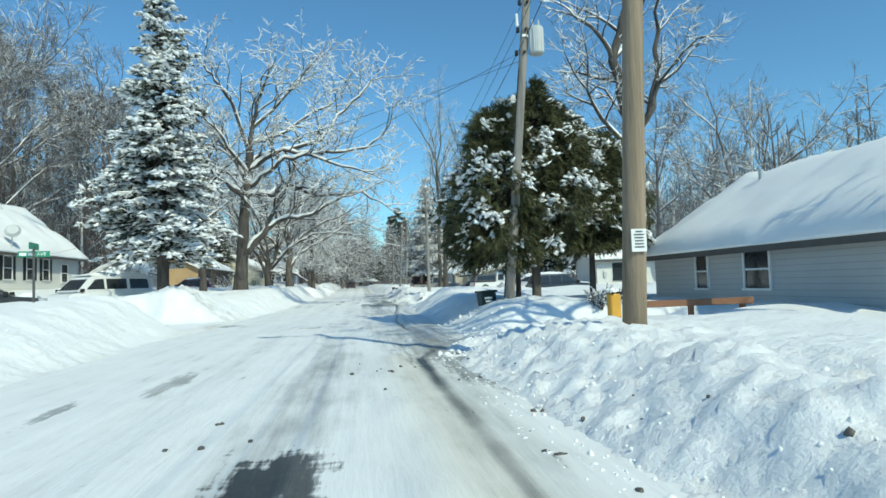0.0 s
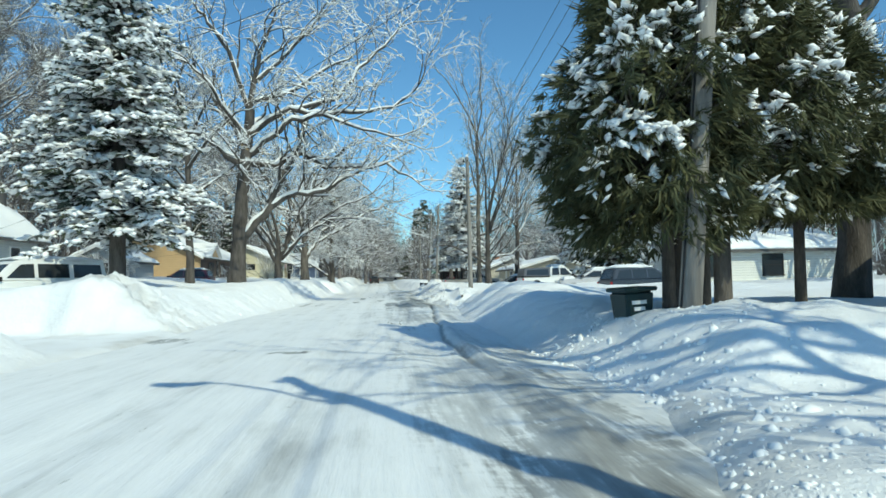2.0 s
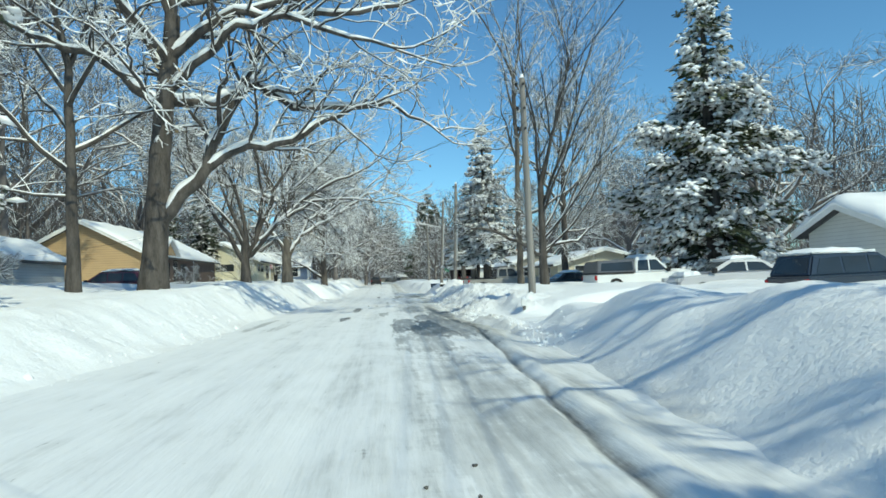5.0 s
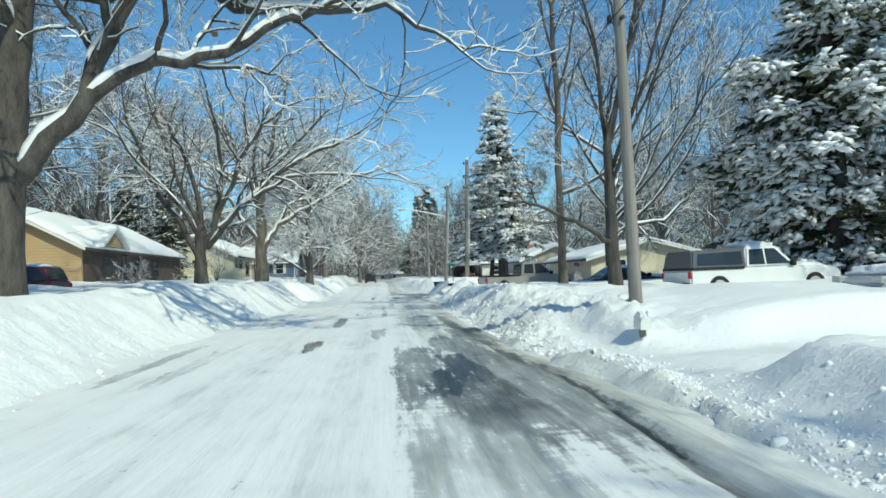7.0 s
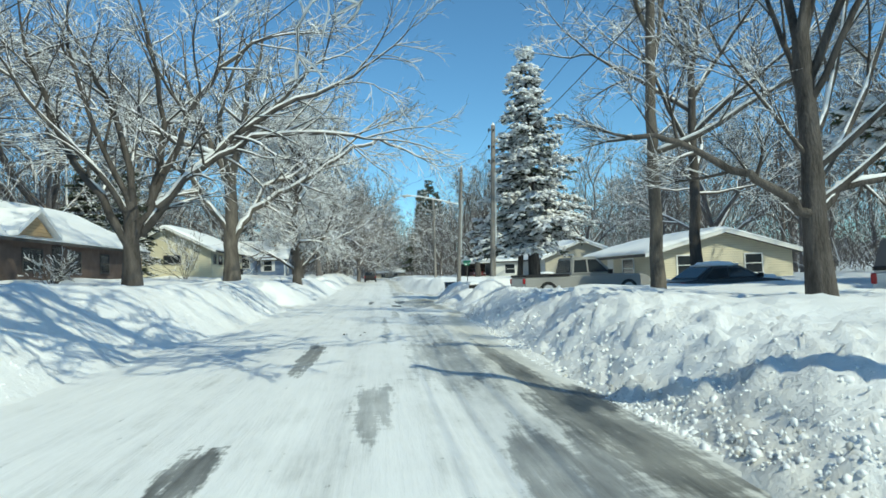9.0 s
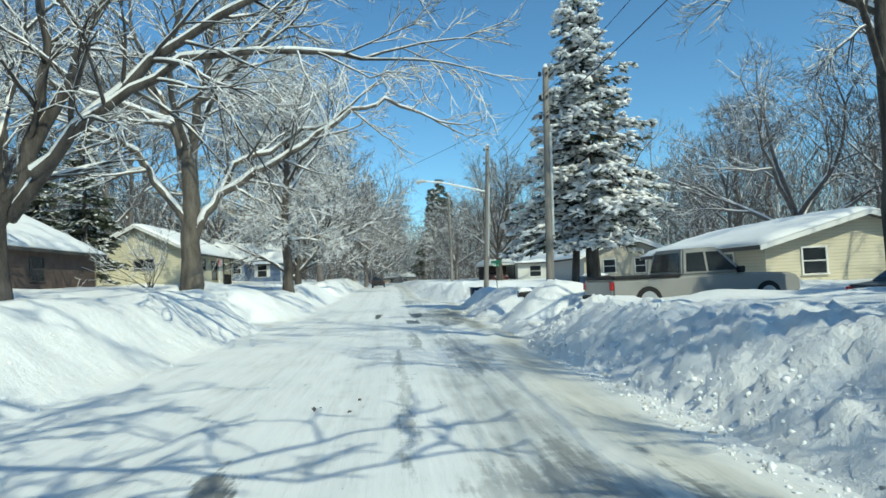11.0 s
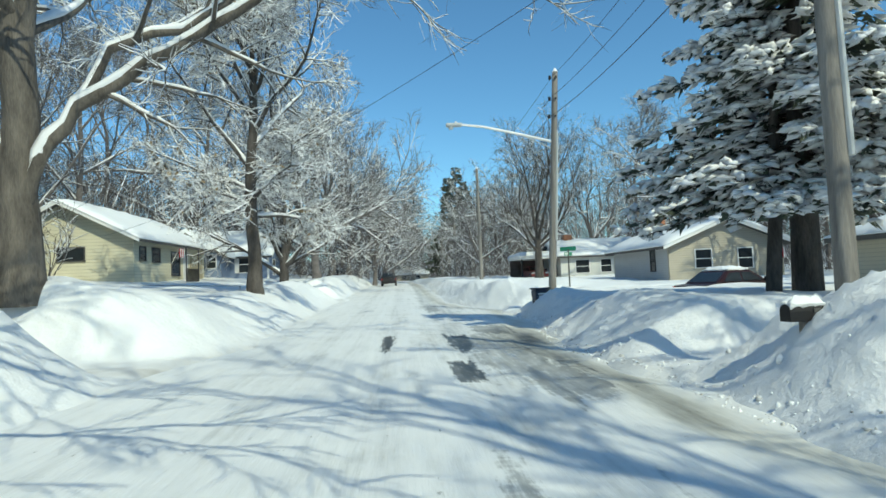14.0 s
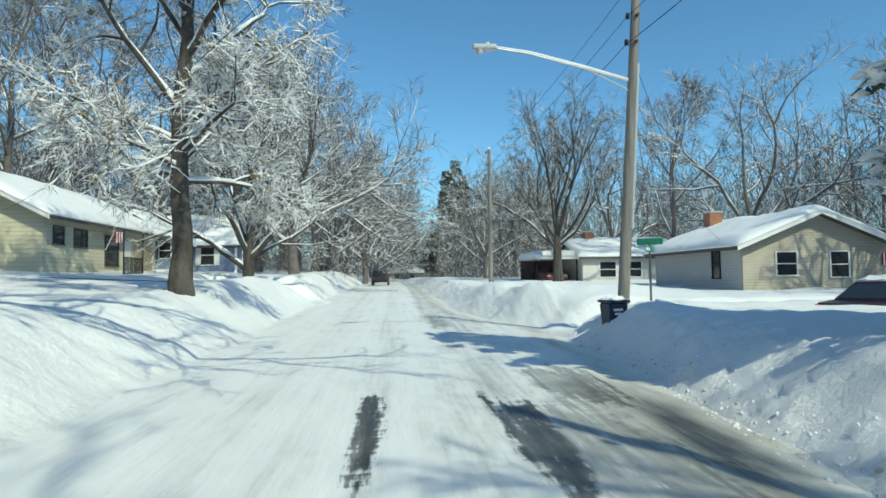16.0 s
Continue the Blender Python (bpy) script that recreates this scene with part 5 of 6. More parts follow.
def snow_roof(profile_fn, along, a0, a1, name, seed):
    """A lumpy blanket: profile_fn(v) -> (across, height) for v in 0..1, drawn along the ridge."""
    n, m = 34, 22
    rng = np.random.RandomState(seed)
    P = []
    for i in range(n):
        a = a0 + (a1 - a0) * i / (n - 1)
        for j in range(m):
            v = j / (m - 1)
            c, z, thick = profile_fn(v)
            fade = min(1, min(i, n - 1 - i) / 1.6) ** 0.5 * min(1, min(j, m - 1 - j) / 1.2) ** 0.5
            t = thick * (0.25 + 0.75 * fade) * (1 + 0.5 * float(vnoise(np.array(a * 0.9 + seed), np.array(c * 0.9))))
            t += 0.05 * float(vnoise(np.array(a * 2.3), np.array(c * 2.3 + seed)))
            P.append((a, c + 0.03 * rng.randn(), z + max(t, 0.05)))
    top = len(P)
    for i in range(n):
        a = a0 + (a1 - a0) * i / (n - 1)
        for j in range(m):
            c, z, thick = profile_fn(j / (m - 1))
            P.append((a, c, z + 0.006))
    F = []
    for i in range(n - 1):
        for j in range(m - 1):
            k = i * m + j
            F.append([k, k + 1, k + m + 1, k + m])
            F.append([top + k, top + k + m, top + k + m + 1, top + k + 1])
    for i in range(n - 1):
        for j in (0, m - 1):
            k = i * m + j
            F.append([k, k + m, top + k + m, top + k])
    for j in range(m - 1):
        for i in (0, n - 1):
            k = i * m + j
            F.append([k, k + 1, top + k + 1, top + k])
    V = [(a, c, z) if along == "x" else (c, a, z) for a, c, z in P]
    me = mesh_data(name, V, F, snow_mat)
    b2 = bmesh.new()
    b2.from_mesh(me)
    bmesh.ops.recalc_face_normals(b2, faces=b2.faces)
    b2.to_mesh(me)
    b2.free()
    return me


def gable_house(label, x0, x1, y0, y1, base, eave, ridge, along, wall_mat, side_mat=None, over=0.45, thick=0.32, seed=1, gable_mat=None, ridge_at=None):
    """along: the ridge's axis. Walls down into the ground, a slab roof with fascia and a lumpy snow blanket."""
    h = thing("house", label, "house", at=None)
    mid = ridge_at if ridge_at is not None else ((x0 + x1) / 2 if along == "y" else (y0 + y1) / 2)
    lo, hi = (x0, x1) if along == "y" else (y0, y1)
    a0, a1 = (y0, y1) if along == "y" else (x0, x1)
    t = 0.2
    gm = gable_mat or wall_mat
    sm = side_mat or wall_mat
    gp = [(lo, base - 1.2), (hi, base - 1.2), (hi, eave), (mid, ridge), (lo, eave)]
    part("wall", prism(gp, along, a0, a0 + t), gm, h, "gable wall")
    part("wall", prism(gp, along, a1 - t, a1), wall_mat, h)
    if along == "y":
        part("wall", box(lo, lo + t, a0 + t, a1 - t, base - 1.2, eave), sm, h, "side wall")
        part("wall", box(hi - t, hi, a0 + t, a1 - t, base - 1.2, eave), sm, h, "side wall")
    else:
        part("wall", box(a0 + t, a1 - t, lo, lo + t, base - 1.2, eave), sm, h, "side wall")
        part("wall", box(a0 + t, a1 - t, hi - t, hi, base - 1.2, eave), sm, h, "side wall")
    sl, sr = (ridge - eave) / (mid - lo), (ridge - eave) / (hi - mid)
    pl, pr = (lo - over, eave - over * sl), (hi + over, eave - over * sr)
    k = 0.16
    rp = [pl, (mid, ridge), pr, (pr[0], pr[1] + k), (mid, ridge + k), (pl[0], pl[1] + k)]
    roof = part("roof", prism(rp, along, a0 - over, a1 + over), roof_edge, h, "shingled roof")
    for q in (a0 - over - 0.03, a1 + over):
        part("fascia", prism([(pl[0], pl[1] - 0.04), (mid, ridge - 0.04), (pr[0], pr[1] - 0.04), (pr[0], pr[1] + k + 0.02), (mid, ridge + k + 0.02), (pl[0], pl[1] + k + 0.02)], along, q, q + 0.03), white_paint, roof, "white rake board")

    def prof(v):
        c = pl[0] + (pr[0] - pl[0]) * v
        z = (pl[1] + (c - pl[0]) * sl if c < mid else pr[1] + (pr[0] - c) * sr) + k
        return c, z, thick

    part("roof_snow", snow_roof(prof, along, a0 - over - 0.05, a1 + over + 0.05, "roof_snow", seed), None, roof, "thick white snow blanket")
    return h


def chimney(parent, x, y, z0, z1, w=0.6):
    c = part("chimney", box(x - w / 2, x + w / 2, y - w / 2, y + w / 2, z0, z1, 0.02, 1), brick_red, parent, "red brick chimney")
    part("cap", box(x - w / 2 - 0.06, x + w / 2 + 0.06, y - w / 2 - 0.06, y + w / 2 + 0.06, z1, z1 + 0.1, 0.02, 1), grey_tank, c)


def door(parent, x, y, z, w, h, face, mat):
    s = -1 if face in ("y", "x-") else 1
    lo, hi = sorted((s * -0.02, s * 0.04))
    b2 = box(x - w / 2, x + w / 2, y + lo, y + hi, z, z + h, 0.008, 1) if face == "y" else box(x + lo, x + hi, y - w / 2, y + w / 2, z, z + h, 0.008, 1)
    d = part("door", b2, mat, parent, "front door")
    hx, hy = (x + w * 0.38, y + s * 0.06) if face == "y" else (x + s * 0.06, y + w * 0.38)
    part("handle", cyl(0.03, 0.03, (hx, hy, z + h * 0.47), (hx + 0.001, hy, z + h * 0.47 + 0.08), 8), galv, d)


# tan gabled ranch with a long dark front
tan = gable_house("tan ranch house with a dark brick front and snowy roof", -27.6, -18.0, 73.5, 92.5, 1.8, 4.2, 6.75, "y", tan_siding, dark_brick, thick=0.3, seed=3)
part("dormer", prism([(75.2, 4.3), (78.6, 4.3), (76.9, 5.4)], "x", -20.5, -17.5), tan_siding, tan, "small tan cross gable")
part("dormer_roof", prism([(74.8, 4.2), (76.9, 5.55), (79.0, 4.2), (79.0, 4.45), (76.9, 5.8), (74.8, 4.45)], "x", -21.2, -17.2), snow_mat, tan, "snowy gable roof")
for yy, ww in ((77.5, 1.8), (82.0, 1.4), (86.0, 1.2)):
    window(tan, -18.0, yy, 2.5, ww, 1.15, "x+", roof_edge)
door(tan, -18.0, 79.9, 1.9, 0.95, 2.05, "x+", glass_dark)
part("vent_pipe", cyl(0.06, 0.06, (-22.2, 84, 5.6), (-22.2, 84, 6.9), 10), galv, tan)

# cream yellow ranch
yel = gable_house("cream yellow ranch house with lap siding and a snowy roof", -24.2, -16.0, 104.3, 117.6, 2.0, 4.85, 6.95, "y", yellow_siding, yellow_siding, over=0.6, thick=0.32, seed=9)
window(yel, -19.6, 104.3, 3.55, 1.5, 0.75, "y", roof_edge, mullion=False)
for yy, zz, ww, hh in ((105.6, 3.5, 0.85, 0.8), (107.7, 3.45, 1.25, 0.85), (111.2, 2.6, 1.6, 1.6)):
    window(yel, -16.0, yy, zz, ww, hh, "x+", roof_edge, mullion=False)
door(yel, -16.0, 113.2, 2.1, 0.95, 2.05, "x+", white_paint)
part("garage_door", box(-16.02, -15.95, 114.2, 117.0, 2.0, 4.2, 0.02, 1), material("tan_garage_door", (0.40, 0.34, 0.22), 0.6), yel, "tan garage door")
porch = part("porch_rail", join(*[box(-14.9, -14.86, 110.2 + 0.18 * i, 110.24 + 0.18 * i, 2.1, 3.0) for i in range(14)], box(-14.93, -14.83, 110.1, 112.7, 2.98, 3.03), cyl(0.04, 0.04, (-14.88, 110.1, 1.6), (-14.88, 110.1, 4.5), 8), cyl(0.04, 0.04, (-14.88, 112.7, 1.6), (-14.88, 112.7, 4.5), 8)), black_iron, yel, "black iron porch railing")

# slate blue house beyond
blue = gable_house("slate blue house with white shutters and a snowy roof", -22.0, -11.7, 121.6, 128.6, 1.9, 4.35, 6.5, "x", blue_siding, seed=12)
wing = [(-20.4, 0.8), (-15.0, 0.8), (-15.0, 4.5), (-17.7, 6.2), (-20.4, 4.5)]
part("wing_wall", prism(wing, "y", 118.7, 121.58), blue_siding, blue, "blue gable wing")
part("wing_roof", prism([(-21.0, 4.12), (-17.7, 6.2), (-14.4, 4.12), (-14.4, 4.5), (-17.7, 6.62), (-21.0, 4.5)], "y", 118.3, 122.6), snow_mat, blue, "snowy wing roof")
part("fascia", prism([(-21.0, 4.02), (-17.7, 6.1), (-14.4, 4.02), (-14.4, 4.18), (-17.7, 6.26), (-21.0, 4.18)], "y", 118.27, 118.297), roof_edge, blue, "dark rake board")
window(blue, -15.75, 118.7, 3.25, 0.75, 1.05, "y", white_paint)
window(blue, -13.75, 121.6, 2.85, 0.95, 1.4, "y", white_paint, white_paint)
window(blue, -11.7, 124.0, 2.6, 1.0, 1.4, "x+", white_paint)
part("corner_board", box(-11.8, -11.64, 121.54, 121.7, 1.0, 4.3), white_paint, blue)
part("chimney_pipe", cyl(0.07, 0.07, (-17.5, 125.5, 5.6), (-17.5, 125.5, 7.0), 10), galv, blue)

# pale grey house behind the spruce
lh = gable_house("pale grey house with dark shutters and a deep snowy roof", -29.2, -20.3, 35.5, 48.6, 1.2, 4.3, 7.5, "y", grey_siding, white_siding, over=0.5, thick=0.42, seed=15, ridge_at=-24.2)
for yy, ww in ((39.2, 0.9), (41.7, 0.8), (43.7, 0.8)):
    window(lh, -20.3, yy, 2.5, ww, 1.35, "x+", white_paint, black_iron)
window(lh, -20.3, 46.3, 2.4, 0.9, 1.2, "x+", white_paint)
part("chimney_pipe", cyl(0.22, 0.22, (-22.0, 48.0, 5.0), (-22.0, 48.0, 7.0), 12), roof_edge, lh, "dark flue")
part("satellite_dish", join(cyl(0.42, 0.30, (-19.9, 39.0, 5.35), (-19.85, 38.85, 5.42), 20), cyl(0.03, 0.03, (-20.0, 39.1, 4.3), (-19.95, 39.0, 5.35), 8)), grey_tank, lh, "grey satellite dish on the roof edge")

# small grey shed and the bush by it
shed = gable_house("small grey shed with a snowy gable roof", -22.6, -18.4, 57.0, 62.0, 1.5, 3.2, 4.3, "y", grey_siding, over=0.35, thick=0.22, seed=18)
window(shed, -20.2, 57.0, 2.4, 0.8, 0.7, "y")

# beige vinyl house on the other side
bg = gable_house("beige vinyl-sided house with a low snowy gable roof", 14.7, 22.9, 75.2, 85.5, 0.7, 2.35, 3.45, "y", beige_siding, seed=21, thick=0.2, over=0.5)
window(bg, 16.7, 75.2, 1.2, 0.95, 1.0, "y", white_paint)
window(bg, 20.6, 75.2, 1.2, 0.95, 1.0, "y", white_paint)
window(bg, 14.7, 78.2, 1.1, 1.6, 1.05, "x-", white_paint)
door(bg, 14.7, 81.0, 0.3, 0.95, 1.95, "x-", white_paint)

# house on the corner with a stone-coloured gable
# grey siding on the sides puts their shade into the colour; the gable is tan
rh = gable_house("grey-tan house with a shade-grey side wall, a wide snowy roof and a brick chimney", 16.5, 23.9, 103.2, 113.0, 1.0, 3.05, 4.55, "y", stone_siding, grey_siding, seed=25, over=0.55, thick=0.34)
window(rh, 18.7, 103.2, 1.6, 1.0, 1.1, "y", white_paint)
window(rh, 21.4, 103.2, 1.5, 0.9, 1.2, "y", white_paint)
window(rh, 16.5, 105.6, 1.5, 0.7, 1.4, "x-", black_iron)
chimney(rh, 19.3, 111.0, 3.8, 5.4, 0.8)

# white house behind the cedars
wh = gable_house("white house with a shallow snowy roof behind the cedars", 18.0, 27.6, 44.3, 48.6, 0.8, 2.75, 3.6, "x", white_siding, seed=28, thick=0.4)
window(wh, 19.75, 44.3, 1.2, 0.85, 1.2, "y", black_iron)
window(wh, 23.4, 44.3, 1.2, 1.2, 1.2, "y", black_iron)
part("meter_box", box(18.5, 18.75, 44.18, 44.3, 1.4, 1.85, 0.02, 1), grey_tank, wh, "grey electric meter box")

# grey house by the first pole, only its roof and front in view
gh = gable_house("grey bungalow with deep snow sliding off its roof", 10.5, 18.1, 9.6, 20.2, 0.6, 2.15, 4.45, "y", grey_siding, seed=31, thick=0.4)
window(gh, 10.5, 17.2, 0.95, 0.6, 1.0, "x-", white_paint)
window(gh, 10.5, 14.6, 0.95, 1.0, 1.0, "x-", white_paint)
part("roof_vent", cyl(0.08, 0.08, (13.2, 18.0, 4.0), (13.2, 18.0, 4.7), 10), galv, gh)

# white house with a carport far along
fh = gable_house("low white house with a brick chimney and snowy roof", 15.2, 23.5, 124.0, 132.0, 1.0, 3.2, 4.6, "x", white_siding, seed=34, thick=0.35)
window(fh, 17.3, 124.0, 1.6, 1.3, 1.2, "y", white_paint)
window(fh, 19.6, 124.0, 1.6, 1.0, 1.2, "y", white_paint)
chimney(fh, 17.0, 128, 4.2, 5.5, 0.8)
eh = gable_house("low house with a snowy roof closing the end of the street", -1.6, 7.4, 232.0, 240.0, 1.4, 2.9, 3.9, "x", stone_siding, seed=41, thick=0.4)
window(eh, 0.9, 232.0, 1.75, 1.2, 0.95, "y", white_paint)
window(eh, 4.7, 232.0, 1.75, 1.2, 0.95, "y", white_paint)
cp = thing("carport", "open carport with dark posts and a snowy flat roof", "carport")
part("roof", box(11.4, 15.15, 124.5, 131, 3.1, 3.35, 0.02, 1), white_paint, cp)
part("roof_snow", snow_roof(lambda v: (124.4 + 6.7 * v, 3.35, 0.42), "x", 11.3, 15.1, "carport_snow", 37), None, cp, "thick snow")
part("back_wall", box(11.5, 15.1, 130.6, 130.8, 0.2, 3.1), dark_brick, cp)
for px in (11.6, 13.3, 14.95):
    part("post", box(px - 0.06, px + 0.06, 124.7, 124.82, 0.2, 3.1), black_iron, cp)


# ---- vehicles: along +x, nose at +x, wheels on z = 0 ----
def paint(name, color):
    return material(name, color, 0.28, 0.0, vary=0.05, scale=2, fine=60, bump=0.02, spec=0.6)


def wheel(parent, x, y, r=0.34):
    w = part("wheel", cyl(r, r, (x, y - 0.11, r), (x, y + 0.11, r), 24, 0.03), rubber, parent, "black tyre")
    part("rim", cyl(r * 0.6, r * 0.6, (x, y - 0.125, r), (x, y + 0.125, r), 16, 0.01), galv, w, "grey metal rim")


def greenhouse(profile, w0, w1, zlo):
    """Cabin from a side outline (x, z): half width w0 at the belt, w1 at the roof."""
    b2 = bmesh.new()
    zs = [p[1] for p in profile]
    zh = max(zs)
    side = {}
    for s in (-1, 1):
        side[s] = [b2.verts.new((x, s * (w0 + (w1 - w0) * (z - zlo) / (zh - zlo)), z)) for x, z in profile]
    k = len(profile)
    b2.faces.new(side[-1])
    b2.faces.new(side[1][::-1])
    for i in range(k):
        b2.faces.new((side[-1][i], side[1][i], side[1][(i + 1) % k], side[-1][(i + 1) % k]))
    bmesh.ops.recalc_face_normals(b2, faces=b2.faces)
    bmesh.ops.bevel(b2, geom=b2.edges[:], offset=0.05, segments=2, affect="EDGES")
    return b2


def side_pane(pts, w0, w1, zlo, zh, s, out=0.012):
    b2 = bmesh.new()
    f = lambda z, o: s * (w0 + (w1 - w0) * (z - zlo) / (zh - zlo) + o)
    a = [b2.verts.new((x, f(z, out), z)) for x, z in pts]
    b = [b2.verts.new((x, f(z, -0.03), z)) for x, z in pts]
    b2.faces.new(a)
    b2.faces.new(b[::-1])
    for i in range(len(pts)):
        b2.faces.new((a[i], b[i], b[(i + 1) % len(pts)], a[(i + 1) % len(pts)]))
    bmesh.ops.recalc_face_normals(b2, faces=b2.faces)
    return b2


def snow_pad(x0, x1, w, z, h, seed):
    rng = np.random.RandomState(seed)
    b2 = box(x0, x1, -w, w, z, z + h)
    bmesh.ops.subdivide_edges(b2, edges=b2.edges[:], cuts=5, use_grid_fill=True)
    cx, hx = (x0 + x1) / 2, (x1 - x0) / 2
    for v in b2.verts:
        q = max(abs(v.co.x - cx) / hx, abs(v.co.y) / w)
        if v.co.z > z + 0.01:
            v.co.z = z + (v.co.z - z) * (1 - 0.75 * max(0, q - 0.55) ** 2 / 0.2) + 0.03 * rng.randn() * 0.6
    return b2


def vehicle(name, label, category, kind, color, x, y, rot, z=None, snow=True, size=1.0):
    v = thing(name, label, category, at=pose(x, y, (gz(x, y) - 0.22 if z is None else z), 0, 0, rot) @ Matrix.Scale(size, 4))
    m = paint(name + "_paint", color)
    if kind == "pickup":
        body = [(-2.75, 0.5), (-2.75, 0.98), (-0.75, 1.0), (1.0, 1.02), (2.45, 0.98), (2.75, 0.85), (2.78, 0.45), (2.2, 0.36), (-2.2, 0.36)]
        cab, W, wr = [(-0.75, 1.0), (-0.62, 1.72), (0.45, 1.74), (1.15, 1.04)], 0.95, 0.4
        panes = [[(-0.6, 1.1), (-0.52, 1.6), (-0.02, 1.62), (-0.02, 1.1)], [(0.05, 1.1), (0.05, 1.62), (0.42, 1.62), (0.92, 1.1)]]
        axles = (-1.75, 1.75)
    elif kind == "van":
        body = [(-2.6, 0.45), (-2.62, 1.15), (1.6, 1.15), (2.5, 1.0), (2.65, 0.5), (2.2, 0.35), (-2.3, 0.35)]
        cab, W, wr = [(-2.6, 1.1), (-2.5, 1.98), (0.9, 2.0), (1.25, 1.9), (2.05, 1.12)], 0.97, 0.36
        panes = [[(-2.35, 1.25), (-2.3, 1.8), (-1.1, 1.82), (-1.1, 1.25)], [(-0.9, 1.25), (-0.9, 1.82), (0.35, 1.82), (0.35, 1.25)], [(0.5, 1.25), (0.5, 1.82), (1.0, 1.78), (1.55, 1.25)]]
        axles = (-1.6, 1.6)
    elif kind == "suv":
        body = [(-2.25, 0.5), (-2.28, 1.0), (1.0, 1.02), (2.1, 0.95), (2.3, 0.75), (2.3, 0.45), (1.9, 0.33), (-1.95, 0.33)]
        cab, W, wr = [(-2.2, 1.0), (-1.95, 1.62), (0.2, 1.66), (1.15, 1.02)], 0.92, 0.36
        panes = [[(-1.95, 1.08), (-1.75, 1.5), (-1.1, 1.54), (-1.1, 1.08)], [(-1.02, 1.08), (-1.02, 1.54), (-0.25, 1.55), (-0.25, 1.08)], [(-0.17, 1.08), (-0.17, 1.55), (0.2, 1.54), (0.85, 1.08)]]
        axles = (-1.4, 1.4)
    else:
        body = [(-2.25, 0.42), (-2.3, 0.85), (-1.6, 0.92), (1.0, 0.92), (2.1, 0.8), (2.28, 0.62), (2.25, 0.38), (1.9, 0.28), (-1.95, 0.28)]
        cab, W, wr = [(-1.7, 0.9), (-0.95, 1.38), (0.25, 1.4), (1.15, 0.92)], 0.88, 0.32
        panes = [[(-1.3, 0.97), (-0.9, 1.28), (-0.35, 1.3), (-0.35, 0.97)], [(-0.27, 0.97), (-0.27, 1.3), (0.22, 1.3), (0.82, 0.97)]]
        axles = (-1.4, 1.4)
    b2 = prism(body, "y", -W, W, 0.06, 3)
    part("body", b2, m, v, "painted body", smooth=False)
    zl, zh = min(p[1] for p in cab), max(p[1] for p in cab)
    cabin = part("cabin", greenhouse(cab, W - 0.05, W - 0.2, zl), m, v)
    for s in (-1, 1):
        for p in panes:
            part("side_window", side_pane(p, W - 0.05, W - 0.2, zl, zh, s), glass_dark, cabin, "dark tinted glass")
    # screens
    (xa, za), (xb, zb) = cab[-2], cab[-1]
    for (xa, za), (xb, zb), nm in ((cab[-2], cab[-1], "windscreen"), (cab[0], cab[1], "rear_window")):
        d = Vector((xb - xa, 0, zb - za)).normalized()
        nrm = Vector((-d.z, 0, d.x))
        if nrm.x * (1 if nm == "windscreen" else -1) < 0:
            nrm = -nrm
        b3 = bmesh.new()
        vs = []
        for f, o in ((0.14, 0.012), (0.86, 0.012), (0.86, -0.03), (0.14, -0.03)):
            for s in (-1, 1):
                zz = za + (zb - za) * f
                wd = (W - 0.05 - 0.15 * (zz - zl) / (zh - zl)) - 0.12
                vs.append(b3.verts.new((xa + (xb - xa) * f + nrm.x * o, s * wd, zz + nrm.z * o)))
        for q in ((0, 1, 3, 2), (2, 3, 5, 4), (4, 5, 7, 6), (6, 7, 1, 0), (0, 2, 4, 6), (1, 7, 5, 3)):
            b3.faces.new([vs[i] for i in q])
        bmesh.ops.recalc_face_normals(b3, faces=b3.faces)
        part(nm, b3, glass_dark, cabin)
    for ax in axles:
        for s in (-1, 1):
            wheel(v, ax, s * (W - 0.09), wr)
    bx = min(p[0] for p in body)
    fx = max(p[0] for p in body)
    for s in (-1, 1):
        zt = 0.62 if kind == "sedan" else 0.72
        part("tail_light", box(bx - 0.02, bx + 0.12, s * (W - 0.1) - 0.07, s * (W - 0.1) + 0.08, zt - 0.02, zt + 0.2, 0.02, 1), tail_red, v, "red tail light")
        part("headlight", box(fx - 0.2, fx + 0.012, s * (W - 0.2) - 0.16, s * (W - 0.2) + 0.14, 0.62, 0.78, 0.02, 1), galv, v, "clear headlight")
        part("wing_mirror", box(cab[-1][0] - 0.28, cab[-1][0] - 0.1, s * (W + 0.02) - 0.07, s * (W + 0.02) + 0.1, zl + 0.02, zl + 0.2, 0.03, 1), black_iron, v)
    part("rear_bumper", box(bx - 0.08, bx + 0.1, -W + 0.05, W - 0.05, 0.38, 0.56, 0.03, 1), black_iron, v)
    if kind == "pickup":
        part("bed_rail", join(box(-2.7, -0.8, -W, -W + 0.09, 0.97, 1.06, 0.02, 1), box(-2.7, -0.8, W - 0.09, W, 0.97, 1.06, 0.02, 1), box(-2.74, -2.66, -W + 0.05, W - 0.05, 0.97, 1.06, 0.02, 1)), black_iron, v, "black bed rail")
    if snow:
        roof = [p for p in cab if p[1] > zh - 0.12]
        part("roof_snow", snow_pad(min(p[0] for p in roof) + 0.05, max(p[0] for p in roof) - 0.02, W - 0.24, zh - 0.01, 0.16, 5), snow_mat, v, "snow on the roof")
        if kind != "van":
            part("hood_snow", snow_pad(cab[-1][0] + 0.12, fx - 0.25, W - 0.15, body[3][1] - 0.10, 0.2, 6), snow_mat, v, "snow on the hood")
    return v


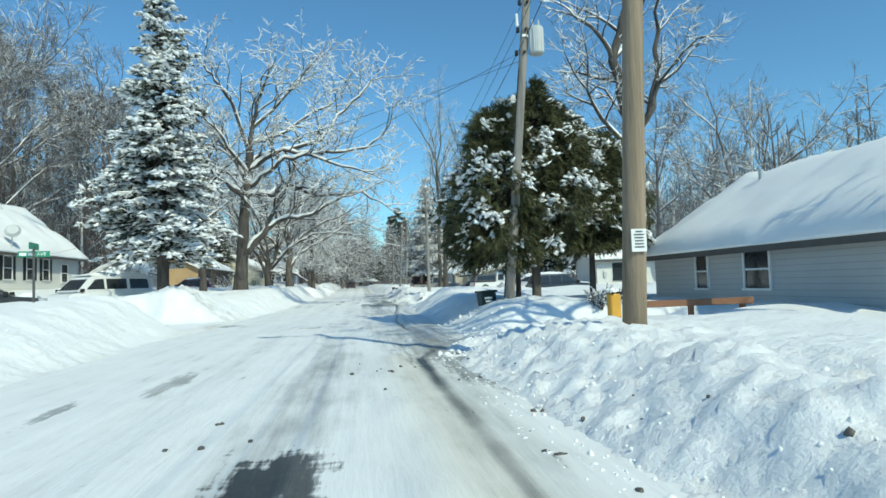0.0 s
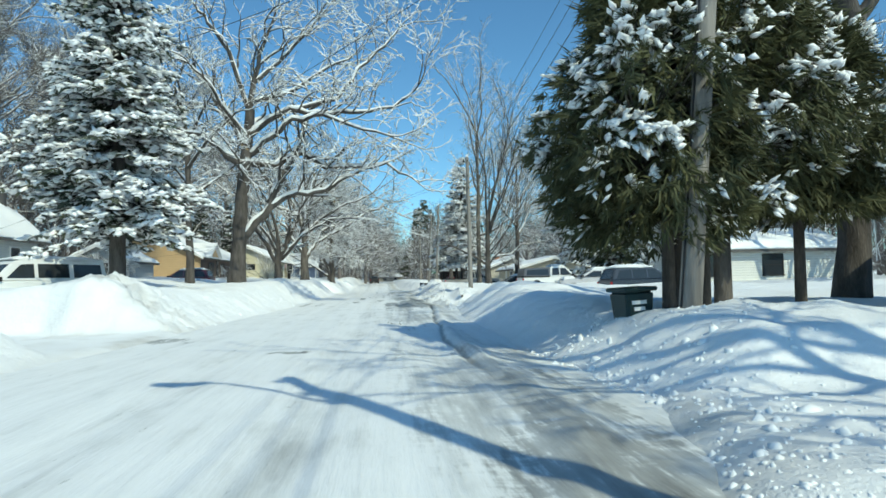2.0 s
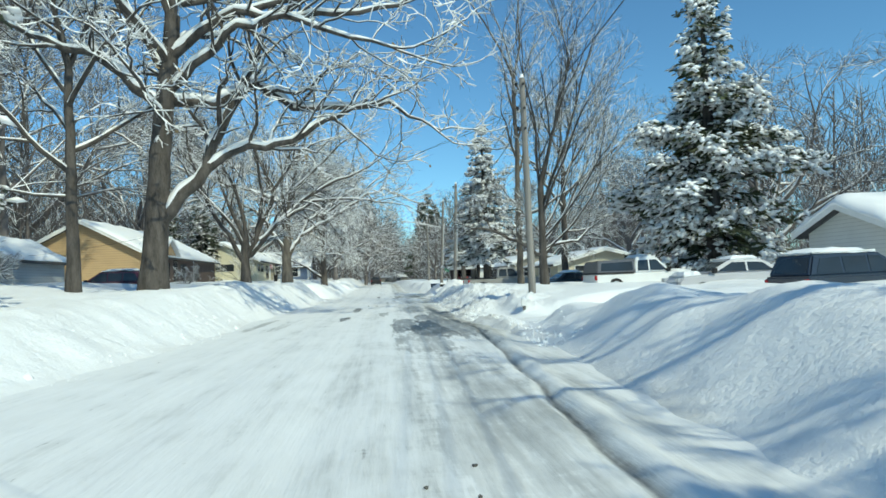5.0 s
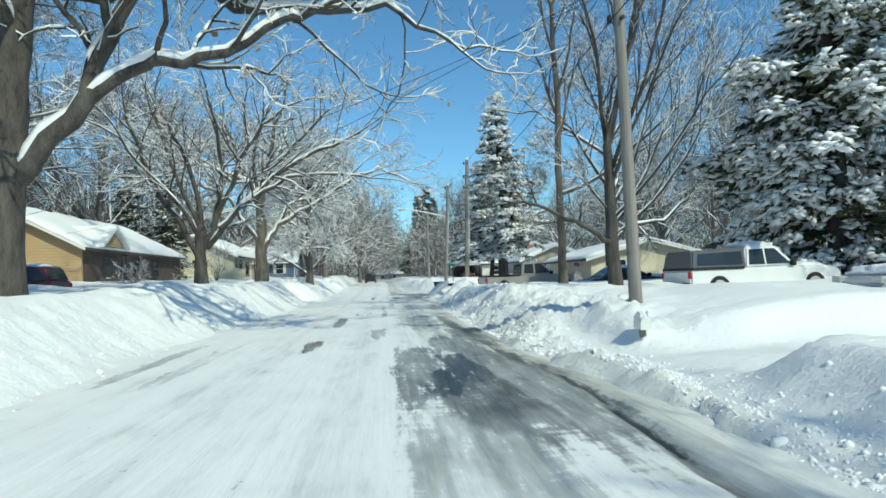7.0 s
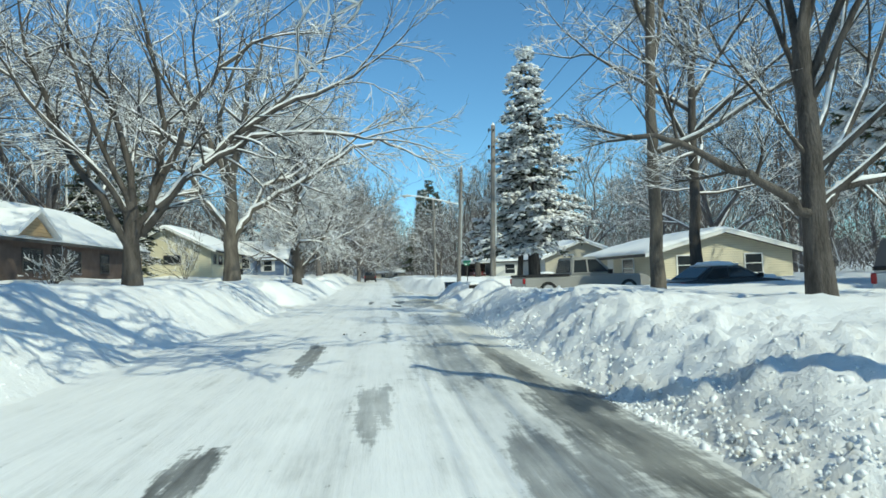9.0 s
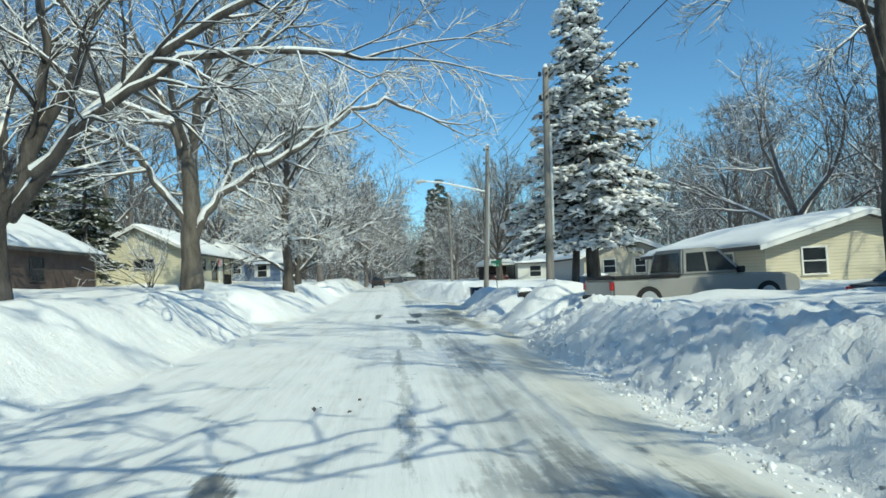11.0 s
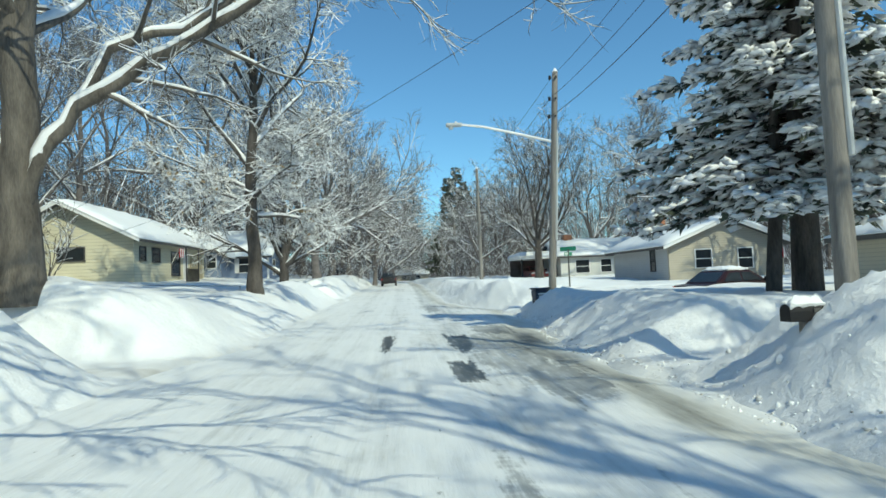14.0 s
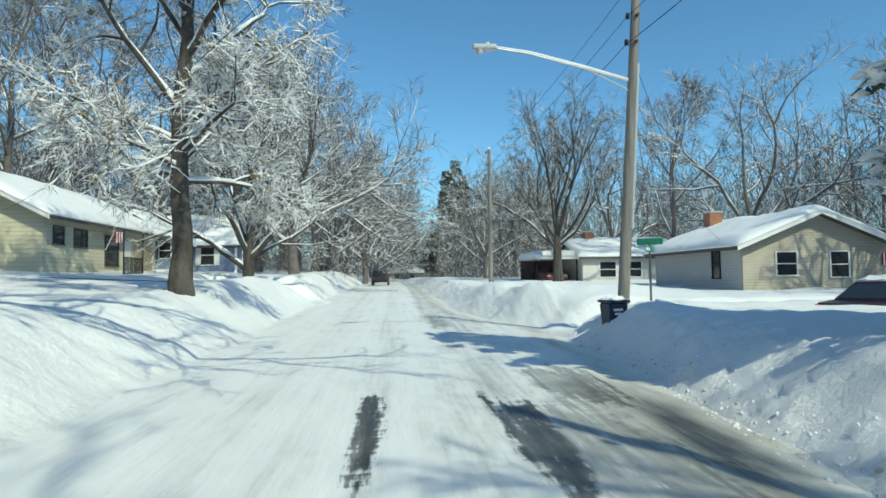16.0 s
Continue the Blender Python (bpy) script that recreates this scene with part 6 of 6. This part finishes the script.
vehicle("van", "white van parked behind the snow bank with a snowy roof", "van", "van", (0.72, 0.73, 0.73), -14.0, 36.4, 238, z=0.45)
vehicle("sedan", "dark sedan parked in a snowy side yard", "car", "sedan", (0.03, 0.03, 0.035), -15.6, 28.2, 20, z=0.55)
vehicle("minivan", "maroon minivan parked before the tan house", "car", "suv", (0.06, 0.012, 0.028), -16.3, 63.0, 180, z=0.95)
vehicle("suv", "dark blue suv with a snowy roof in a driveway", "suv", "suv", (0.02, 0.03, 0.05), 14.2, 41.6, 4, z=0.1)
vehicle("sedan", "silver sedan under a layer of snow", "car", "sedan", (0.5, 0.5, 0.52), 13.2, 46.6, 175, z=0.35)
tr = vehicle("pickup_truck", "white pickup truck with a dark-windowed bed cap", "pickup", "pickup", (0.74, 0.75, 0.75), 12.9, 54.0, 3, z=0.4)
part("bed_cap", greenhouse([(-2.72, 1.0), (-2.6, 1.62), (-0.72, 1.7), (-0.72, 1.0)], 0.94, 0.82, 1.0), paint("bed_cap_paint", (0.10, 0.10, 0.11)), tr, "dark bed cap with tinted windows")
for s in (-1, 1):
    part("cap_window", side_pane([(-2.5, 1.12), (-2.42, 1.5), (-0.85, 1.56), (-0.85, 1.12)], 0.94, 0.82, 1.0, 1.7, s), glass_dark, tr, "tinted cap window")
vehicle("pickup_truck", "grey pickup truck with an open bed and red tail lights", "pickup", "pickup", (0.30, 0.295, 0.28), 9.1, 70.3, 5, z=0.33, snow=False, size=1.07)
vehicle("sedan", "dark red sedan with a snowy roof beside the spruce", "car", "sedan", (0.03, 0.010, 0.011), 13.2, 90.2, 20, z=0.05)
vehicle("sedan", "dark sedan with red tail lights by the beige house", "car", "sedan", (0.035, 0.045, 0.055), 13.0, 65.3, 8, z=0.2)
vehicle("suv", "black suv standing on the far stretch of the street", "suv", "suv", (0.02, 0.02, 0.022), -1.5, 143.0, 90, z=0.95, snow=False)
vehicle("sedan", "dark car parked beyond the far snow bank", "car", "suv", (0.02, 0.02, 0.025), -8.6, 150.0, 80, z=1.75)
vehicle("sedan", "red car under the carport", "car", "sedan", (0.16, 0.02, 0.02), 13.4, 127.3, 270, z=1.05, snow=False)


# ---- utility poles, wires, street lamps ----
def pole(x, y, top, r=0.17, lean=(0, 0), mat=pole_grey, extras=()):
    z0 = gz(x, y) - 0.6
    foot, tip = Vector((x, y, z0)), Vector((x + lean[0], y + lean[1], top))
    p = thing("utility_pole", "weathered wooden utility pole standing in the snow", "utility pole", "poles along the street")
    b2 = cyl(r, r * 0.72, foot, tip, 18)
    bmesh.ops.subdivide_edges(b2, edges=[e for e in b2.edges if e.calc_length() > 2], cuts=6)
    part("shaft", b2, mat, p, smooth=True)
    d = (tip - foot) / (top - z0)
    at = lambda z: foot + d * (z - z0)
    for k, z in enumerate((top - 0.25, top - 1.15, top - 1.9)):
        c = at(z)
        part("insulator", join(cyl(0.045, 0.045, c + Vector((0, -0.2, 0)), c + Vector((0, 0.2, 0)), 8), cyl(0.06, 0.05, c + Vector((-0.22, 0, -0.06)), c + Vector((-0.22, 0, 0.1)), 10, 0.01)), black_iron, p)
    part("snow_cap", join(cyl(r * 0.74, 0.04, tip, tip + Vector((0, 0, 0.16)), 12)), twig_snow, p, "small cap of snow")
    if "transformer" in extras:
        c = at(top - 1.5) + Vector((0.36, -0.12, 0))
        tank = part("transformer", join(cyl(0.24, 0.24, c + Vector((0, 0, -0.45)), c + Vector((0, 0, 0.42)), 20, 0.03), cyl(0.04, 0.03, c + Vector((-0.1, 0, 0.42)), c + Vector((-0.1, 0, 0.66)), 8), cyl(0.04, 0.03, c + Vector((0.1, 0, 0.42)), c + Vector((0.1, 0, 0.66)), 8)), grey_tank, p, "grey transformer drum")
        for a in np.arange(0, 6.28, 0.52):
            fx, fy = c.x + 0.24 * math.cos(a), c.y + 0.24 * math.sin(a)
            part("cooling_fin", box(fx - 0.012, fx + 0.012, fy - 0.012, fy + 0.012, c.z - 0.35, c.z + 0.3), grey_tank, tank)
        part("bracket", box(c.x - 0.45, c.x - 0.2, c.y - 0.04, c.y + 0.04, c.z + 0.1, c.z + 0.18), galv, tank)
        part("cutout", cyl(0.05, 0.04, at(top - 1.0) + Vector((-0.25, 0, 0)), at(top - 0.6) + Vector((-0.3, 0, 0)), 8), white_paint, p, "white fuse cutout")
        part("ground_wire", cyl(0.015, 0.015, at(0.6) + Vector((-r, -0.06, 0)), at(top - 2.4) + Vector((-r * 0.8, -0.06, 0)), 8), black_iron, p)
    if "guard" in extras:
        part("cable_guard", cyl(0.05, 0.05, at(3.0) + Vector((0.12, -0.12, 0)), at(top - 2.5) + Vector((0.1, -0.1, 0)), 8), grey_tank, p)
    return p, at


def lamp_arm(p, at, z, reach, rise, y_off=-0.4):
    a = at(z)
    tip = a + Vector((-reach, y_off, rise))
    pts = [a, a + Vector((-reach * 0.35, y_off * 0.35, rise * 0.42)), a + Vector((-reach * 0.75, y_off * 0.75, rise * 0.86)), tip]
    arm = part("lamp_arm", mesh_data("lamp_arm", *tubes([(np.array([q[:] for q in pts]), [0.026] * 4, 8)]), galv), None, p, "galvanised lamp arm")
    lo = at(z - 0.28)
    part("brace", mesh_data("brace", *tubes([(np.array([lo[:], pts[1][:]]), [0.02, 0.02], 6)]), galv), None, arm)
    part("arm_snow", mesh_data("arm_snow", *tubes([(np.array([[q[0], q[1], q[2] + 0.05] for q in pts]), [0.03, 0.04, 0.035, 0.02], 6)]), twig_snow), None, arm, "strip of snow")
    head = join(box(tip.x - 0.62, tip.x + 0.05, tip.y - 0.13, tip.y + 0.13, tip.z - 0.06, tip.z + 0.09, 0.05, 3), cyl(0.12, 0.09, (tip.x - 0.42, tip.y, tip.z - 0.05), (tip.x - 0.42, tip.y, tip.z - 0.16), 14))
    hd = part("lamp_head", head, grey_tank, p, "grey cobra-head street lamp, unlit")
    part("photocell", cyl(0.05, 0.05, (tip.x - 0.2, tip.y, tip.z + 0.08), (tip.x - 0.2, tip.y, tip.z + 0.16), 10), white_paint, hd)


p1, at1 = pole(4.14, 8.4, 10.6, 0.18, (0.5, 0.0), pole_wood)
lamp_arm(p1, at1, 8.5, 1.35, 1.35, 0.6)
p2, at2 = pole(4.68, 18.35, 10.45, 0.17, (1.05, 0.05), pole_grey, ("transformer",))
p3, at3 = pole(5.45, 46.2, 8.7, 0.14, (-0.05, 0))
p5, at5 = pole(5.78, 73.9, 9.3, 0.15, (0.45, 0.7), extras=("guard",))
p6, at6 = pole(6.3, 92.1, 10.15, 0.17, (0.5, -0.5), extras=("guard",))
lamp_arm(p6, at6, 7.15, 4.0, 0.75)
p7, at7 = pole(6.9, 119.2, 11.0, 0.17)
p8, at8 = pole(7.3, 148.0, 11.0, 0.17)
lamp_arm(p8, at8, 8.0, 3.4, 0.7)
p9, at9 = pole(7.6, 178.0, 11.0, 0.17)
p0, at0 = pole(3.4, -22.0, 10.3, 0.17)


def wire(name, a, b, sag, r=0.012, label="thin black overhead wire along the poles"):
    a, b = Vector(a), Vector(b)
    pts = []
    for i in range(25):
        u = i / 24
        q = a.lerp(b, u)
        q.z -= sag * 4 * u * (1 - u)
        pts.append(q[:])
    ob = new(name, mesh_data(name, *tubes([(np.array(pts), [r] * 25, 5)]), wire_mat))
    return tagged(ob, label, "wire", "overhead wires")


LINE = [(at0, 10.3), (at1, 10.6), (at2, 10.45), (at3, 8.7), (at5, 9.3), (at6, 10.15), (at7, 11.0), (at8, 11.0), (at9, 11.0)]
for (fa, ta), (fb, tb) in zip(LINE, LINE[1:]):
    for k, (dz, dx, rr) in enumerate(((0.15, -0.1, 0.008), (1.1, -0.2, 0.009), (1.9, -0.2, 0.012))):
        A, B = fa(ta - dz), fb(tb - dz)
        A.x += dx
        B.x += dx
        wire("overhead_wire", A, B, 0.012 * (B - A).length + 0.1, rr)
# service drops over the street
for f, t, dest in ((at2, 10.45 - 1.8, (-20.1, 43.0, 4.1)), (at2, 10.45 - 2.1, (-20.0, 30.0, 5.2)), (at3, 8.7 - 1.0, (-19.0, 73.6, 5.0)), (at3, 8.7 - 1.2, (-18.4, 58.0, 3.4)), (at5, 9.3 - 1.2, (-17.8, 104.5, 5.0)),
                   (at5, 9.3 - 1.6, (14.0, 71.0, 3.3)), (at6, 10.15 - 2.3, (15.0, 102.5, 3.3)), (at2, 10.45 - 2.4, (17.0, 43.0, 3.4)), (at1, 10.6 - 1.8, (12.0, 25.0, 4.2))):
    wire("service_wire", f(t), dest, 0.9, 0.007, "black service wire running to a house")


# ---- small street things ----
def bars(parent, x, y, z, w, rows, h, mat, gap=None):
    gap = gap or h * 0.6
    rng = random.Random(int(abs(x * 37 + z * 91)))
    for i in range(rows):
        ww = w * rng.uniform(0.6, 0.95)
        zz = z - i * (h + gap)
        part("print_bar", box(x - ww / 2, x + ww / 2, y - 0.004, y, zz - h, zz), mat, parent)


notice = thing("notice", "small white paper notice tacked to the pole", "sign")
part("sheet", box(4.09, 4.32, 8.19, 8.198, 1.72, 2.05), white_paint, notice)
bars(notice, 4.205, 8.189, 2.02, 0.17, 6, 0.018, print_ink, 0.027)

post = thing("marker_post", "stubby yellow marker post in the snow", "post")
part("shaft", box(4.62, 4.82, 10.3, 10.5, -0.1, 1.08, 0.03, 2), orange_post, post)
part("snow_cap", snow_pad(4.62, 4.82, 0.1, 0, 0.07, 3), snow_mat, post, "little snow cap", local=Matrix.Translation((0, 10.4, 1.075)))
rail = thing("low_rail", "low red-brown board rail beside the yard", "rail")
part("board", box(5.75, 8.6, 12.05, 12.12, 0.70, 0.84, 0.01, 1), brown_rail, rail)
for px in (5.85, 7.2, 8.4):
    part("post", box(px - 0.05, px + 0.05, 12.12, 12.22, 0.0, 0.84, 0.01, 1), brown_rail, rail)


def street_sign(x, y, top, label, text, turn):
    s = thing("street_sign", label, "street sign", at=pose(x, y, 0, 0, 0, turn))
    z0 = gz(x, y) - 0.4
    part("post", cyl(0.032, 0.032, (0, 0, z0), (0, 0, top), 10), sign_post, s)
    a = part("blade", box(-0.38, 0.38, -0.006, 0.006, top - 0.28, top - 0.12, 0.004, 1), green_sign, s, "green name blade")
    b = part("blade", box(-0.006, 0.006, -0.36, 0.36, top - 0.08, top + 0.1, 0.004, 1), green_sign, s, "green cross blade")
    part("print_bar", box(-0.34, -0.17, -0.012, -0.007, top - 0.24, top - 0.16), white_paint, a)
    part("print_bar", box(-0.13, 0.03, -0.012, -0.007, top - 0.24, top - 0.16), white_paint, a)
    if text:
        cu = bpy.data.curves.new("word", "FONT")
        cu.body, cu.size, cu.extrude = text, 0.13, 0.002
        cu.materials.append(white_paint)
        o = new("word", cu)
        o.parent = a
        o.matrix_basis = pose(0.07, -0.009, top - 0.245, 90, 0, 0)
    return s


street_sign(-8.4, 17.5, 2.72, "green street name sign on a thin steel post", "AVE", 8)
street_sign(7.0, 91.7, 2.6, "green street name sign on a thin steel post", "", 50)


def trash_bin(x, y, z, rot, mat, label, snowy=True, tilt=0):
    t = thing("trash_bin", label, "trash bin", at=pose(x, y, z, 0, tilt, rot) @ Matrix.Scale(0.85, 4))
    b2 = box(-0.3, 0.3, -0.33, 0.33, 0, 0.95)
    for v in b2.verts:
        if v.co.z < 0.1:
            v.co.x *= 0.78
            v.co.y *= 0.78
    bmesh.ops.bevel(b2, geom=b2.edges[:], offset=0.05, segments=3, affect="EDGES")
    part("body", b2, mat, t)
    part("lid", box(-0.34, 0.34, -0.38, 0.36, 0.94, 1.02, 0.03, 2), mat, t, "hinged lid")
    part("handle", cyl(0.02, 0.02, (-0.22, 0.4, 0.95), (0.22, 0.4, 0.95), 8), mat, t)
    for s in (-1, 1):
        part("wheel", cyl(0.1, 0.1, (s * 0.27 - 0.03, 0.28, 0.08), (s * 0.27 + 0.03, 0.28, 0.08), 14), rubber, t)
    if snowy:
        part("lid_snow", snow_pad(-0.3, 0.3, 0.32, 1.0, 0.09, 4), snow_mat, t, "snow on the lid")
    bars(t, -0.04, -0.332, 0.78, 0.36, 2, 0.07, white_paint, 0.05)
    return t


trash_bin(4.25, 19.25, 0.22, 8, bin_green, "dark green trash bin sunk in the snow bank", snowy=False, tilt=-3)
trash_bin(5.3, 90.0, 0.2, 10, bin_blue, "dark blue trash bin half buried in the snow bank")
trash_bin(5.62, 90.8, 0.2, -5, bin_green, "dark green trash bin half buried in the snow bank")


def mailbox(x, y, z, rot, label, mat=black_iron):
    m = thing("mailbox", label, "mailbox", at=pose(x, y, z, 0, 0, rot))
    part("post", box(-0.05, 0.05, -0.05, 0.05, -0.8, 0.75, 0.008, 1), pole_grey, m)
    prof = [(-0.09, 0.75)] + [(0.09 * -math.cos(a), 0.87 + 0.09 * math.sin(a)) for a in np.linspace(0, math.pi, 9)] + [(0.09, 0.75)]
    part("box", prism(prof, "x", -0.26, 0.26), mat, m, "metal box")
    part("flag", box(0.05, 0.17, -0.105, -0.095, 0.85, 0.90), sign_post, m, "small dull flag")
    part("box_snow", snow_pad(-0.25, 0.25, 0.085, 0.93, 0.1, 8), snow_mat, m, "cap of snow")
    return m


mailbox(4.75, 73.3, gz(4.75, 73.3) - 0.68, 5, "dark mailbox on a post sunk in the snow bank")
mailbox(4.65, 44.1, gz(4.65, 44.1) - 0.62, 80, "pale mailbox on a post sunk in the snow bank", white_paint)

# low wire fence before the cream house
fence = thing("wire_fence", "low dark wire fence across the snowy yard", "fence")
for i in range(4):
    zt = 2.08 - 0.14 * i
    part("post", cyl(0.025, 0.025, (-18.0 + 3.05 * i, 100.6, 0.8), (-18.0 + 3.05 * i, 100.6, zt), 8), black_iron, fence)
part("top_wire", cyl(0.014, 0.014, (-18.0, 100.6, 2.06), (-8.85, 100.6, 1.64), 8), black_iron, fence)


def porch_flag(x, y, z, rz, label):
    f = thing("porch_flag", label, "flag", at=pose(x, y, z, 0, 0, rz))
    part("staff", cyl(0.02, 0.02, (0, 0, 0), (0, -0.65, 1.1), 8), white_paint, f)
    for i in range(6):
        part("stripe", box(0.02 + 0.09 * i, 0.11 + 0.09 * i, -0.62, -0.61, 0.42, 1.02), tail_red if i % 2 == 0 else white_paint, f)


porch_flag(23.0, 103.15, 1.6, 0, "small red and white striped flag by a house")
porch_flag(-15.9, 110.2, 3.4, 70, "small red and white striped flag on the cream house")


def shrub(x, y, h, seed, label, leafy=True):
    rng = np.random.RandomState(seed)
    out = []
    for k in range(9):
        a, e = rng.rand() * 6.28, rng.uniform(0.6, 1.35)
        d = np.array([np.cos(a) * np.cos(e), np.sin(a) * np.cos(e), np.sin(e)])
        grow(rng, out, np.array([0, 0, -0.2]), d, h * rng.uniform(0.5, 0.8), 0.03, 2, dict(BASE, kids=[4, 4, 5, 4], levels=4, spread=(25, 60)))
    t = thing("shrub", label, "shrub", at=pose(x, y, gz(x, y), 0, 0, 0))
    V, F = tubes([(p, r, 4) for p, r, l in out])
    tagged(part("wood", mesh_data("bush_wood", V, F, bark), None, t), kind="stuff")
    caps = [(p + np.array([0, 0, 0.02]), np.maximum(r * 0.8, 0.014), 3) for p, r, l in out if l >= 3 and rng.rand() < 0.55]
    V, F = tubes(caps)
    tagged(part("branch_snow", mesh_data("shrub_snow", V, F, twig_snow), None, t, "snow on the twigs"), kind="stuff")
    return t


shrub(-18.6, 54.5, 2.2, 1, "dense dark shrub dusted with snow beside the shed")
shrub(-20.0, 54.8, 1.9, 2, "dense dark shrub dusted with snow beside the shed")
shrub(-15.1, 93.4, 4.6, 3, "leggy brown shrub at the house corner")
shrub(6.6, 15.6, 0.7, 6, "small snowy shrub poking through the snow")
shrub(-15.2, 74.0, 1.8, 7, "low brown shrub by the tan house")


# loose lumps thrown up along the plough's edge
def snow_clods(name, count, seed, y0, y1, label, mat, size, spread, side=1):
    rng = np.random.RandomState(seed)
    b4 = bmesh.new()
    bmesh.ops.create_icosphere(b4, subdivisions=1, radius=1.0)
    BV = np.array([v.co[:] for v in b4.verts])
    BF = np.array([[v.index for v in f.verts] for f in b4.faces])
    b4.free()
    y = rng.uniform(y0, y1, count)
    edge = right_edge(y) if side > 0 else left_edge(y)
    x = edge + side * (0.15 + np.abs(rng.randn(count)) * spread)
    z = np.maximum(ground_height(x, y), road_height(x, y))
    s = size * np.exp(rng.randn(count) * 0.5)
    V = BV[None] * (1 + rng.uniform(-0.45, 0.45, (count, len(BV), 1))) * s[:, None, None] * rng.uniform(0.6, 1.5, (count, 1, 3))
    V = V + np.stack([x, y, z - s * 0.25], -1)[:, None]
    F = (BF[None] + np.arange(count)[:, None, None] * len(BV)).reshape(-1, 3)
    ob = new(name, mesh_data(name, V.reshape(-1, 3), F, mat, smooth=True))
    return tagged(ob, label, "snow lumps", kind="stuff")


dirty_snow = material("dirty_snow", (0.42, 0.40, 0.36), 0.7, vary=0.35, scale=4, fine=20, bump=0.4, tint=(0.75, 0.75, 0.73))
dark_ice = material("dirty_ice", (0.10, 0.095, 0.085), 0.5, vary=0.3, bump=0.3)
snow_clods("snow_clods", 2600, 41, 46, 69, "broken lumps of snow along the ploughed edge", snow_mat, 0.013, 0.7)
snow_clods("snow_clods", 2400, 42, 36, 50, "crumbled ridge of snow along the ploughed edge", snow_mat, 0.013, 0.45)
snow_clods("snow_clods", 900, 43, 69, 92, "broken lumps of snow along the ploughed edge", snow_mat, 0.013, 0.5)
snow_clods("snow_clods", 700, 47, 0, 13, "broken lumps of snow along the ploughed edge", snow_mat, 0.011, 0.8)
snow_clods("snow_clods", 900, 49, 11, 20, "broken lumps of snow beside the buried bin", snow_mat, 0.018, 0.9)
snow_clods("snow_clods", 400, 48, 26, 70, "broken lumps of snow along the ploughed edge", snow_mat, 0.014, 0.8, side=-1)
snow_clods("dirty_clods", 700, 44, 44, 90, "grey dirty lumps of slush at the road edge", dirty_snow, 0.013, 0.25)
snow_clods("ice_clods", 45, 46, 2, 12, "dark specks of dirty ice on the bank", dark_ice, 0.02, 0.6)


def road_specks(count, seed):
    """Small dark crumbs of ice dropped on the packed snow, in loose clusters."""
    rng = np.random.RandomState(seed)
    for i in range(count):
        cx, cy = ((0.55, 8.6), (0.3, 9.4), (-1.3, 5.6), (0.5, 27.5), (-0.6, 61.0))[i % 5]
        x, y = cx + rng.randn() * 0.25, cy + rng.randn() * 0.6
        r = rng.uniform(0.015, 0.032)
        b5 = bmesh.new()
        bmesh.ops.create_icosphere(b5, subdivisions=1, radius=r)
        for v in b5.verts:
            v.co *= rng.uniform(0.7, 1.3)
            v.co.z *= 0.7
        t = thing("ice_lump", "small dark lump of dirty ice on the packed snow", "ice lump", "ice lumps on the street", at=pose(x, y, float(road_height(np.array([x]), np.array([y]))[0]) + r * 0.3, 0, 0, rng.uniform(0, 360)))
        part("lump", b5, dark_ice, t)


road_specks(25, 77)


# distant line of woods
def backdrop():
    rng = np.random.RandomState(9)
    n = 720
    ang = np.linspace(0, 2 * np.pi, n, endpoint=False)
    R = 620.0
    V, F = [], []
    for i, a in enumerate(ang):
        hgt = 17 + 9 * float(vnoise(np.array(i * 0.21), np.array(2.0))) + 5 * rng.rand()
        V += [(R * np.cos(a), 40 + R * np.sin(a), -3), (R * np.cos(a), 40 + R * np.sin(a), hgt)]
        j = (i + 1) % n
        F.append([2 * i, 2 * j, 2 * j + 1, 2 * i + 1])
    m = material("distant_woods", (0.13, 0.125, 0.13), 0.95, vary=0.4, scale=0.25, fine=2.0, bump=0, stretch=(1, 1, 0.3), spec=0.0, tint=(0.34, 0.34, 0.36))
    ob = new("backdrop", mesh_data("backdrop", V, F, m, smooth=False))
    return tagged(ob, "distant line of grey winter woods on the horizon", "backdrop", kind="structure")


backdrop()
